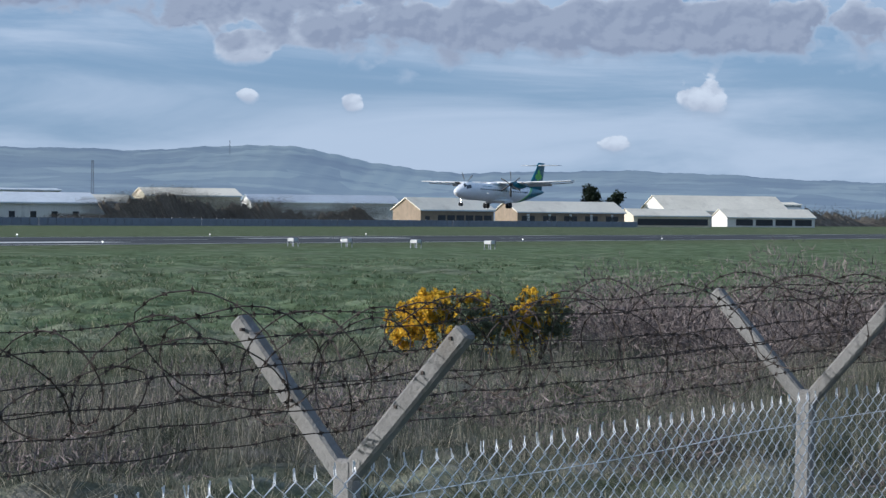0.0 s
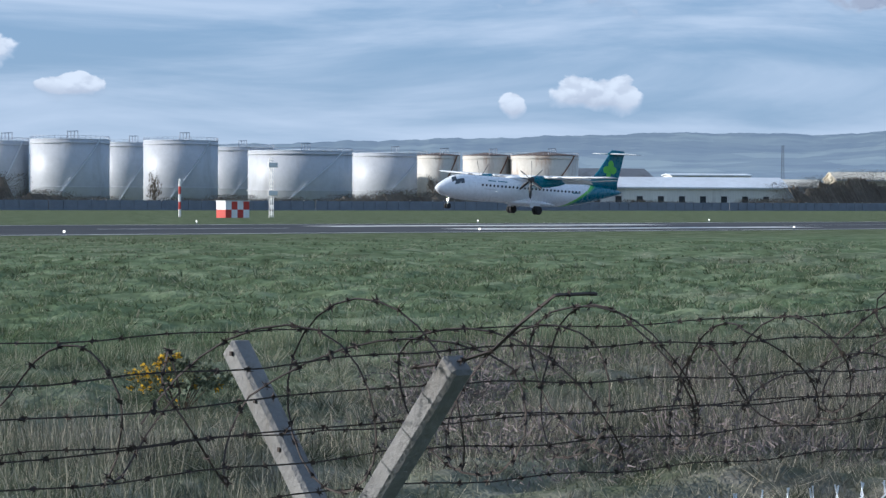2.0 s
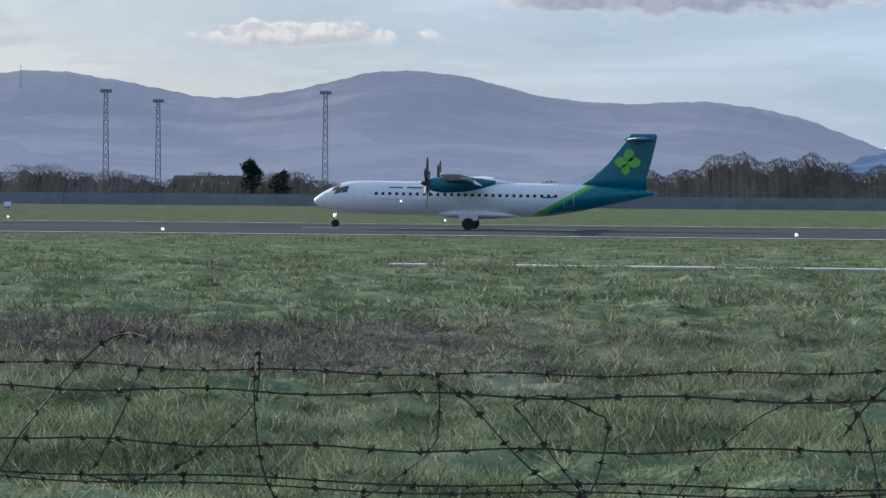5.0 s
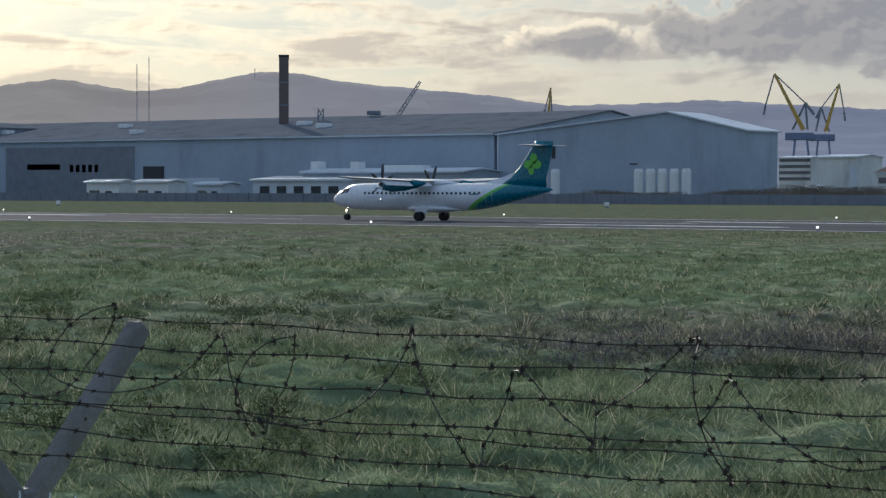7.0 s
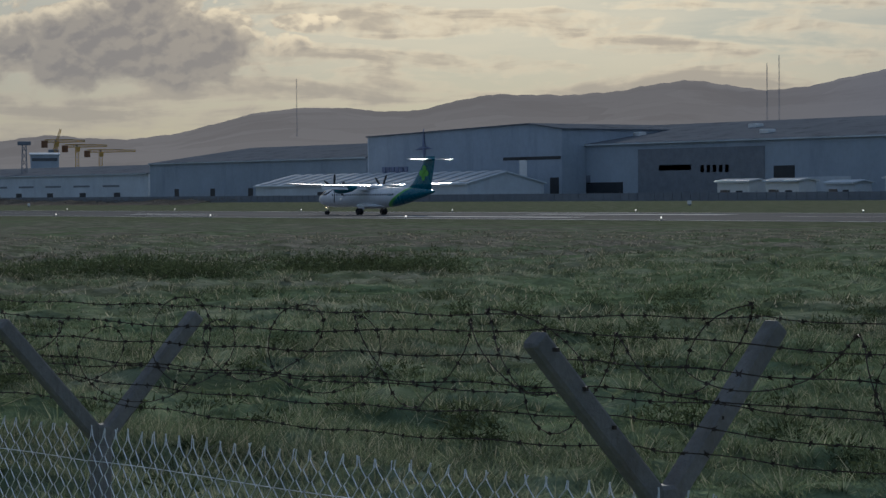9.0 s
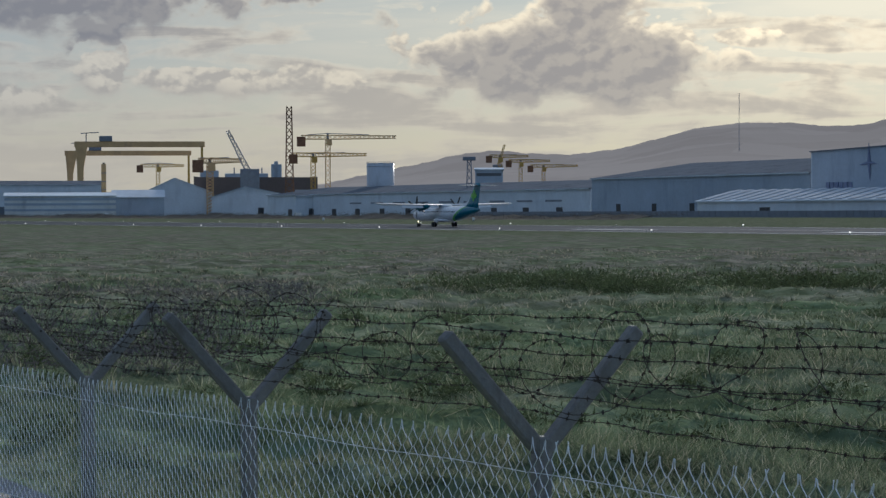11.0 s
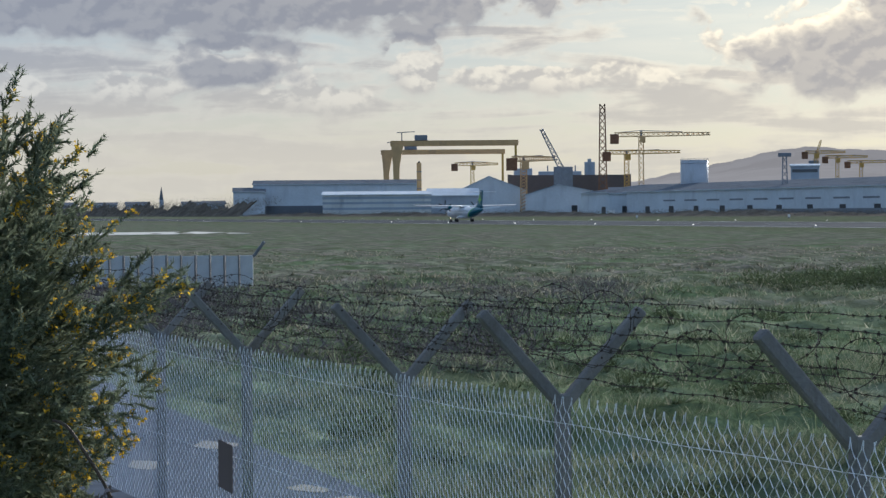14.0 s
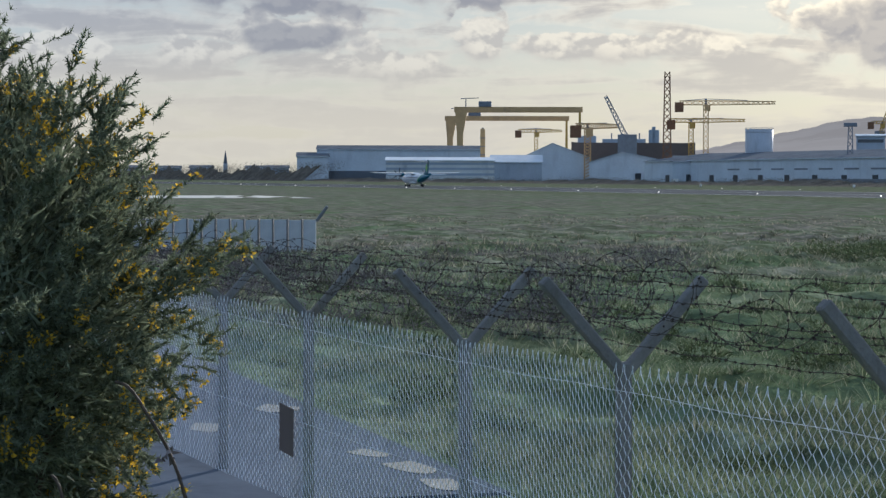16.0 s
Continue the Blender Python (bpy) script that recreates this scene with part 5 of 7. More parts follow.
for az, y, size, mat, label in ((43.55, 527.0, 1.0, WHITE, "white works van beside the hall"), (51.9, 500.0, 0.9, WHITE, "white works van on the apron"), (40.0, 522.0, 0.9, PALE_GREY, "pale grey van before the annex"),
                                (67.9, 440.0, 1.1, WHITE, "white works van by the workshops"), (66.2, 440.0, 1.0, PALE_GREY, "pale grey van by the workshops"), (73.8, 420.0, 1.2, WHITE, "white works van at the shipyard"),
                                (73.25, 420.0, 1.2, PALE_GREY, "pale grey van at the shipyard"), (72.7, 420.0, 1.3, WHITE, "white works van at the shipyard")):
    parked_van(az, y, size, mat, label)


def perimeter():
    """Far boundary fence: posts, rails and close grey mesh."""
    ob = thing("boundary_fence", "long grey mesh boundary fence across the airfield", "fence")
    y = 470.0
    for k in range(24):
        x0 = -1000 + k * 80
        part("fence_panel", box(bmesh.new(), x0, x0 + 79.8, y, y + 0.06, 0.0, 2.45), STEEL, ob)
        bm = bmesh.new()
        for i in range(20):
            strut(bm, (x0 + i * 4, y - 0.1, 0), (x0 + i * 4, y - 0.1, 2.75), 0.12)
        tagged(part("post_row", bm, STEEL, ob), kind="stuff")


perimeter()


def hedge(name, label, az0, az1, y, h, spread, n, seed, mat, size=0.55, trees=0):
    """Bare hedgerow of countless twigs with an uneven top."""
    rng = np.random.default_rng(seed)
    x = rng.uniform(along(az0, y), along(az1, y), n) if along(az0, y) < along(az1, y) else rng.uniform(along(az1, y), along(az0, y), n)
    top = h * (0.62 + 0.2 * np.sin(x * 0.031 + seed) + 0.12 * np.sin(x * 0.11 + 2 * seed) + 0.08 * np.sin(x * 0.33) + 0.05 * np.sin(x * 0.9))
    z = top * rng.uniform(0, 1, n) ** 0.6
    yy = y + rng.uniform(0, spread, n)
    p = np.stack([x, yy, z], 1)
    q = rng.normal(size=(n, 3)) * np.array([0.6, 0.3, 0.5]) + np.array([0, 0, 0.8])
    q /= np.linalg.norm(q, axis=1)[:, None]
    s = np.cross(q, np.array([0, 1.0, 0]) + rng.normal(size=(n, 3)) * 0.3)
    s /= np.linalg.norm(s, axis=1)[:, None]
    L = size * rng.uniform(0.9, 2.8, n)[:, None]
    w = size * rng.uniform(0.12, 0.32, n)[:, None]
    tri = np.stack([p - s * w, p + s * w, p + q * L], 1)
    # dense heart of the hedge, a little lower than the twigs
    k = np.arange(x.min(), x.max(), size * 2.5)
    hk = h * 0.86 * (0.62 + 0.2 * np.sin(k * 0.031 + seed) + 0.12 * np.sin(k * 0.11 + 2 * seed) + 0.08 * np.sin(k * 0.33) + 0.05 * np.sin(k * 0.9)) * rng.uniform(0.86, 1.06, len(k))
    yk = y + spread * 0.25 + rng.uniform(-1, 1, len(k)) * size
    a, b = np.stack([k, yk, 0 * k], 1), np.stack([k, yk + spread * 0.3, hk], 1)
    tri = np.concatenate([tri, np.stack([a[:-1], a[1:], b[:-1]], 1), np.stack([a[1:], b[1:], b[:-1]], 1)])
    tagged(mesh_object(name, triangles(name, tri), mat), label, "hedge", kind="stuff")


hedge("hedgerow", "dark bare hedgerow along the boundary", 26, 2, 482, 8.5, 20, 52000, 31, BRUSH, 0.22)
hedge("hedgerow", "tall bare thicket at the harbour boundary", 2, -30.4, 482, 13.2, 24, 105000, 38, BRUSH, 0.24)
hedge("hedgerow", "dark bare hedgerow before the tanks", -30.4, -44, 482, 6.2, 16, 38000, 32, BRUSH, 0.22)
hedge("hedgerow", "brown bare thicket before the sheds", -50.0, -56.8, 484, 13.6, 22, 76000, 33, BRUSH, 0.24)
hedge("hedgerow", "low dark hedge before the hangar", 36, 26, 482, 5.0, 14, 34000, 34, BRUSH, 0.22)
hedge("hedgerow", "low brown hedge before the white sheds", -44, -50, 484, 5.0, 14, 30000, 39, BRUSH, 0.22)
hedge("far_wood", "distant bare wood", -67.4, -75, 620, 15.5, 60, 16000, 35, BRUSH, 1.0)
hedge("town_trees", "distant dark tree belt by the town", 84, 77.6, 330, 15.0, 40, 45000, 36, BRUSH, 0.7)
hedge("dock_scrub", "dark scrub before the shipyard", 77.5, 60, 330, 3.0, 30, 30000, 37, BRUSH, 0.28)


def bare_tree(az, y, h, seed):
    rng = np.random.default_rng(seed)
    ob = thing("bare_tree", "tall leafless tree beyond the hedge", "tree", pose(along(az, y), y, 0), "bare trees")
    bm = bmesh.new()
    strut(bm, (0, 0, 0), (0.2, 0, h * 0.9), 0.5, 0.1, 6)
    tw = []
    for k in range(26):
        z = h * rng.uniform(0.2, 0.85)
        a = rng.uniform(0, 6.28)
        e = Vector((math.cos(a) * h * 0.16, math.sin(a) * h * 0.16, z + h * rng.uniform(0.10, 0.22)))
        strut(bm, (0.1, 0, z), e, 0.22, 0.06, 4)
        tw.append(twig_fan(e, h * 0.07, rng))
    part("trunk", bm, BRUSH, ob)
    mesh_object("crown", triangles("crown", np.concatenate(tw)), BRUSH, ob)


def twig_fan(c, size, rng, n=34):
    p = np.array(c) + rng.normal(size=(n, 3)) * size * np.array([0.6, 0.6, 0.9])
    q = rng.normal(size=(n, 3)) * 0.5 + np.array([0, 0, 1.0])
    s = rng.normal(size=(n, 3)) * 0.05
    return np.stack([p - s, p + s, p + q * size * 0.7], 1)


for k, (az, h) in enumerate(((-20.1, 17), (-20.5, 15), (-21.0, 17.5), (-21.3, 14), (-18.9, 12), (-15.8, 12), (-16.9, 10), (-33.4, 9), (-40.4, 9), (20.6, 10), (-8.2, 10), (-24.0, 9))):
    bare_tree(az, 505, h, 60 + k)


def conifer(az, y, h, seed, rounded=False):
    rng = np.random.default_rng(seed)
    ob = thing("evergreen_tree", "dark dense evergreen tree", "tree", pose(along(az, y), y, 0), "evergreen trees")
    part("trunk", strut(bmesh.new(), (0, 0, 0), (0, 0, h * 0.6), 0.8, 0.4, 6), BARK, ob)
    tris = [twig_cloud(420, (rng.uniform(-1, 1) * h * 0.13, rng.uniform(-1, 1) * h * 0.1, h * f), (h * 0.20 * (1.25 - 0.5 * f), h * 0.18, h * 0.13), rng, h * 0.07, h * 0.02) for f in (0.45, 0.55, 0.65, 0.75, 0.85)]
    mesh_object("crown", triangles("crown", np.concatenate(tris)), CONIFER, ob)


conifer(-61.75, 600, 22.8, 81)
conifer(-62.35, 600, 19.6, 82)
conifer(11.4, 488, 10.0, 83)
conifer(10.7, 488, 7.5, 84)


def concrete_wall():
    """Low wall of pale concrete panels with posts, across the far end of the road."""
    ob = thing("panel_wall", "pale concrete panel wall with slim posts", "wall", kind="structure")
    a, b = heading(82.6, 88), heading(76.9, 85)
    n = 16
    for k in range(n):
        p, q = a.lerp(b, k / n), a.lerp(b, (k + 1) / n)
        d = math.degrees(math.atan2(q.y - p.y, q.x - p.x))
        w = (q - p).length
        ob2 = part("panel", box(bmesh.new(), 0.05, w - 0.03, -0.04, 0.04, 0.0, 1.24 - 0.01 * (k % 3), 0.01), PALE_PANEL, ob)
        ob2.matrix_local = pose(p.x, p.y, 0, 0, 0, d)
        post = part("post", box(bmesh.new(), -0.03, 0.03, -0.08, 0.06, 0.0, 1.27, 0.01), CONCRETE, ob)
        post.matrix_local = pose(p.x, p.y, 0, 0, 0, d)
    part("stay", strut(bmesh.new(), b + Vector((0, 0, 1.2)), b + Vector((0.45, 0.3, 1.75)), 0.1), STEEL, ob)


concrete_wall()

# ---- the airliner: nose towards +x, ground contact of the main wheels at the origin ----
GEAR = 12.6
HULL = ((0.0, 2.05, 0.03, 0.03), (0.12, 2.06, 0.24, 0.26), (0.4, 2.08, 0.46, 0.50), (0.9, 2.13, 0.72, 0.77), (1.5, 2.20, 0.93, 0.98), (2.1, 2.30, 1.14, 1.16),
        (2.8, 2.35, 1.28, 1.30), (3.8, 2.37, 1.34, 1.40), (5.0, 2.37, 1.35, 1.43), (17.2, 2.37, 1.35, 1.43), (19.0, 2.45, 1.27, 1.36), (21.0, 2.62, 1.08, 1.15),
        (23.0, 2.82, 0.82, 0.88), (25.0, 2.98, 0.52, 0.55), (26.5, 3.07, 0.24, 0.25), (27.1, 3.10, 0.06, 0.06))


def hull_at(s):
    """Centre height, half height and half width of the fuselage s metres behind the nose."""
    for a, b in zip(HULL, HULL[1:]):
        if s <= b[0]:
            t = (s - a[0]) / (b[0] - a[0])
            return [p + (q - p) * t for p, q in zip(a[1:], b[1:])]
    return HULL[-1][1:]


def skin(s, ang, out=0.0):
    """A point of the fuselage's skin; ang in degrees above the waist on the port side."""
    z, h, w = hull_at(s)
    a = radians(ang)
    return Vector((GEAR - s, math.cos(a) * (w + out), z + math.sin(a) * (h + out)))


def patch(bm, s0, s1, a0, a1, out, ns=2, na=2, skew=0.0):
    """A panel lying on the skin."""
    g = [[bm.verts.new(skin(s0 + (s1 - s0) * i / ns + skew * j / na, a0 + (a1 - a0) * j / na, out)) for j in range(na + 1)] for i in range(ns + 1)]
    for i in range(ns):
        for j in range(na):
            bm.faces.new((g[i][j], g[i + 1][j], g[i + 1][j + 1], g[i][j + 1]))
    return bm


def foil(chord, thick, n=9):
    """An aerofoil outline: distance behind the leading edge, height."""
    xs = [0.5 - 0.5 * math.cos(math.pi * i / n) for i in range(n + 1)]
    up = [(x * chord, thick * chord * 5 * (0.2969 * math.sqrt(x) - 0.126 * x - 0.3516 * x * x + 0.2843 * x ** 3 - 0.1015 * x ** 4)) for x in xs]
    return up + [(x, -z * 0.7) for x, z in up[-2:0:-1]]


def wing_part(name, stations, mat, parent, upright=False, label=""):
    """Lofted wing: stations (span, s of the leading edge, height, chord, thickness)."""
    rings = []
    for y, s, z, c, t in stations:
        rings.append([(Vector((GEAR - s - x, h, y)) if upright else Vector((GEAR - s - x, y, z + h))) for x, h in foil(c, t)])
    return part(name, loft(bmesh.new(), rings), mat, parent, label, True)


def turned(profile, axis_to, n=20, m=None):
    """A solid of revolution: (distance along, radius)."""
    bm = bmesh.new()
    rings = []
    for d, r in profile:
        ring = []
        for i in range(n):
            a = 2 * math.pi * i / n
            c, s = math.cos(a) * r, math.sin(a) * r
            ring.append({"x": Vector((d, c, s)), "y": Vector((c, d, s)), "z": Vector((c, s, d))}[axis_to])
        rings.append(ring)
    loft(bm, rings)
    if m is not None:
        bm.transform(m)
    return bm


def wheel(parent, x, y, r, w):
    tyre = part("wheel", turned(((-w / 2, r * 0.55), (-w / 2, r * 0.86), (-w * 0.3, r), (w * 0.3, r), (w / 2, r * 0.86), (w / 2, r * 0.55)), "y", 22,
                                Matrix.Translation((x, y, r))), RUBBER, parent, "black rubber tyre", True)
    part("hub", turned(((-w * 0.42, r * 0.12), (-w * 0.40, r * 0.56), (w * 0.40, r * 0.56), (w * 0.42, r * 0.12)), "y", 16, Matrix.Translation((x, y, r))), METAL, tyre, "pale alloy hub")


def build_airliner():
    plane = thing("airliner", "white twin-propeller airliner with teal tail and lime sweep", "airplane")
    n = 32
    ss = sorted({*(h[0] for h in HULL), 0.05, 0.25, 0.65, 1.2, 1.8, 2.45, 3.3, 8, 11, 14, 18.1, 20, 22, 24, 25.8})
    rings = [[skin(s, 360 * i / n) for i in range(n)] for s in ss]
    hull = part("fuselage", loft(bmesh.new(), rings), LIVERY, plane, "white fuselage sweeping into lime and teal", True)
    # flight deck glazing
    for side in (1, -1):
        for s0, s1, a0, a1, k in ((1.50, 2.05, 40, 74, 0.26), (1.72, 2.32, 19, 46, 0.30), (2.40, 2.86, 19, 46, 0.12)):
            bm = patch(bmesh.new(), s0, s1, a0, a1, 0.012, 3, 3, k)
            if side < 0:
                bm.transform(Matrix.Diagonal((1, -1, 1, 1)))
            part("cockpit_window", bm, GLASS, hull, "dark flight-deck window")
    # cabin windows
    pane = bmesh.new()
    pts = [Vector((0.125 * math.copysign(abs(math.cos(t)) ** 0.6, math.cos(t)), 0, 0.19 * math.copysign(abs(math.sin(t)) ** 0.6, math.sin(t)))) for t in (2 * math.pi * i / 12 for i in range(12))]
    for y in (0, 0.03):
        vs = [pane.verts.new(p + Vector((0, y, 0))) for p in pts]
        pane.faces.new(vs)
    data = bpy.data.meshes.new("cabin_window")
    pane.to_mesh(data)
    pane.free()
    data.materials.append(GLASS)
    for side in (1, -1):
        for k in range(27):
            s = 5.2 + k * 0.545
            z, h, w = hull_at(s)
            ob = mesh_object("cabin_window", data, None, hull)
            zz = 2.66 + 0.012 * max(0, k - 22)
            ob.matrix_local = Matrix.Translation((GEAR - s, side * (w * math.sqrt(max(0.0, 1 - ((zz - z) / h) ** 2)) - 0.012), zz)) @ pose(0, 0, 0, side * -11)
    for s0, s1 in ((3.4, 4.25), (20.0, 20.75)):
        bm = bmesh.new()
        for a, b, c, d in ((s0, s0 + 0.03, -32, 24), (s1, s1 + 0.03, -32, 24), (s0, s1, 24, 25.3), (s0, s1, -33, -32)):
            patch(bm, a, b, c, d, 0.008, 1, 6)
        part("door_outline", bm, GREY_PAINT, hull, "thin grey door outline")
    # lettering on the side kept as plain bars
    for side in (1, -1):
        for s0, s1, a0, a1, mat in ((6.2, 7.3, 36, 42, TEAL_PAINT), (7.6, 8.9, 36, 42, TEAL_PAINT), (18.3, 19.3, 6, 12, TEAL_PAINT), (5.4, 7.0, -4, 0, GREY_PAINT)):
            bm = patch(bmesh.new(), s0, s1, a0, a1, 0.008, 4, 2)
            if side < 0:
                bm.transform(Matrix.Diagonal((1, -1, 1, 1)))
            part("lettering_bar", bm, mat, hull, "plain lettering bar")
    # belly fairing with the main gear pods
    rings = []
    for s, w, h, z in ((9.9, 0.5, 0.10, 1.15), (10.6, 1.25, 0.28, 1.18), (11.6, 1.68, 0.40, 1.22), (13.4, 1.70, 0.40, 1.22), (14.8, 1.40, 0.30, 1.20), (16.6, 0.6, 0.12, 1.15)):
        rings.append([Vector((GEAR - s, math.copysign(abs(math.cos(t)) ** 0.75, math.cos(t)) * w, z + math.sin(t) * h)) for t in (2 * math.pi * i / 20 for i in range(20))])
    part("belly_fairing", loft(bmesh.new(), rings), LIVERY, plane, "rounded white belly fairing", True)
    # wings
    for side, name in ((1, "wing"), (-1, "wing")):
        wing_part(name, [(0.0, 11.0, 3.92, 2.62, 0.17), (side * 4.9, 11.0, 3.94, 2.60, 0.17), (side * 9.0, 11.28, 4.06, 2.15, 0.16), (side * 13.2, 11.6, 4.22, 1.60, 0.14), (side * 13.5, 11.8, 4.24, 1.25, 0.10)],
                  GREY_PAINT, plane, label="slender pale grey wing")
        for y0, y1, s0, s1 in ((1.6, 3.4, 13.4, 13.4), (4.75, 8.9, 13.4, 13.35), (9.0, 12.9, 13.30, 13.1)):
            bm = bmesh.new()
            drop = 0.42 if y1 < 9 else 0.05
            z1 = 3.86 + 0.024 * max(0, y1 - 4.9)
            rings = [[Vector((GEAR - s, side * y, z)), Vector((GEAR - s - 0.55, side * y, z - drop)), Vector((GEAR - s - 0.56, side * y, z - drop - 0.03)), Vector((GEAR - s, side * y, z - 0.14))]
                     for y, s, z in ((y0, s0, 3.86), (y1, s1, z1))]
            part("flap" if y1 < 9 else "aileron", loft(bm, rings), GREY_PAINT, plane)
    rings = []
    for s, w, h in ((9.7, 0.2, 0.04), (10.6, 0.95, 0.30), (12.2, 1.15, 0.42), (14.2, 0.95, 0.34), (15.8, 0.2, 0.05)):
        rings.append([Vector((GEAR - s, math.cos(t) * w, 3.72 + math.sin(t) * h)) for t in (2 * math.pi * i / 16 for i in range(16))])
    part("wing_fairing", loft(bmesh.new(), rings), LIVERY, plane, "", True)
    # engines and propellers
    props = []
    for side in (1, -1):
        rings = []
        for s, w, h, z in ((9.75, 0.30, 0.34, 3.56), (9.95, 0.42, 0.52, 3.50), (10.8, 0.50, 0.64, 3.48), (12.4, 0.50, 0.60, 3.54), (13.8, 0.40, 0.40, 3.62), (14.9, 0.12, 0.14, 3.72)):
            rings.append([Vector((GEAR - s, side * 4.05 + math.cos(t) * w, z + math.sin(t) * h)) for t in (2 * math.pi * i / 20 for i in range(20))])
        nac = part("engine_nacelle", loft(bmesh.new(), rings), TEAL_PAINT, plane, "teal engine nacelle", True)
        part("air_intake", turned(((0, 0.20), (0.06, 0.21), (0.065, 0.02)), "x", 14, Matrix.Translation((GEAR - 9.83, side * 4.05, 3.16)) @ Matrix.Diagonal((1, 1.3, 0.7, 1))), DARK, nac)
        prop = part("propeller", turned(((0.62, 0.02), (0.5, 0.14), (0.25, 0.26), (0.0, 0.32), (-0.08, 0.32)), "x", 20), PROP_GREY, plane, "dark six-bladed propeller", True)
        prop.location = (GEAR - 9.68, side * 4.05, 3.60)
        for k in range(6):
            rings = []
            for r, c, tw in ((0.22, 0.16, 62), (0.55, 0.24, 50), (1.1, 0.31, 38), (1.6, 0.29, 30), (1.9, 0.20, 27), (1.97, 0.09, 26)):
                a = radians(tw)
                sweep = -0.10 * max(0, r - 1.1)
                rings.append([Vector((dx * math.sin(a) * c / 2 + t * 0.02, dx * math.cos(a) * c / 2 + sweep, r)) for dx, t in ((1, 0), (0.2, 1), (-1, 0), (0.2, -1))])
            bm = loft(bmesh.new(), rings)
            bm.transform(pose(0.12, 0, 0, 60 * k))
            part("propeller_blade", bm, PROP_GREY, prop, "", True)
        props.append(prop)
    # tail
    fin = wing_part("fin", [(3.2, 20.4, 0, 6.0, 0.09), (4.2, 22.15, 0, 4.2, 0.10), (5.4, 23.35, 0, 3.35, 0.11), (7.2, 24.75, 0, 2.35, 0.11), (7.62, 25.0, 0, 2.15, 0.10), (7.74, 25.2, 0, 1.85, 0.07)], TEAL_PAINT, plane, True, "swept teal fin")
    part("dorsal_fillet", loft(bmesh.new(), [[Vector((GEAR - s, y, z)) for y, z in ((0.0, zt), (0.10, zb), (-0.10, zb))] for s, zt, zb in ((17.8, 3.62, 3.55), (19.4, 3.86, 3.4), (21.2, 4.30, 3.3), (23.0, 4.9, 3.3))]), LIVERY, plane)
    # plain leaf-shaped emblem on the fin
    for side in (1, -1):
        for dx, dz, w, h, tilt in ((0.0, 0.52, 0.42, 0.50, 0), (0.52, -0.05, 0.50, 0.42, 0), (-0.52, -0.05, 0.50, 0.42, 0), (0.05, -0.62, 0.34, 0.42, 0)):
            bm = bmesh.new()
            vs = [bm.verts.new((math.cos(t) * w, 0, math.sin(t) * h)) for t in (2 * math.pi * i / 16 for i in range(16))]
            bm.faces.new(vs)
            ring = bmesh.ops.extrude_face_region(bm, geom=bm.faces[:])
            for v in ring["geom"]:
                if isinstance(v, bmesh.types.BMVert):
                    v.co.y -= side * 0.05
            bm.transform(Matrix.Translation((GEAR - 24.9 + dx - 0.18 * dz, side * (0.185 + 0.02), 5.55 + dz)))
            part("emblem_leaf", bm, LIME_PAINT, fin, "plain lime leaf shape")
    for side in (1, -1):
        wing_part("tailplane", [(0.0, 24.75, 7.30, 2.0, 0.11), (side * 3.3, 25.45, 7.32, 1.15, 0.10), (side * 3.65, 25.7, 7.32, 0.8, 0.08)], GREY_PAINT, plane, label="white horizontal tailplane")
    part("tail_bullet", turned(((0.0, 0.03), (-0.3, 0.18), (-1.2, 0.24), (-2.2, 0.12), (-2.5, 0.03)), "x", 14, Matrix.Translation((GEAR - 24.6, 0, 7.32))), TEAL_PAINT, plane, "", True)
    # undercarriage
    part("nose_gear_leg", strut(bmesh.new(), (10.7, 0, 1.25), (10.85, 0, 0.25), 0.14, 0.11, 8), METAL, plane, "white nose gear leg")
    for y in (-0.16, 0.16):
        wheel(plane, 10.85, y, 0.30, 0.20)
    for side in (1, -1):
        bm = bmesh.new()
        strut(bm, (0.35, side * 1.35, 1.15), (0.0, side * 2.0, 0.45), 0.20, 0.15, 8)
        strut(bm, (-0.9, side * 1.35, 1.0), (0.0, side * 1.95, 0.5), 0.09, 0.08, 6)
        part("main_gear_leg", bm, METAL, plane, "alloy main gear leg")
        part("gear_door", box(bmesh.new(), -0.7, 0.75, side * 1.72 - 0.02, side * 1.72 + 0.02, 0.72, 1.15, 0.01), LIVERY, plane)
        for dy in (-0.24, 0.24):
            wheel(plane, 0.0, side * 2.02 + dy, 0.46, 0.30)
    part("nose_lamp", turned(((0, 0.10), (0.05, 0.08)), "x", 12, Matrix.Translation((10.95, 0.0, 0.95))), LAMP_WARM, plane, "glowing landing lamp")
    for side in (1, -1):
        part("side_lamp", turned(((0, 0.085), (0.03, 0.06)), "y", 10, Matrix.Translation((GEAR - 7.2, side * 1.40, 2.15)) @ pose(0, 0, 0, 0, 0, 90 * (side - 1))), LAMP_WHITE, plane, "glowing wing-inspection lamp")
    part("tail_cone_lamp", turned(((0, 0.05), (-0.08, 0.05), (-0.1, 0.01)), "x", 10, Matrix.Translation((GEAR - 27.1, 0, 3.10))), METAL, plane)
    return plane, props


airliner, propellers = build_airliner()

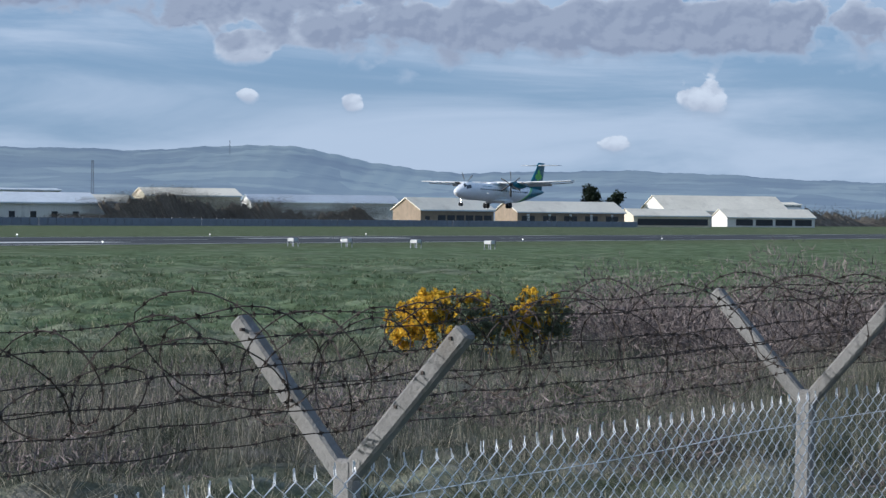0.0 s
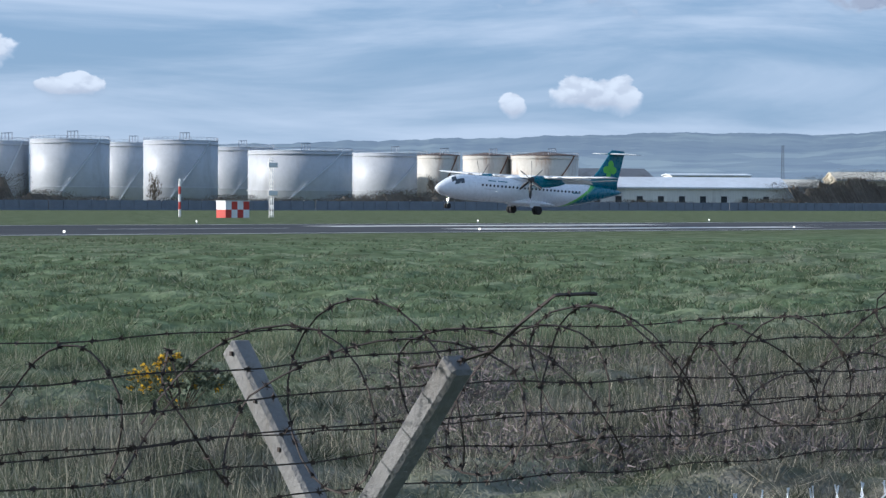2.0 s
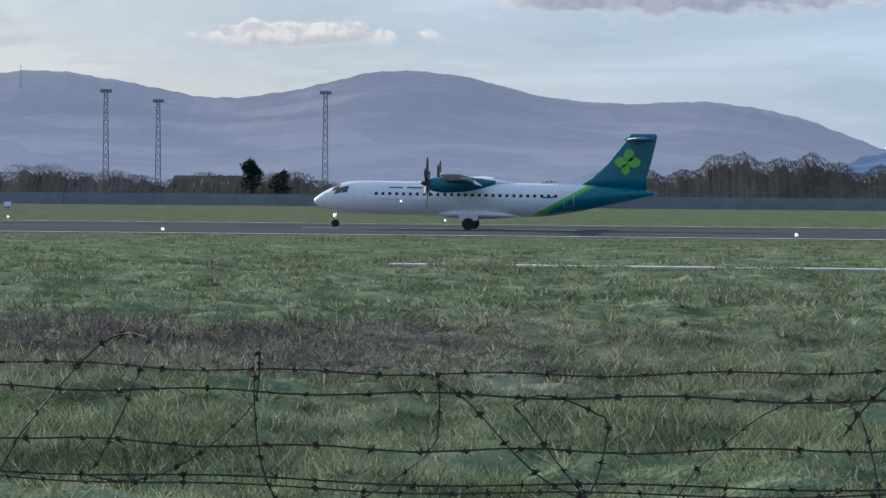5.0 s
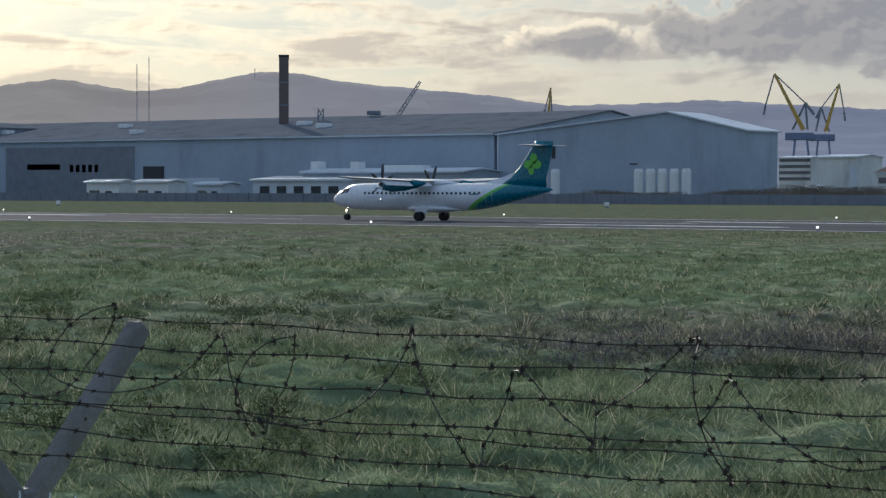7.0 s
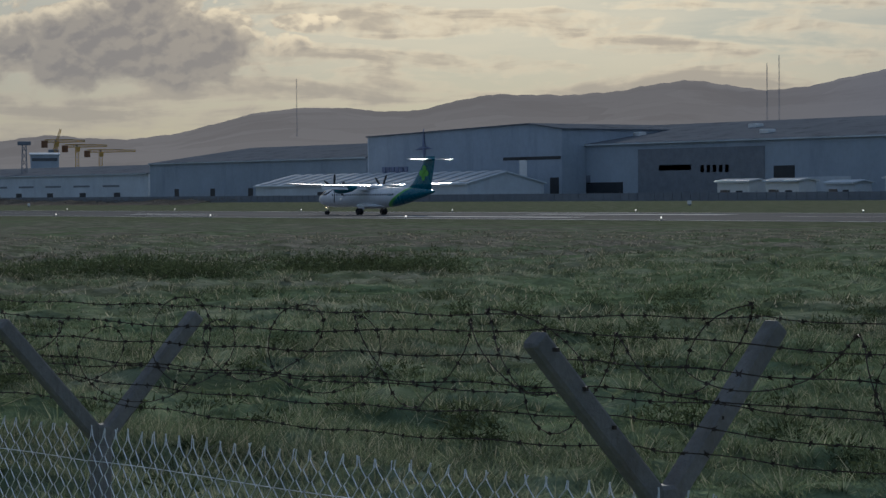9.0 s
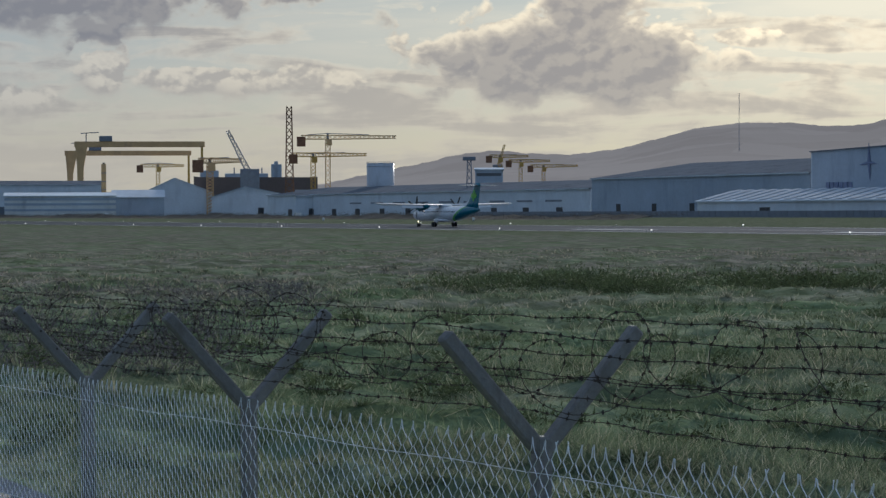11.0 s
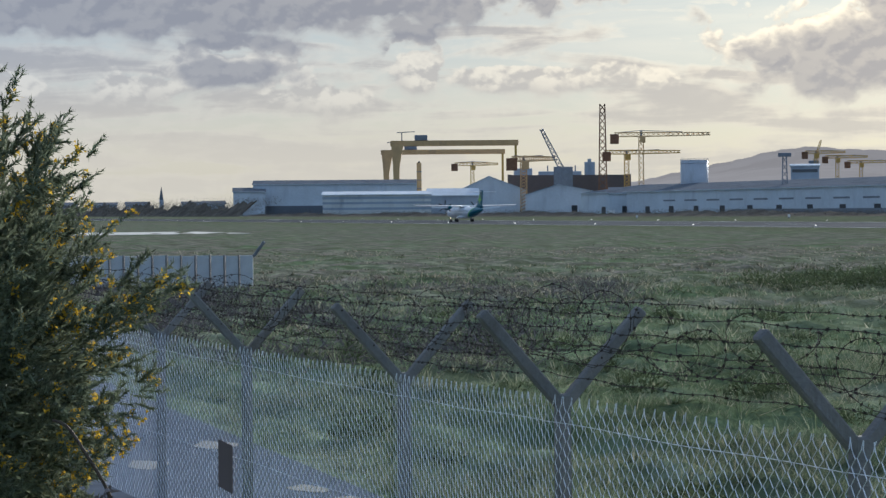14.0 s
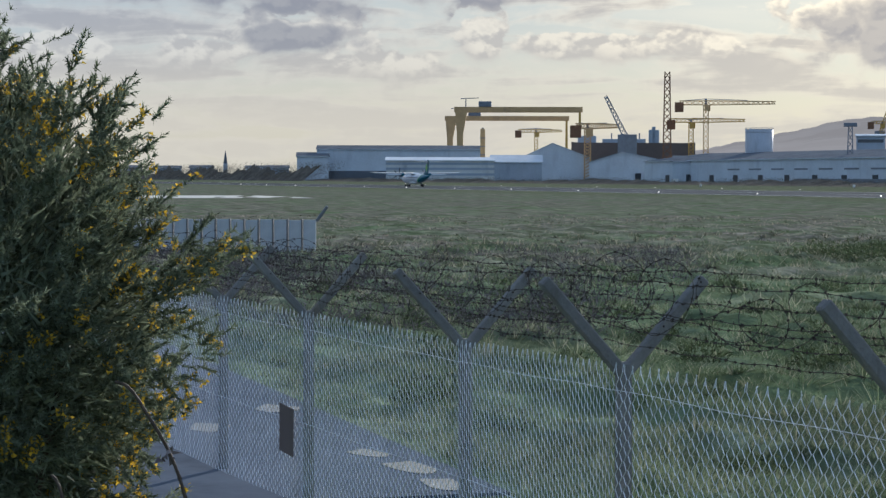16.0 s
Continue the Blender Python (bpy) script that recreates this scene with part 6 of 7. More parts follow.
# ---- security fence with Y-shaped concrete posts ----
POSTS = ((17.6, 3.4, 2.05), (14.6, 3.85, 2.02), (11.18, 4.33, 1.98), (7.13, 4.39, 1.97), (4.03, 4.67, 1.95), (0.73, 4.98, 1.92), (-2.09, 5.23, 1.90), (-5.24, 4.80, 1.91), (-8.91, 4.80, 1.82),
         (-11.95, 4.56, 1.79), (-15.2, 4.61, 1.695), (-19.0, 4.35, 1.68), (-21.5, 4.08, 1.69), (-24.7, 3.85, 1.70), (-28.0, 3.7, 1.70))
ARM_OUT, ARM_UP = 0.47, 0.52
MESH_W, MESH_H = 0.106, 0.084
fence = thing("security_fence", "galvanised chain-link fence on Y-shaped concrete posts with barbed wire", "fence")


def tube(points, r, sides=3):
    """Triangles of a thin round wire through points."""
    p = np.asarray(points, float)
    d = np.gradient(p, axis=0)
    d /= np.linalg.norm(d, axis=1)[:, None] + 1e-9
    ref = np.where(np.abs(d[:, 2:3]) < 0.9, [[0, 0, 1.0]], [[0, 1.0, 0]])
    u = np.cross(d, ref)
    u /= np.linalg.norm(u, axis=1)[:, None] + 1e-9
    v = np.cross(d, u)
    ring = [p + r * (np.cos(2 * np.pi * k / sides) * u + np.sin(2 * np.pi * k / sides) * v) for k in range(sides)]
    out = []
    for k in range(sides):
        a, b = ring[k], ring[(k + 1) % sides]
        out.append(np.stack([a[:-1], b[:-1], b[1:]], 1))
        out.append(np.stack([a[:-1], b[1:], a[1:]], 1))
    return np.concatenate(out)


def barbs(points, every, size, rng):
    """Short crossed spikes along a wire."""
    p = np.asarray(points, float)
    s = np.concatenate([[0], np.cumsum(np.linalg.norm(np.diff(p, axis=0), axis=1))])
    at = np.arange(every * 0.5, s[-1], every) + rng.uniform(-0.02, 0.02, len(np.arange(every * 0.5, s[-1], every)))
    c = np.stack([np.interp(at, s, p[:, i]) for i in range(3)], 1)
    out = []
    for _ in range(3):
        d = rng.normal(size=(len(c), 3))
        d /= np.linalg.norm(d, axis=1)[:, None]
        e = np.cross(d, rng.normal(size=(len(c), 3)))
        e /= np.linalg.norm(e, axis=1)[:, None]
        out.append(np.stack([c - d * size, c + e * 0.007, c + d * size], 1))
        out.append(np.stack([c - e * 0.010, c + d * 0.008, c + e * 0.010], 1))
    return np.concatenate(out)


def build_post(x, y, zc, k):
    rng = random.Random(k)
    bm = box(bmesh.new(), -0.038, 0.038, -0.042, 0.042, -zc - 0.3, 0.02, 0.012)
    bm.transform(pose(x, y, zc, rng.uniform(-0.8, 0.8), rng.uniform(-0.8, 0.8), 0))
    post = part("post", bm, CONCRETE, fence, "weathered concrete post")
    for side in (-1, 1):
        bm = box(bmesh.new(), -0.034, 0.034, -0.034, 0.034, -0.05, math.hypot(ARM_OUT, ARM_UP) + rng.uniform(-0.02, 0.02), 0.010)
        bm.transform(pose(x, y + side * 0.03, zc - 0.02, -side * math.degrees(math.atan2(ARM_OUT, ARM_UP)), 0, rng.uniform(-3, 3)))
        arm = part("arm", bm, CONCRETE, post, "leaning concrete arm")
        for j in range(3):
            t = 0.42 + 0.24 * j
            part("wire_staple", box(bmesh.new(), x - 0.037, x + 0.037, y + side * ARM_OUT * t + side * 0.03 - 0.005, y + side * ARM_OUT * t + side * 0.03 + 0.005, zc + ARM_UP * t - 0.006, zc + ARM_UP * t + 0.006), RUSTY, arm)


def strand(side, t, seed):
    """One barbed strand over all the posts, held at t along the arms, slightly slack."""
    rng = np.random.default_rng(seed)
    pts = []
    for (x0, y0, z0), (x1, y1, z1) in zip(POSTS, POSTS[1:]):
        n = 30
        u = np.arange(n) / n
        sag = rng.uniform(0.004, 0.035)
        kink = 0.005 * np.sin(u * rng.uniform(20, 40) + rng.uniform(0, 6))
        pts.append(np.stack([x0 + (x1 - x0) * u, y0 + (y1 - y0) * u + side * ARM_OUT * t + kink, z0 + (z1 - z0) * u + ARM_UP * t + 0.03 - 4 * sag * u * (1 - u) + kink], 1))
    pts = np.concatenate(pts)
    tris = np.concatenate([tube(pts, 0.0023), barbs(pts, 0.11, 0.016, rng)])
    mesh_object("barbed_strand", triangles("barbed_strand", tris), RUSTY, fence)


def coil(seed, x_from, x_to, r0, wire):
    """A tangled barbed coil lying in the cradle of the arms."""
    rng = np.random.default_rng(seed)
    xs = np.array([p[0] for p in POSTS])[::-1]
    ys = np.array([p[1] for p in POSTS])[::-1]
    zs = np.array([p[2] for p in POSTS])[::-1]
    turns = int((x_to - x_from) / 0.42)
    a = np.linspace(0, 2 * np.pi * turns, turns * 22)
    wob = lambda f, s: s * np.interp(a, np.linspace(0, a[-1], int(turns * f)), rng.normal(size=int(turns * f)))
    x = x_from + (x_to - x_from) * a / a[-1] + wob(3, 0.11) + 0.10 * np.sin(a * 0.5)
    r = np.minimum(r0 + wob(2.0, 0.045), 0.24)
    y = np.interp(x, xs, ys) + 0.16 * np.sin(x * 0.8 + seed) + r * 1.05 * np.cos(a) + wob(2, 0.05)
    z = np.interp(x, xs, zs) + 0.37 + r * np.sin(a) + wob(2, 0.05)
    pts = np.stack([x, y, z], 1)
    tris = np.concatenate([tube(pts, wire), barbs(pts, 0.085, 7.0 * wire, rng)])
    mesh_object("barbed_coil", triangles("barbed_coil", tris), RUSTY, fence)


def build_mesh_panel(a, b, seed):
    """Woven wire between two posts: zigzag wires hooked into each other, with twisted tips on top."""
    (x0, y0, z0), (x1, y1, z1) = a, b
    rng = np.random.default_rng(seed)
    length = math.hypot(x1 - x0, y1 - y0)
    n, rows = int(length / MESH_W) * 2, int(2 * 1.78 / MESH_H)
    step = length / n
    tris = []
    k = np.arange(rows + 1)
    for i in range(n):
        u = (i + 0.5) / n
        top = z0 + (z1 - z0) * u - 0.02
        sway = 0.008 * math.sin(i * 0.11 + seed)
        turn = np.where((k + i) % 2 == 0, 0.5, -0.5)
        xs = (i + 0.5) * step + turn * step + sway * np.minimum(k * 0.2, 1) + rng.normal(size=rows + 1) * 0.0012
        zs = top - k * MESH_H / 2 + 0.006 * math.sin(i * 0.07 + seed)
        tip = np.array([[xs[0] + rng.uniform(-0.012, 0.012), 0.004, top + rng.uniform(0.028, 0.045)]])
        pts = np.concatenate([tip, np.stack([xs, turn * 0.010, zs], 1)])
        tris.append(tube(pts, 0.0035))
    wire = lambda h: tube(np.stack([np.linspace(0, length, 24), np.full(24, 0.008), np.linspace(z0, z1, 24) - h + 0.006 * np.sin(np.linspace(0, 9, 24))], 1), 0.0025)
    tris += [wire(0.14), wire(0.95), wire(1.7)]
    t = np.concatenate(tris)
    d = np.array([(x1 - x0) / length, (y1 - y0) / length])
    out = np.empty_like(t)
    out[..., 0] = x0 + d[0] * t[..., 0] + d[1] * t[..., 1]
    out[..., 1] = y0 + d[1] * t[..., 0] - d[0] * t[..., 1] - 0.075
    out[..., 2] = t[..., 2]
    mesh_object("wire_mesh_panel", triangles("wire_mesh_panel", out), GALV, fence)


for k, p in enumerate(POSTS):
    build_post(*p, k)
for k, (a, b) in enumerate(zip(POSTS, POSTS[1:])):
    build_mesh_panel(a, b, k)
for side, held in ((-1, (0.22, 0.42, 0.60, 0.78, 0.96)), (1, (0.45, 0.96))):
    for j, t in enumerate(held):
        strand(side, t, 10 * j + side + 5)
for j, (x0, x1, r, wire) in enumerate(((-27, 1.5, 0.15, 0.0023), (0.5, 17, 0.17, 0.0030), (3.5, 16.5, 0.20, 0.0030))):
    coil(50 + j, x0, x1, r, wire)
# loose end of wire springing up from an arm
curl = np.array(((4.04, 4.39, 2.42), (4.01, 4.17, 2.45), (4.04, 4.08, 2.48), (4.06, 4.00, 2.55), (4.13, 3.95, 2.62), (4.27, 3.95, 2.62)))
t_new = np.linspace(0, len(curl) - 1, 40)
curl = np.stack([np.interp(t_new, np.arange(len(curl)), curl[:, i]) for i in range(3)], 1)
mesh_object("loose_wire", triangles("loose_wire", np.concatenate([tube(curl, 0.005), barbs(curl, 0.09, 0.02, np.random.default_rng(3))])), RUSTY, fence)
# rusty notice plate wired to the mesh
plate = part("notice_plate", box(bmesh.new(), -0.24, 0.24, -0.004, 0.004, -0.21, 0.21, 0.003), RUST_ROOF, fence, "small dark rust-red plate on the mesh")
plate.matrix_local = pose(-19.3, 4.22, 0.64, 0, 1.5, 2)

# ---- vegetation ----
def tufts(name, az0, az1, r0, r1, count, blades, h0, h1, w, label, seed, mat=None, lean=0.75, keep=None):
    """Grass tufts scattered over a stretch of the field, as one mesh."""
    rng = np.random.default_rng(seed)
    a = np.radians(rng.uniform(az0, az1, count))
    r = np.sqrt(rng.uniform(r0 ** 2, r1 ** 2, count))
    # thinner with distance, where each tuft covers less of the view
    x, y = -np.sin(a) * r, np.cos(a) * r
    patchy = 0.5 + 0.5 * np.sin(x * 0.45 + 2 * np.sin(y * 0.3)) * np.sin(y * 0.5 + 1.5 * np.sin(x * 0.22))
    ok = (rng.uniform(0, 1, count) < 0.35 + 0.65 * patchy) & (y > 6.2) & (y < 146) & ~((x < -18.6) & (y < 6.5))
    if keep is not None:
        ok &= keep(x, y)
    x, y, patchy = x[ok], y[ok], patchy[ok]
    n = len(x)
    z = ground_height(x, y) - 0.02
    X, Y, Z = np.repeat(x, blades), np.repeat(y, blades), np.repeat(z, blades)
    m = n * blades
    X = X + rng.normal(0, 0.07, m)
    Y = Y + rng.normal(0, 0.07, m)
    h = rng.uniform(h0, h1, m) * np.repeat(0.35 + 0.9 * patchy ** 1.5 + rng.uniform(0, 0.45, n) ** 1.5, blades)
    t = rng.uniform(0, 2 * np.pi, m)
    tip = np.stack([X + rng.normal(0, lean, m) * h, Y + rng.normal(0, lean, m) * h, Z + h], 1)
    ww = w * rng.uniform(0.6, 1.5, m)
    dx, dy = np.cos(t) * ww, np.sin(t) * ww * 0.5
    base0, base1 = np.stack([X - dx, Y - dy, Z], 1), np.stack([X + dx, Y + dy, Z], 1)
    data = triangles(name, np.stack([base0, base1, tip], 1))
    tagged(mesh_object(name, data, mat or BLADES), label, "grass", kind="stuff")


tufts("grass", -76, 90, 17, 48, 56000, 9, 0.08, 0.25, 0.011, "rough tussocky grass with pale dry stalks", 1)
tufts("grass", -76, 90, 48, 95, 80000, 4, 0.08, 0.22, 0.030, "rough tussocky green grass across the airfield", 2)
tufts("grass", -76, 90, 95, 165, 60000, 3, 0.05, 0.15, 0.05, "shorter grass beside the runway", 3)
tufts("dry_stalks", -76, -22, 17, 44, 26000, 3, 0.35, 0.80, 0.007, "tall thin straw-coloured stalks", 4, lean=0.22,
      keep=lambda x, y: np.sin(x * 0.21 + 1) + 0.6 * np.sin(y * 0.33 + x * 0.1) > -0.5)


tufts("grass", -76, 90, 15, 30, 42000, 6, 0.08, 0.24, 0.010, "dense short grass just beyond the fence", 15)


def tussocks(count, az0, az1, r0, r1, blades, seed, label):
    """Larger rounded tussocks with blades arching outwards."""
    rng = np.random.default_rng(seed)
    a = np.radians(rng.uniform(az0, az1, count))
    r = np.sqrt(rng.uniform(r0 ** 2, r1 ** 2, count))
    x, y = -np.sin(a) * r, np.cos(a) * r
    ok = (y > 7) & (y < 128) & ~((x < -18.6) & (y < 6.9))
    x, y = x[ok], y[ok]
    n = len(x)
    m = n * blades
    size = np.repeat(rng.uniform(0.5, 1.5, n) ** 1.4, blades)
    t, out = rng.uniform(0, 2 * np.pi, m), rng.uniform(0, 1, m)
    cx, cy = np.cos(t), np.sin(t)
    bx, by = np.repeat(x, blades) + cx * 0.16 * size * out, np.repeat(y, blades) + cy * 0.16 * size * out
    bz = ground_height(bx, by) - 0.02
    h = rng.uniform(0.10, 0.25, m) * size
    w = 0.008 * np.repeat(np.hypot(x, y) / 30, blades)
    tip = np.stack([bx + cx * (0.08 + 0.30 * out) * size, by + cy * (0.08 + 0.30 * out) * size, bz + h * (1.1 - 0.45 * out)], 1)
    s = np.stack([-cy * w, cx * w, 0 * w], 1) + rng.normal(size=(m, 3)) * 0.003
    base = np.stack([bx, by, bz], 1)
    tagged(mesh_object("tussocks", triangles("tussocks", np.stack([base - s, base + s, tip], 1)), BLADES), label, "grass", kind="stuff")


tussocks(4200, -76, 90, 17, 50, 44, 16, "rounded grass tussocks in the rough field")
tussocks(3500, -76, 90, 50, 110, 22, 17, "distant grass tussocks in the rough field")


def scrub(name, label, spots, seed, mat, density, length, w):
    rng = np.random.default_rng(seed)
    out = [twig_cloud(int(density * sx * sz * 10), (x, y, sz * 0.3), (sx, sy, sz), rng, length, w) for x, y, sx, sy, sz in spots]
    tagged(mesh_object(name, triangles(name, np.concatenate(out)), mat), label, "scrub", kind="stuff")


def mounds(az0, az1, r0, r1, n, s0, s1, h0, h1, seed):
    rng = np.random.default_rng(seed)
    out = []
    for _ in range(n):
        p = heading(rng.uniform(az0, az1), rng.uniform(r0, r1))
        if p.x < -18.0 and p.y < 7.4:
            continue
        out.append((p.x, p.y, rng.uniform(s0, s1), rng.uniform(s0, s1) * 0.7, rng.uniform(h0, h1)))
    return out


scrub("bramble_thicket", "leafless purple-brown bramble thicket", mounds(-76, -62, 44, 58, 26, 1.6, 3.2, 0.7, 1.5, 5), 6, SCRUB, 120, 0.20, 0.010)
scrub("bramble_patch", "low dark brown brambles in the grass", mounds(-72, -40, 24, 38, 40, 0.8, 2.0, 0.25, 0.55, 7), 8, SCRUB, 120, 0.18, 0.008)
scrub("dry_bramble_belt", "low belt of dull purple-brown brambles", mounds(4, 36, 33, 48, 40, 1.0, 2.6, 0.2, 0.45, 9), 10, SCRUB, 70, 0.22, 0.008)
scrub("dark_scrub_bank", "low dark green scrub on a bank", mounds(53, 64.5, 78, 88, 40, 1.2, 3.0, 0.30, 0.60, 11), 12, SCRUB_GREEN, 60, 0.16, 0.02)
scrub("bramble_bank", "dark brambles in front of the concrete wall", mounds(67, 82, 40, 84, 110, 1.2, 3.2, 0.18, 0.45, 13), 14, SCRUB, 42, 0.20, 0.012)


scrub("weed_clumps", "scattered low dark green weed clumps", mounds(36, 84, 22, 62, 130, 0.25, 0.8, 0.12, 0.28, 18), 19, SCRUB_GREEN, 260, 0.10, 0.012)


def gorse_bush(name, label, x, y, r, h, shoots, blooms, seed, needle=0.05, z0=0.0, bloom=0.42, mid=0.46, half=0.52):
    """A gorse bush: woody stems, upright spiny shoots and yellow flower clusters."""
    rng = np.random.default_rng(seed)
    bush = thing(name, label, "bush")
    bm = bmesh.new()
    for k in range(12):
        a = rng.uniform(0, 6.28)
        p = Vector((x + 0.1 * math.cos(a), y + 0.1 * math.sin(a), z0))
        q = Vector((x + r * 0.75 * math.cos(a), y + r * 0.75 * math.sin(a), z0 + h * rng.uniform(0.45, 0.85)))
        m = p.lerp(q, 0.5) + Vector((0, 0, h * 0.08))
        strut(bm, p, m, 0.07 * h / 3, 0.045 * h / 3, 6)
        strut(bm, m, q, 0.045 * h / 3, 0.015 * h / 3, 6)
    part("stem", bm, BARK, bush, "woody gorse stems")
    # shoots over a lumpy body
    d = rng.normal(size=(shoots, 3))
    d[:, 2] = np.abs(d[:, 2]) * 1.1 - 0.45
    d /= np.linalg.norm(d, axis=1)[:, None]
    lump = 0.84 + 0.16 * np.sin(d[:, 0] * 6 + seed) * np.sin(d[:, 2] * 7) + 0.12 * np.sin(d[:, 1] * 9 + d[:, 2] * 5) + rng.normal(0, 0.035, shoots)
    rad = lump * rng.uniform(0.35, 1.0, shoots) ** 0.33
    c = np.array([x, y, z0 + h * mid])
    base = c + d * rad[:, None] * np.array([r, r, h * half])
    grow = d * 0.75 + np.array([0, 0, 0.55]) + rng.normal(size=(shoots, 3)) * 0.22
    grow /= np.linalg.norm(grow, axis=1)[:, None]
    L = rng.uniform(0.10, 0.27, shoots) * h / 3
    per = 30
    t = rng.uniform(0, 1, (shoots, per))
    p = base[:, None] + grow[:, None] * (t * L[:, None])[..., None]
    q = grow[:, None] * 0.55 + rng.normal(size=(shoots, per, 3)) * 0.6
    q /= np.linalg.norm(q, axis=2)[..., None]
    s = np.cross(q, rng.normal(size=(shoots, per, 3)))
    s /= np.linalg.norm(s, axis=2)[..., None]
    ln = needle * rng.uniform(0.5, 1.2, (shoots, per, 1)) * (1.1 - 0.6 * t[..., None])
    tri = np.stack([p - s * needle * 0.16, p + s * needle * 0.16, p + q * ln], 2).reshape(-1, 3, 3)
    mesh_object("needles", triangles("needles", tri), GORSE, bush)
    # blossom, thickest on some outer shoots
    w = np.clip(np.sin(base[:, 0] * 5 / r + 2) * np.sin(base[:, 2] * 6 / h + base[:, 1]) + 0.55, 0, 1) * (rad > 0.62) * np.clip((base[:, 1] - y) / r * 0.9 + 0.55, 0, 1)
    pick = rng.choice(shoots, blooms, p=w / w.sum())
    per = 9
    f = rng.uniform(0.35, 1.0, (blooms, per, 1))
    p = base[pick][:, None] + grow[pick][:, None] * L[pick][:, None, None] * f + rng.normal(size=(blooms, per, 3)) * needle * 0.25
    q = rng.normal(size=(blooms, per, 3))
    q /= np.linalg.norm(q, axis=2)[..., None]
    s = np.cross(q, rng.normal(size=(blooms, per, 3)))
    s /= np.linalg.norm(s, axis=2)[..., None]
    k = needle * bloom * rng.uniform(0.6, 1.3, (blooms, per, 1))
    tri = np.concatenate([np.stack([p - s * k, p + s * k, p + q * k * 1.3], 2).reshape(-1, 3, 3), np.stack([p - s * k * 0.8, p + np.cross(s, q) * k, p - q * k], 2).reshape(-1, 3, 3)])
    mesh_object("blossom", triangles("blossom", tri), BLOOM, bush)
    return bush


def needle_tris(p, q, length, width, rng):
    """Thin leaves growing from points p along directions q."""
    q = q / np.linalg.norm(q, axis=-1, keepdims=True)
    side = np.cross(q, rng.normal(size=q.shape))
    side /= np.linalg.norm(side, axis=-1, keepdims=True)
    return np.stack([p - side * width, p + side * width, p + q * length], -2).reshape(-1, 3, 3)


def tall_gorse(name, label, x, y, z, r, half, sprays, seed):
    """A tall gorse: stems, a dense dark heart, and sprays of spiny shoots reaching out, some in flower."""
    rng = np.random.default_rng(seed)
    bush = thing(name, label, "bush")
    for k in range(9):
        a = k * 0.7 + rng.uniform(-0.2, 0.2)
        foot, mid = Vector((x + 0.12 * math.cos(a), y + 0.12 * math.sin(a), 0)), Vector((x + 0.35 * math.cos(a), y + 0.35 * math.sin(a), z * 0.55))
        bm = strut(bmesh.new(), foot, mid, 0.07, 0.05, 6)
        strut(bm, mid, (x + r * 0.6 * math.cos(a), y + r * 0.6 * math.sin(a), z + half * rng.uniform(-0.2, 0.6)), 0.05, 0.015, 6)
        part("stem", bm, BARK, bush, "woody gorse stem")
    size = np.array([r, r, half])
    # the heart
    n = 46000
    d = rng.normal(size=(n, 3))
    d /= np.linalg.norm(d, axis=1)[:, None]
    heart = np.array([x, y, z]) + d * (rng.uniform(0.25, 1.0, n) ** 0.5 * 0.80)[:, None] * size
    tris = [needle_tris(heart, d + rng.normal(size=(n, 3)) * 0.6 + np.array([0, 0, 0.4]), rng.uniform(0.04, 0.09, (n, 1)), 0.007, rng)]
    # sprays, each an axis with side shoots and bristling needles
    d = rng.normal(size=(sprays, 3))
    d /= np.linalg.norm(d, axis=1)[:, None]
    lump = 0.80 + 0.10 * np.sin(d[:, 0] * 7 + d[:, 2] * 5) + 0.10 * np.sin(d[:, 1] * 8 - d[:, 2] * 6 + 1)
    root = np.array([x, y, z]) + d * (lump * rng.uniform(0.82, 1.0, sprays))[:, None] * size
    axis = d * 0.9 + np.array([0, 0, 0.42]) + rng.normal(size=(sprays, 3)) * 0.22
    axis /= np.linalg.norm(axis, axis=1)[:, None]
    reach = rng.uniform(0.12, 0.34, sprays)
    subs, per = 9, 44
    t = rng.uniform(0.1, 1.0, (sprays, subs))
    p = root[:, None] + axis[:, None] * (reach[:, None] * t)[..., None]
    way = axis[:, None] + rng.normal(size=(sprays, subs, 3)) * 0.42
    way /= np.linalg.norm(way, axis=2)[..., None]
    ln = rng.uniform(0.05, 0.13, (sprays, subs, 1))
    u = rng.uniform(0, 1, (sprays, subs, per, 1))
    np_ = p[:, :, None] + way[:, :, None] * ln[:, :, None] * u
    nq = way[:, :, None] * 0.75 + rng.normal(size=(sprays, subs, per, 3)) * 0.5
    tris.append(needle_tris(np_, nq, rng.uniform(0.016, 0.034, (sprays, subs, per, 1)), 0.0032, rng))
    mesh_object("needles", triangles("needles", np.concatenate(tris)), GORSE, bush)
    # blossom clustered at the tips of the sprays on the sunny side
    chance = np.clip((root[:, 1] - y) / r * 0.55 + 0.22 - 0.18 * (root[:, 2] - z) / half, 0.02, 0.65)
    pick = np.nonzero(rng.uniform(0, 1, sprays) < chance)[0]
    tip = (p[pick] + way[pick] * ln[pick] * 0.8).reshape(-1, 3)
    tip = tip[rng.uniform(0, 1, len(tip)) < 0.55]
    c = np.repeat(tip, 9, axis=0) + rng.normal(size=(len(tip) * 9, 3)) * 0.010
    mesh_object("blossom", triangles("blossom", needle_tris(c, rng.normal(size=c.shape), rng.uniform(0.010, 0.020, (len(c), 1)), 0.0075, rng)), BLOOM, bush)


p = heading(86.4, 8.6)
tall_gorse("gorse_bush", "tall dark green gorse with yellow blossom beside the fence", p.x, p.y, 2.25, 0.97, 1.22, 900, 21)
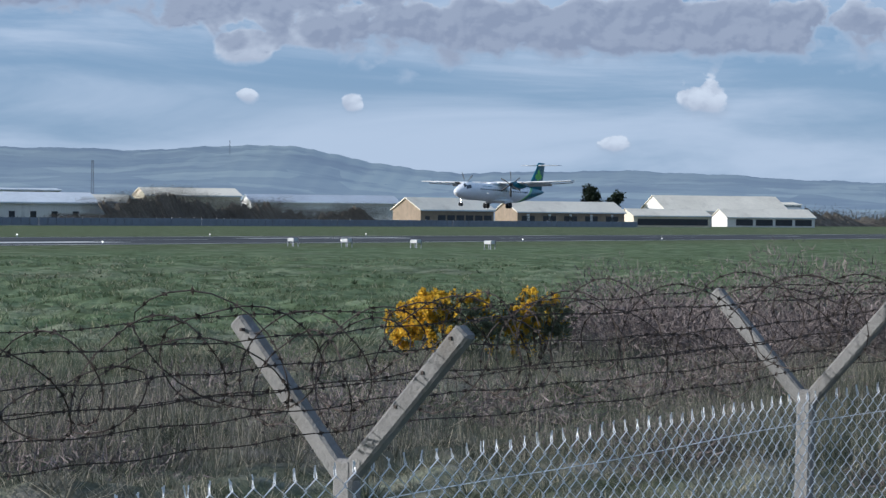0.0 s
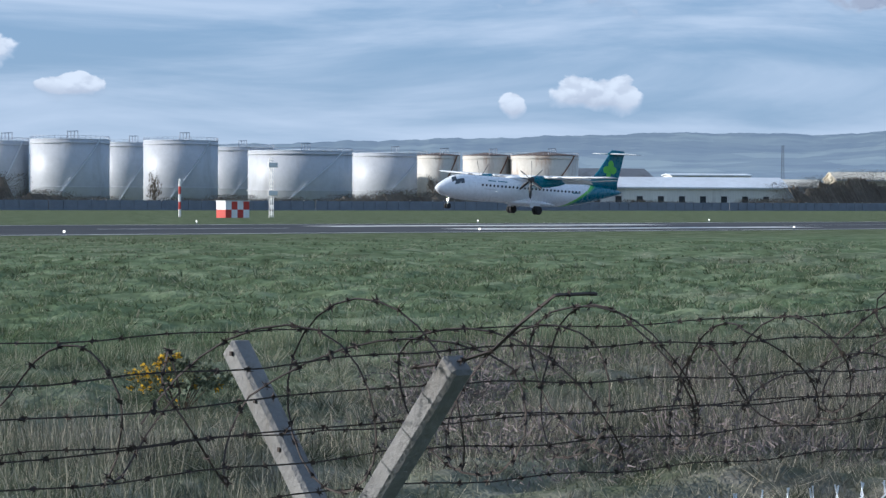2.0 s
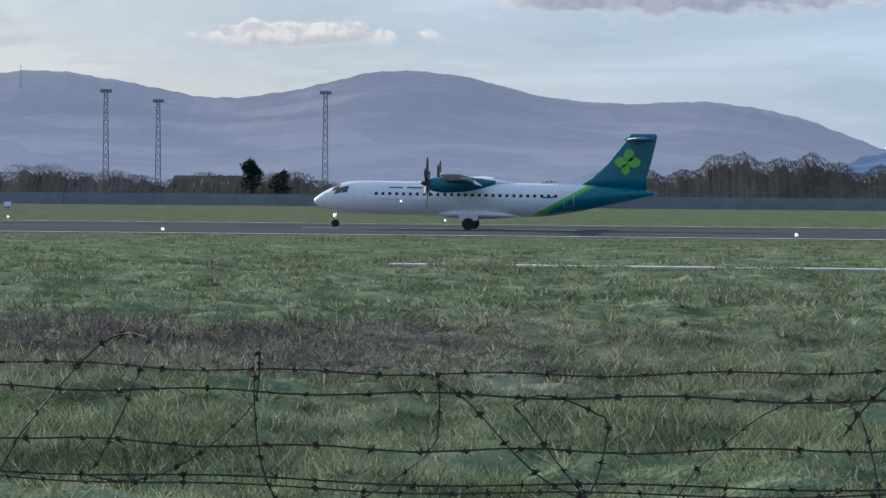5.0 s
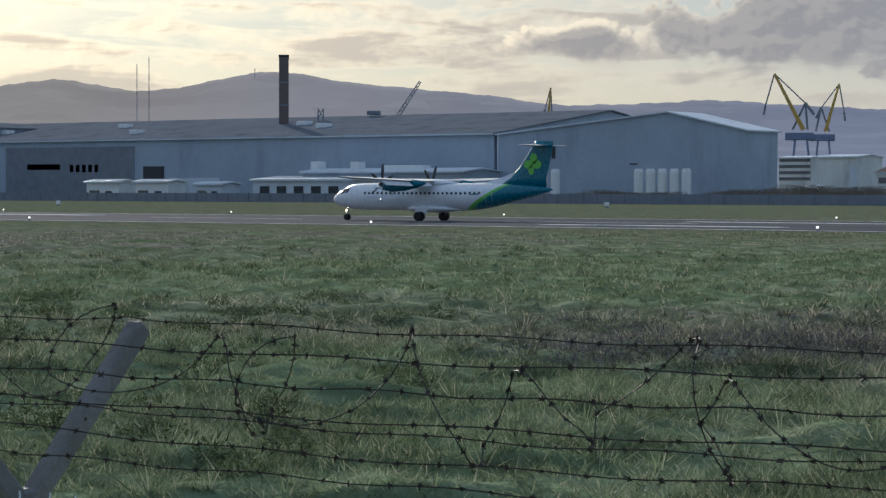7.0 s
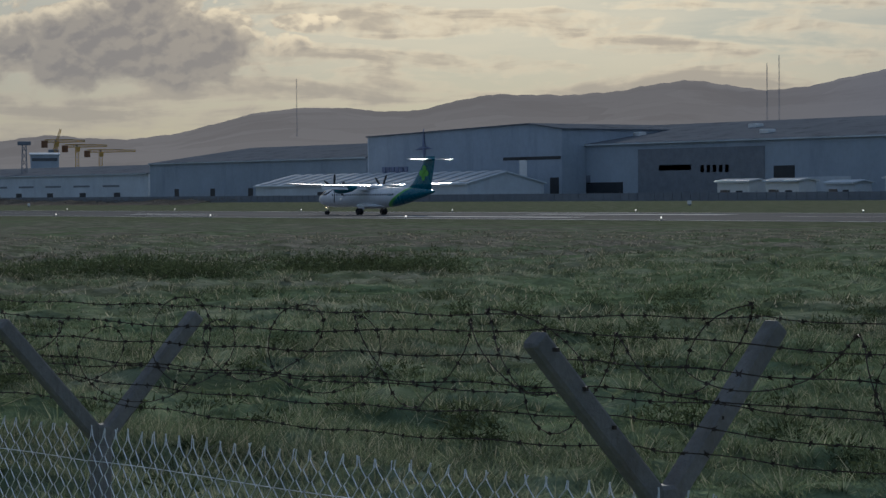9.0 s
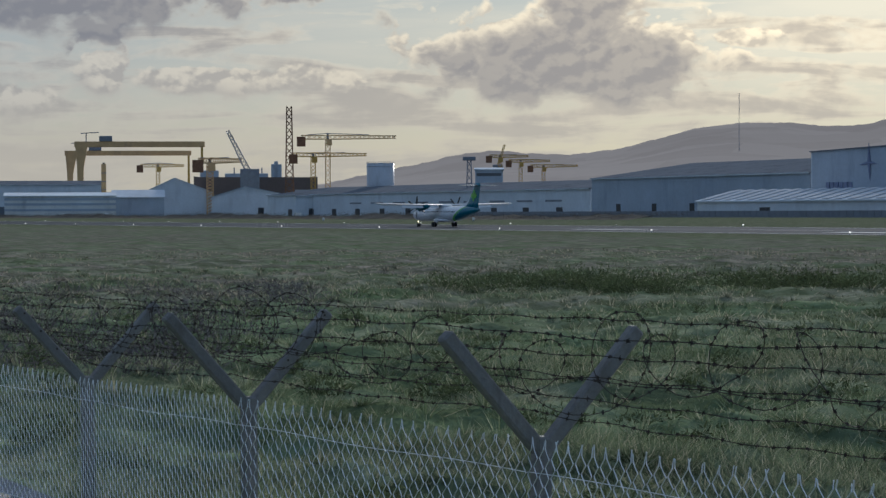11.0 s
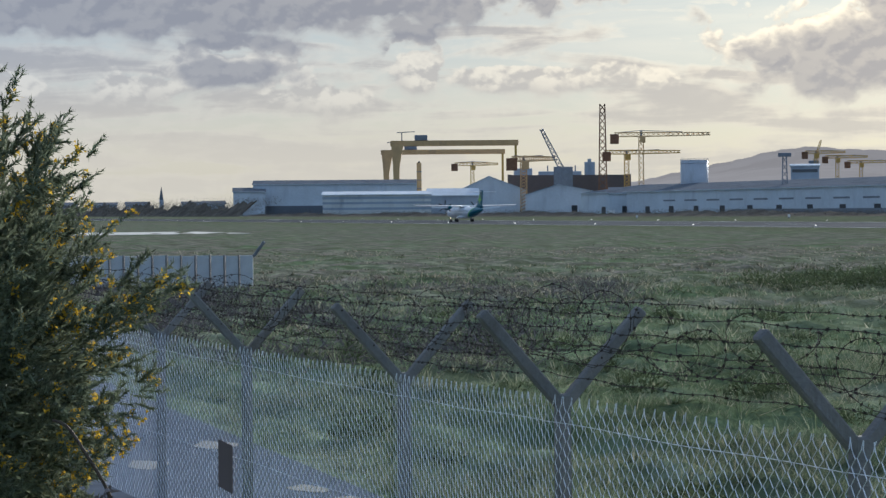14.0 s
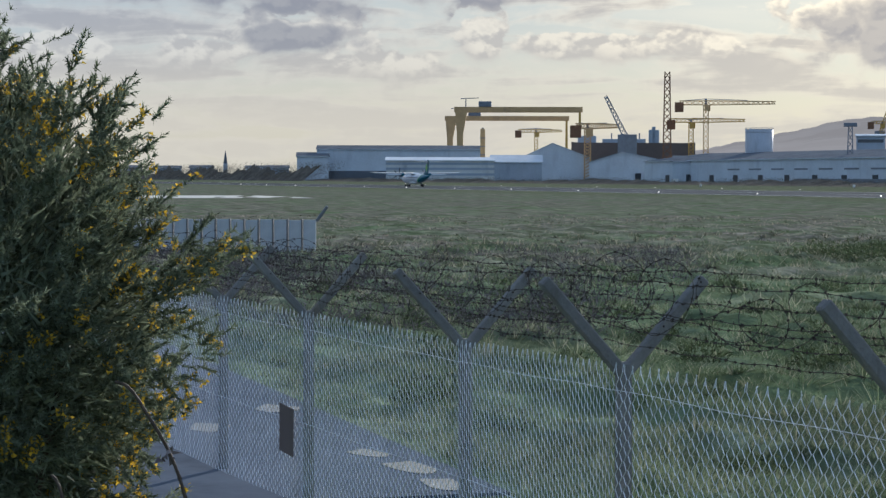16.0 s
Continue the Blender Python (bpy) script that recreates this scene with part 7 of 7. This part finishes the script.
p = heading(-58.7, 45)
gorse_bush("gorse_bush", "low gorse bush covered in yellow blossom", p.x, p.y, 1.35, 1.5, 900, 1300, 22, 0.10)
p = heading(-60.9, 46)
gorse_bush("gorse_bush", "small gorse bush covered in yellow blossom", p.x, p.y, 0.75, 1.45, 500, 700, 23, 0.10)
p = heading(-34.6, 31)
gorse_bush("gorse_bush", "small sparse gorse with a few flowers", p.x, p.y, 0.75, 0.75, 420, 80, 24, 0.06)


def bramble_stem(seed, a, b, c, label):
    """A thin arching bramble cane with withered leaves."""
    rng = np.random.default_rng(seed)
    u = np.linspace(0, 1, 30)[:, None]
    line = (1 - u) ** 2 * np.array(a) + 2 * u * (1 - u) * np.array(b) + u ** 2 * np.array(c)
    line += 0.008 * np.sin(u * 17 + np.array([0, 1, 2]))
    cane = thing("bramble_cane", label, "bramble")
    mesh_object("stem", triangles("stem", np.concatenate([tube(line, 0.006, 5), barbs(line, 0.05, 0.010, rng)])), BARK, cane)
    for k in (9, 15, 22, 27):
        at = tuple(line[k] + np.array([0, 0, -0.02]))
        mesh_object("withered_leaf", triangles("withered_leaf", twig_cloud(10, at, (0.03, 0.03, 0.03), rng, 0.035, 0.012, -0.4)), SCRUB, cane)


def seen(az, r, el):
    return tuple(heading(az, r, EYE[2] + r * math.tan(radians(el))))


bramble_stem(61, seen(82.0, 7.6, -5.2), seen(79.7, 7.4, -5.2), seen(78.4, 7.3, -21.5), "thin dark bramble cane arching out of the gorse")
bramble_stem(62, seen(83.6, 7.4, -7.5), seen(82.4, 7.3, -8.3), seen(81.2, 7.2, -21.8), "short dry bramble cane below the gorse")


# ---- what moves ----
def motions():
    # seconds, distance along the runway, height of the wheels, nose-up pitch, bank
    landing = [(0.0, 301.4, 4.6, 1.5, 0.0), (0.5, 266.5, 3.7, 1.8, 0.0), (1.0, 231.8, 2.9, 2.2, -0.6), (1.5, 197.5, 2.1, 2.6, -1.2), (2.0, 164.6, 1.4, 3.0, -1.9), (2.5, 132.1, 0.78, 3.4, -2.5),
               (3.0, 100.6, 0.36, 3.6, -2.8), (3.5, 69.8, 0.13, 3.5, -2.4), (3.9, 46.0, 0.06, 3.0, -1.0), (4.5, 11.0, 0.02, 1.6, 0.0), (5.2, -30.0, 0.02, 0.3, 0.0), (5.8, -64.9, 0.02, 0.0, 0.0),
               (6.5, -106.6, 0.02, 0.0, 0.0), (7.0, -136.2, 0.02, 0.0, 0.0), (8.0, -195.1, 0.02, 0.0, 0.0), (9.0, -252.6, 0.02, 0.0, 0.0), (10.0, -310.6, 0.02, 0.0, 0.0),
               (10.2, -322.0, 0.02, 0.0, 0.0), (11.3, -384.0, 0.02, 0.0, 0.0), (12.5, -450.8, 0.02, 0.0, 0.0), (13.5, -506.5, 0.02, 0.0, 0.0), (14.5, -560.5, 0.02, 0.0, 0.0), (16.0, -637.5, 0.02, 0.0, 0.0)]
    walk(airliner, [(t, pose(x, 178.0, z, 0, 0, 180) @ pose(0, 0, 0, bank, -pitch, 0)) for t, x, z, pitch, bank in landing])
    for k, prop in enumerate(propellers):
        at = prop.location.copy()
        walk(prop, [(i / FPS, pose(*at, 17 * k + 50 * i)) for i in range(0, 16 * FPS + 1)])


motions()
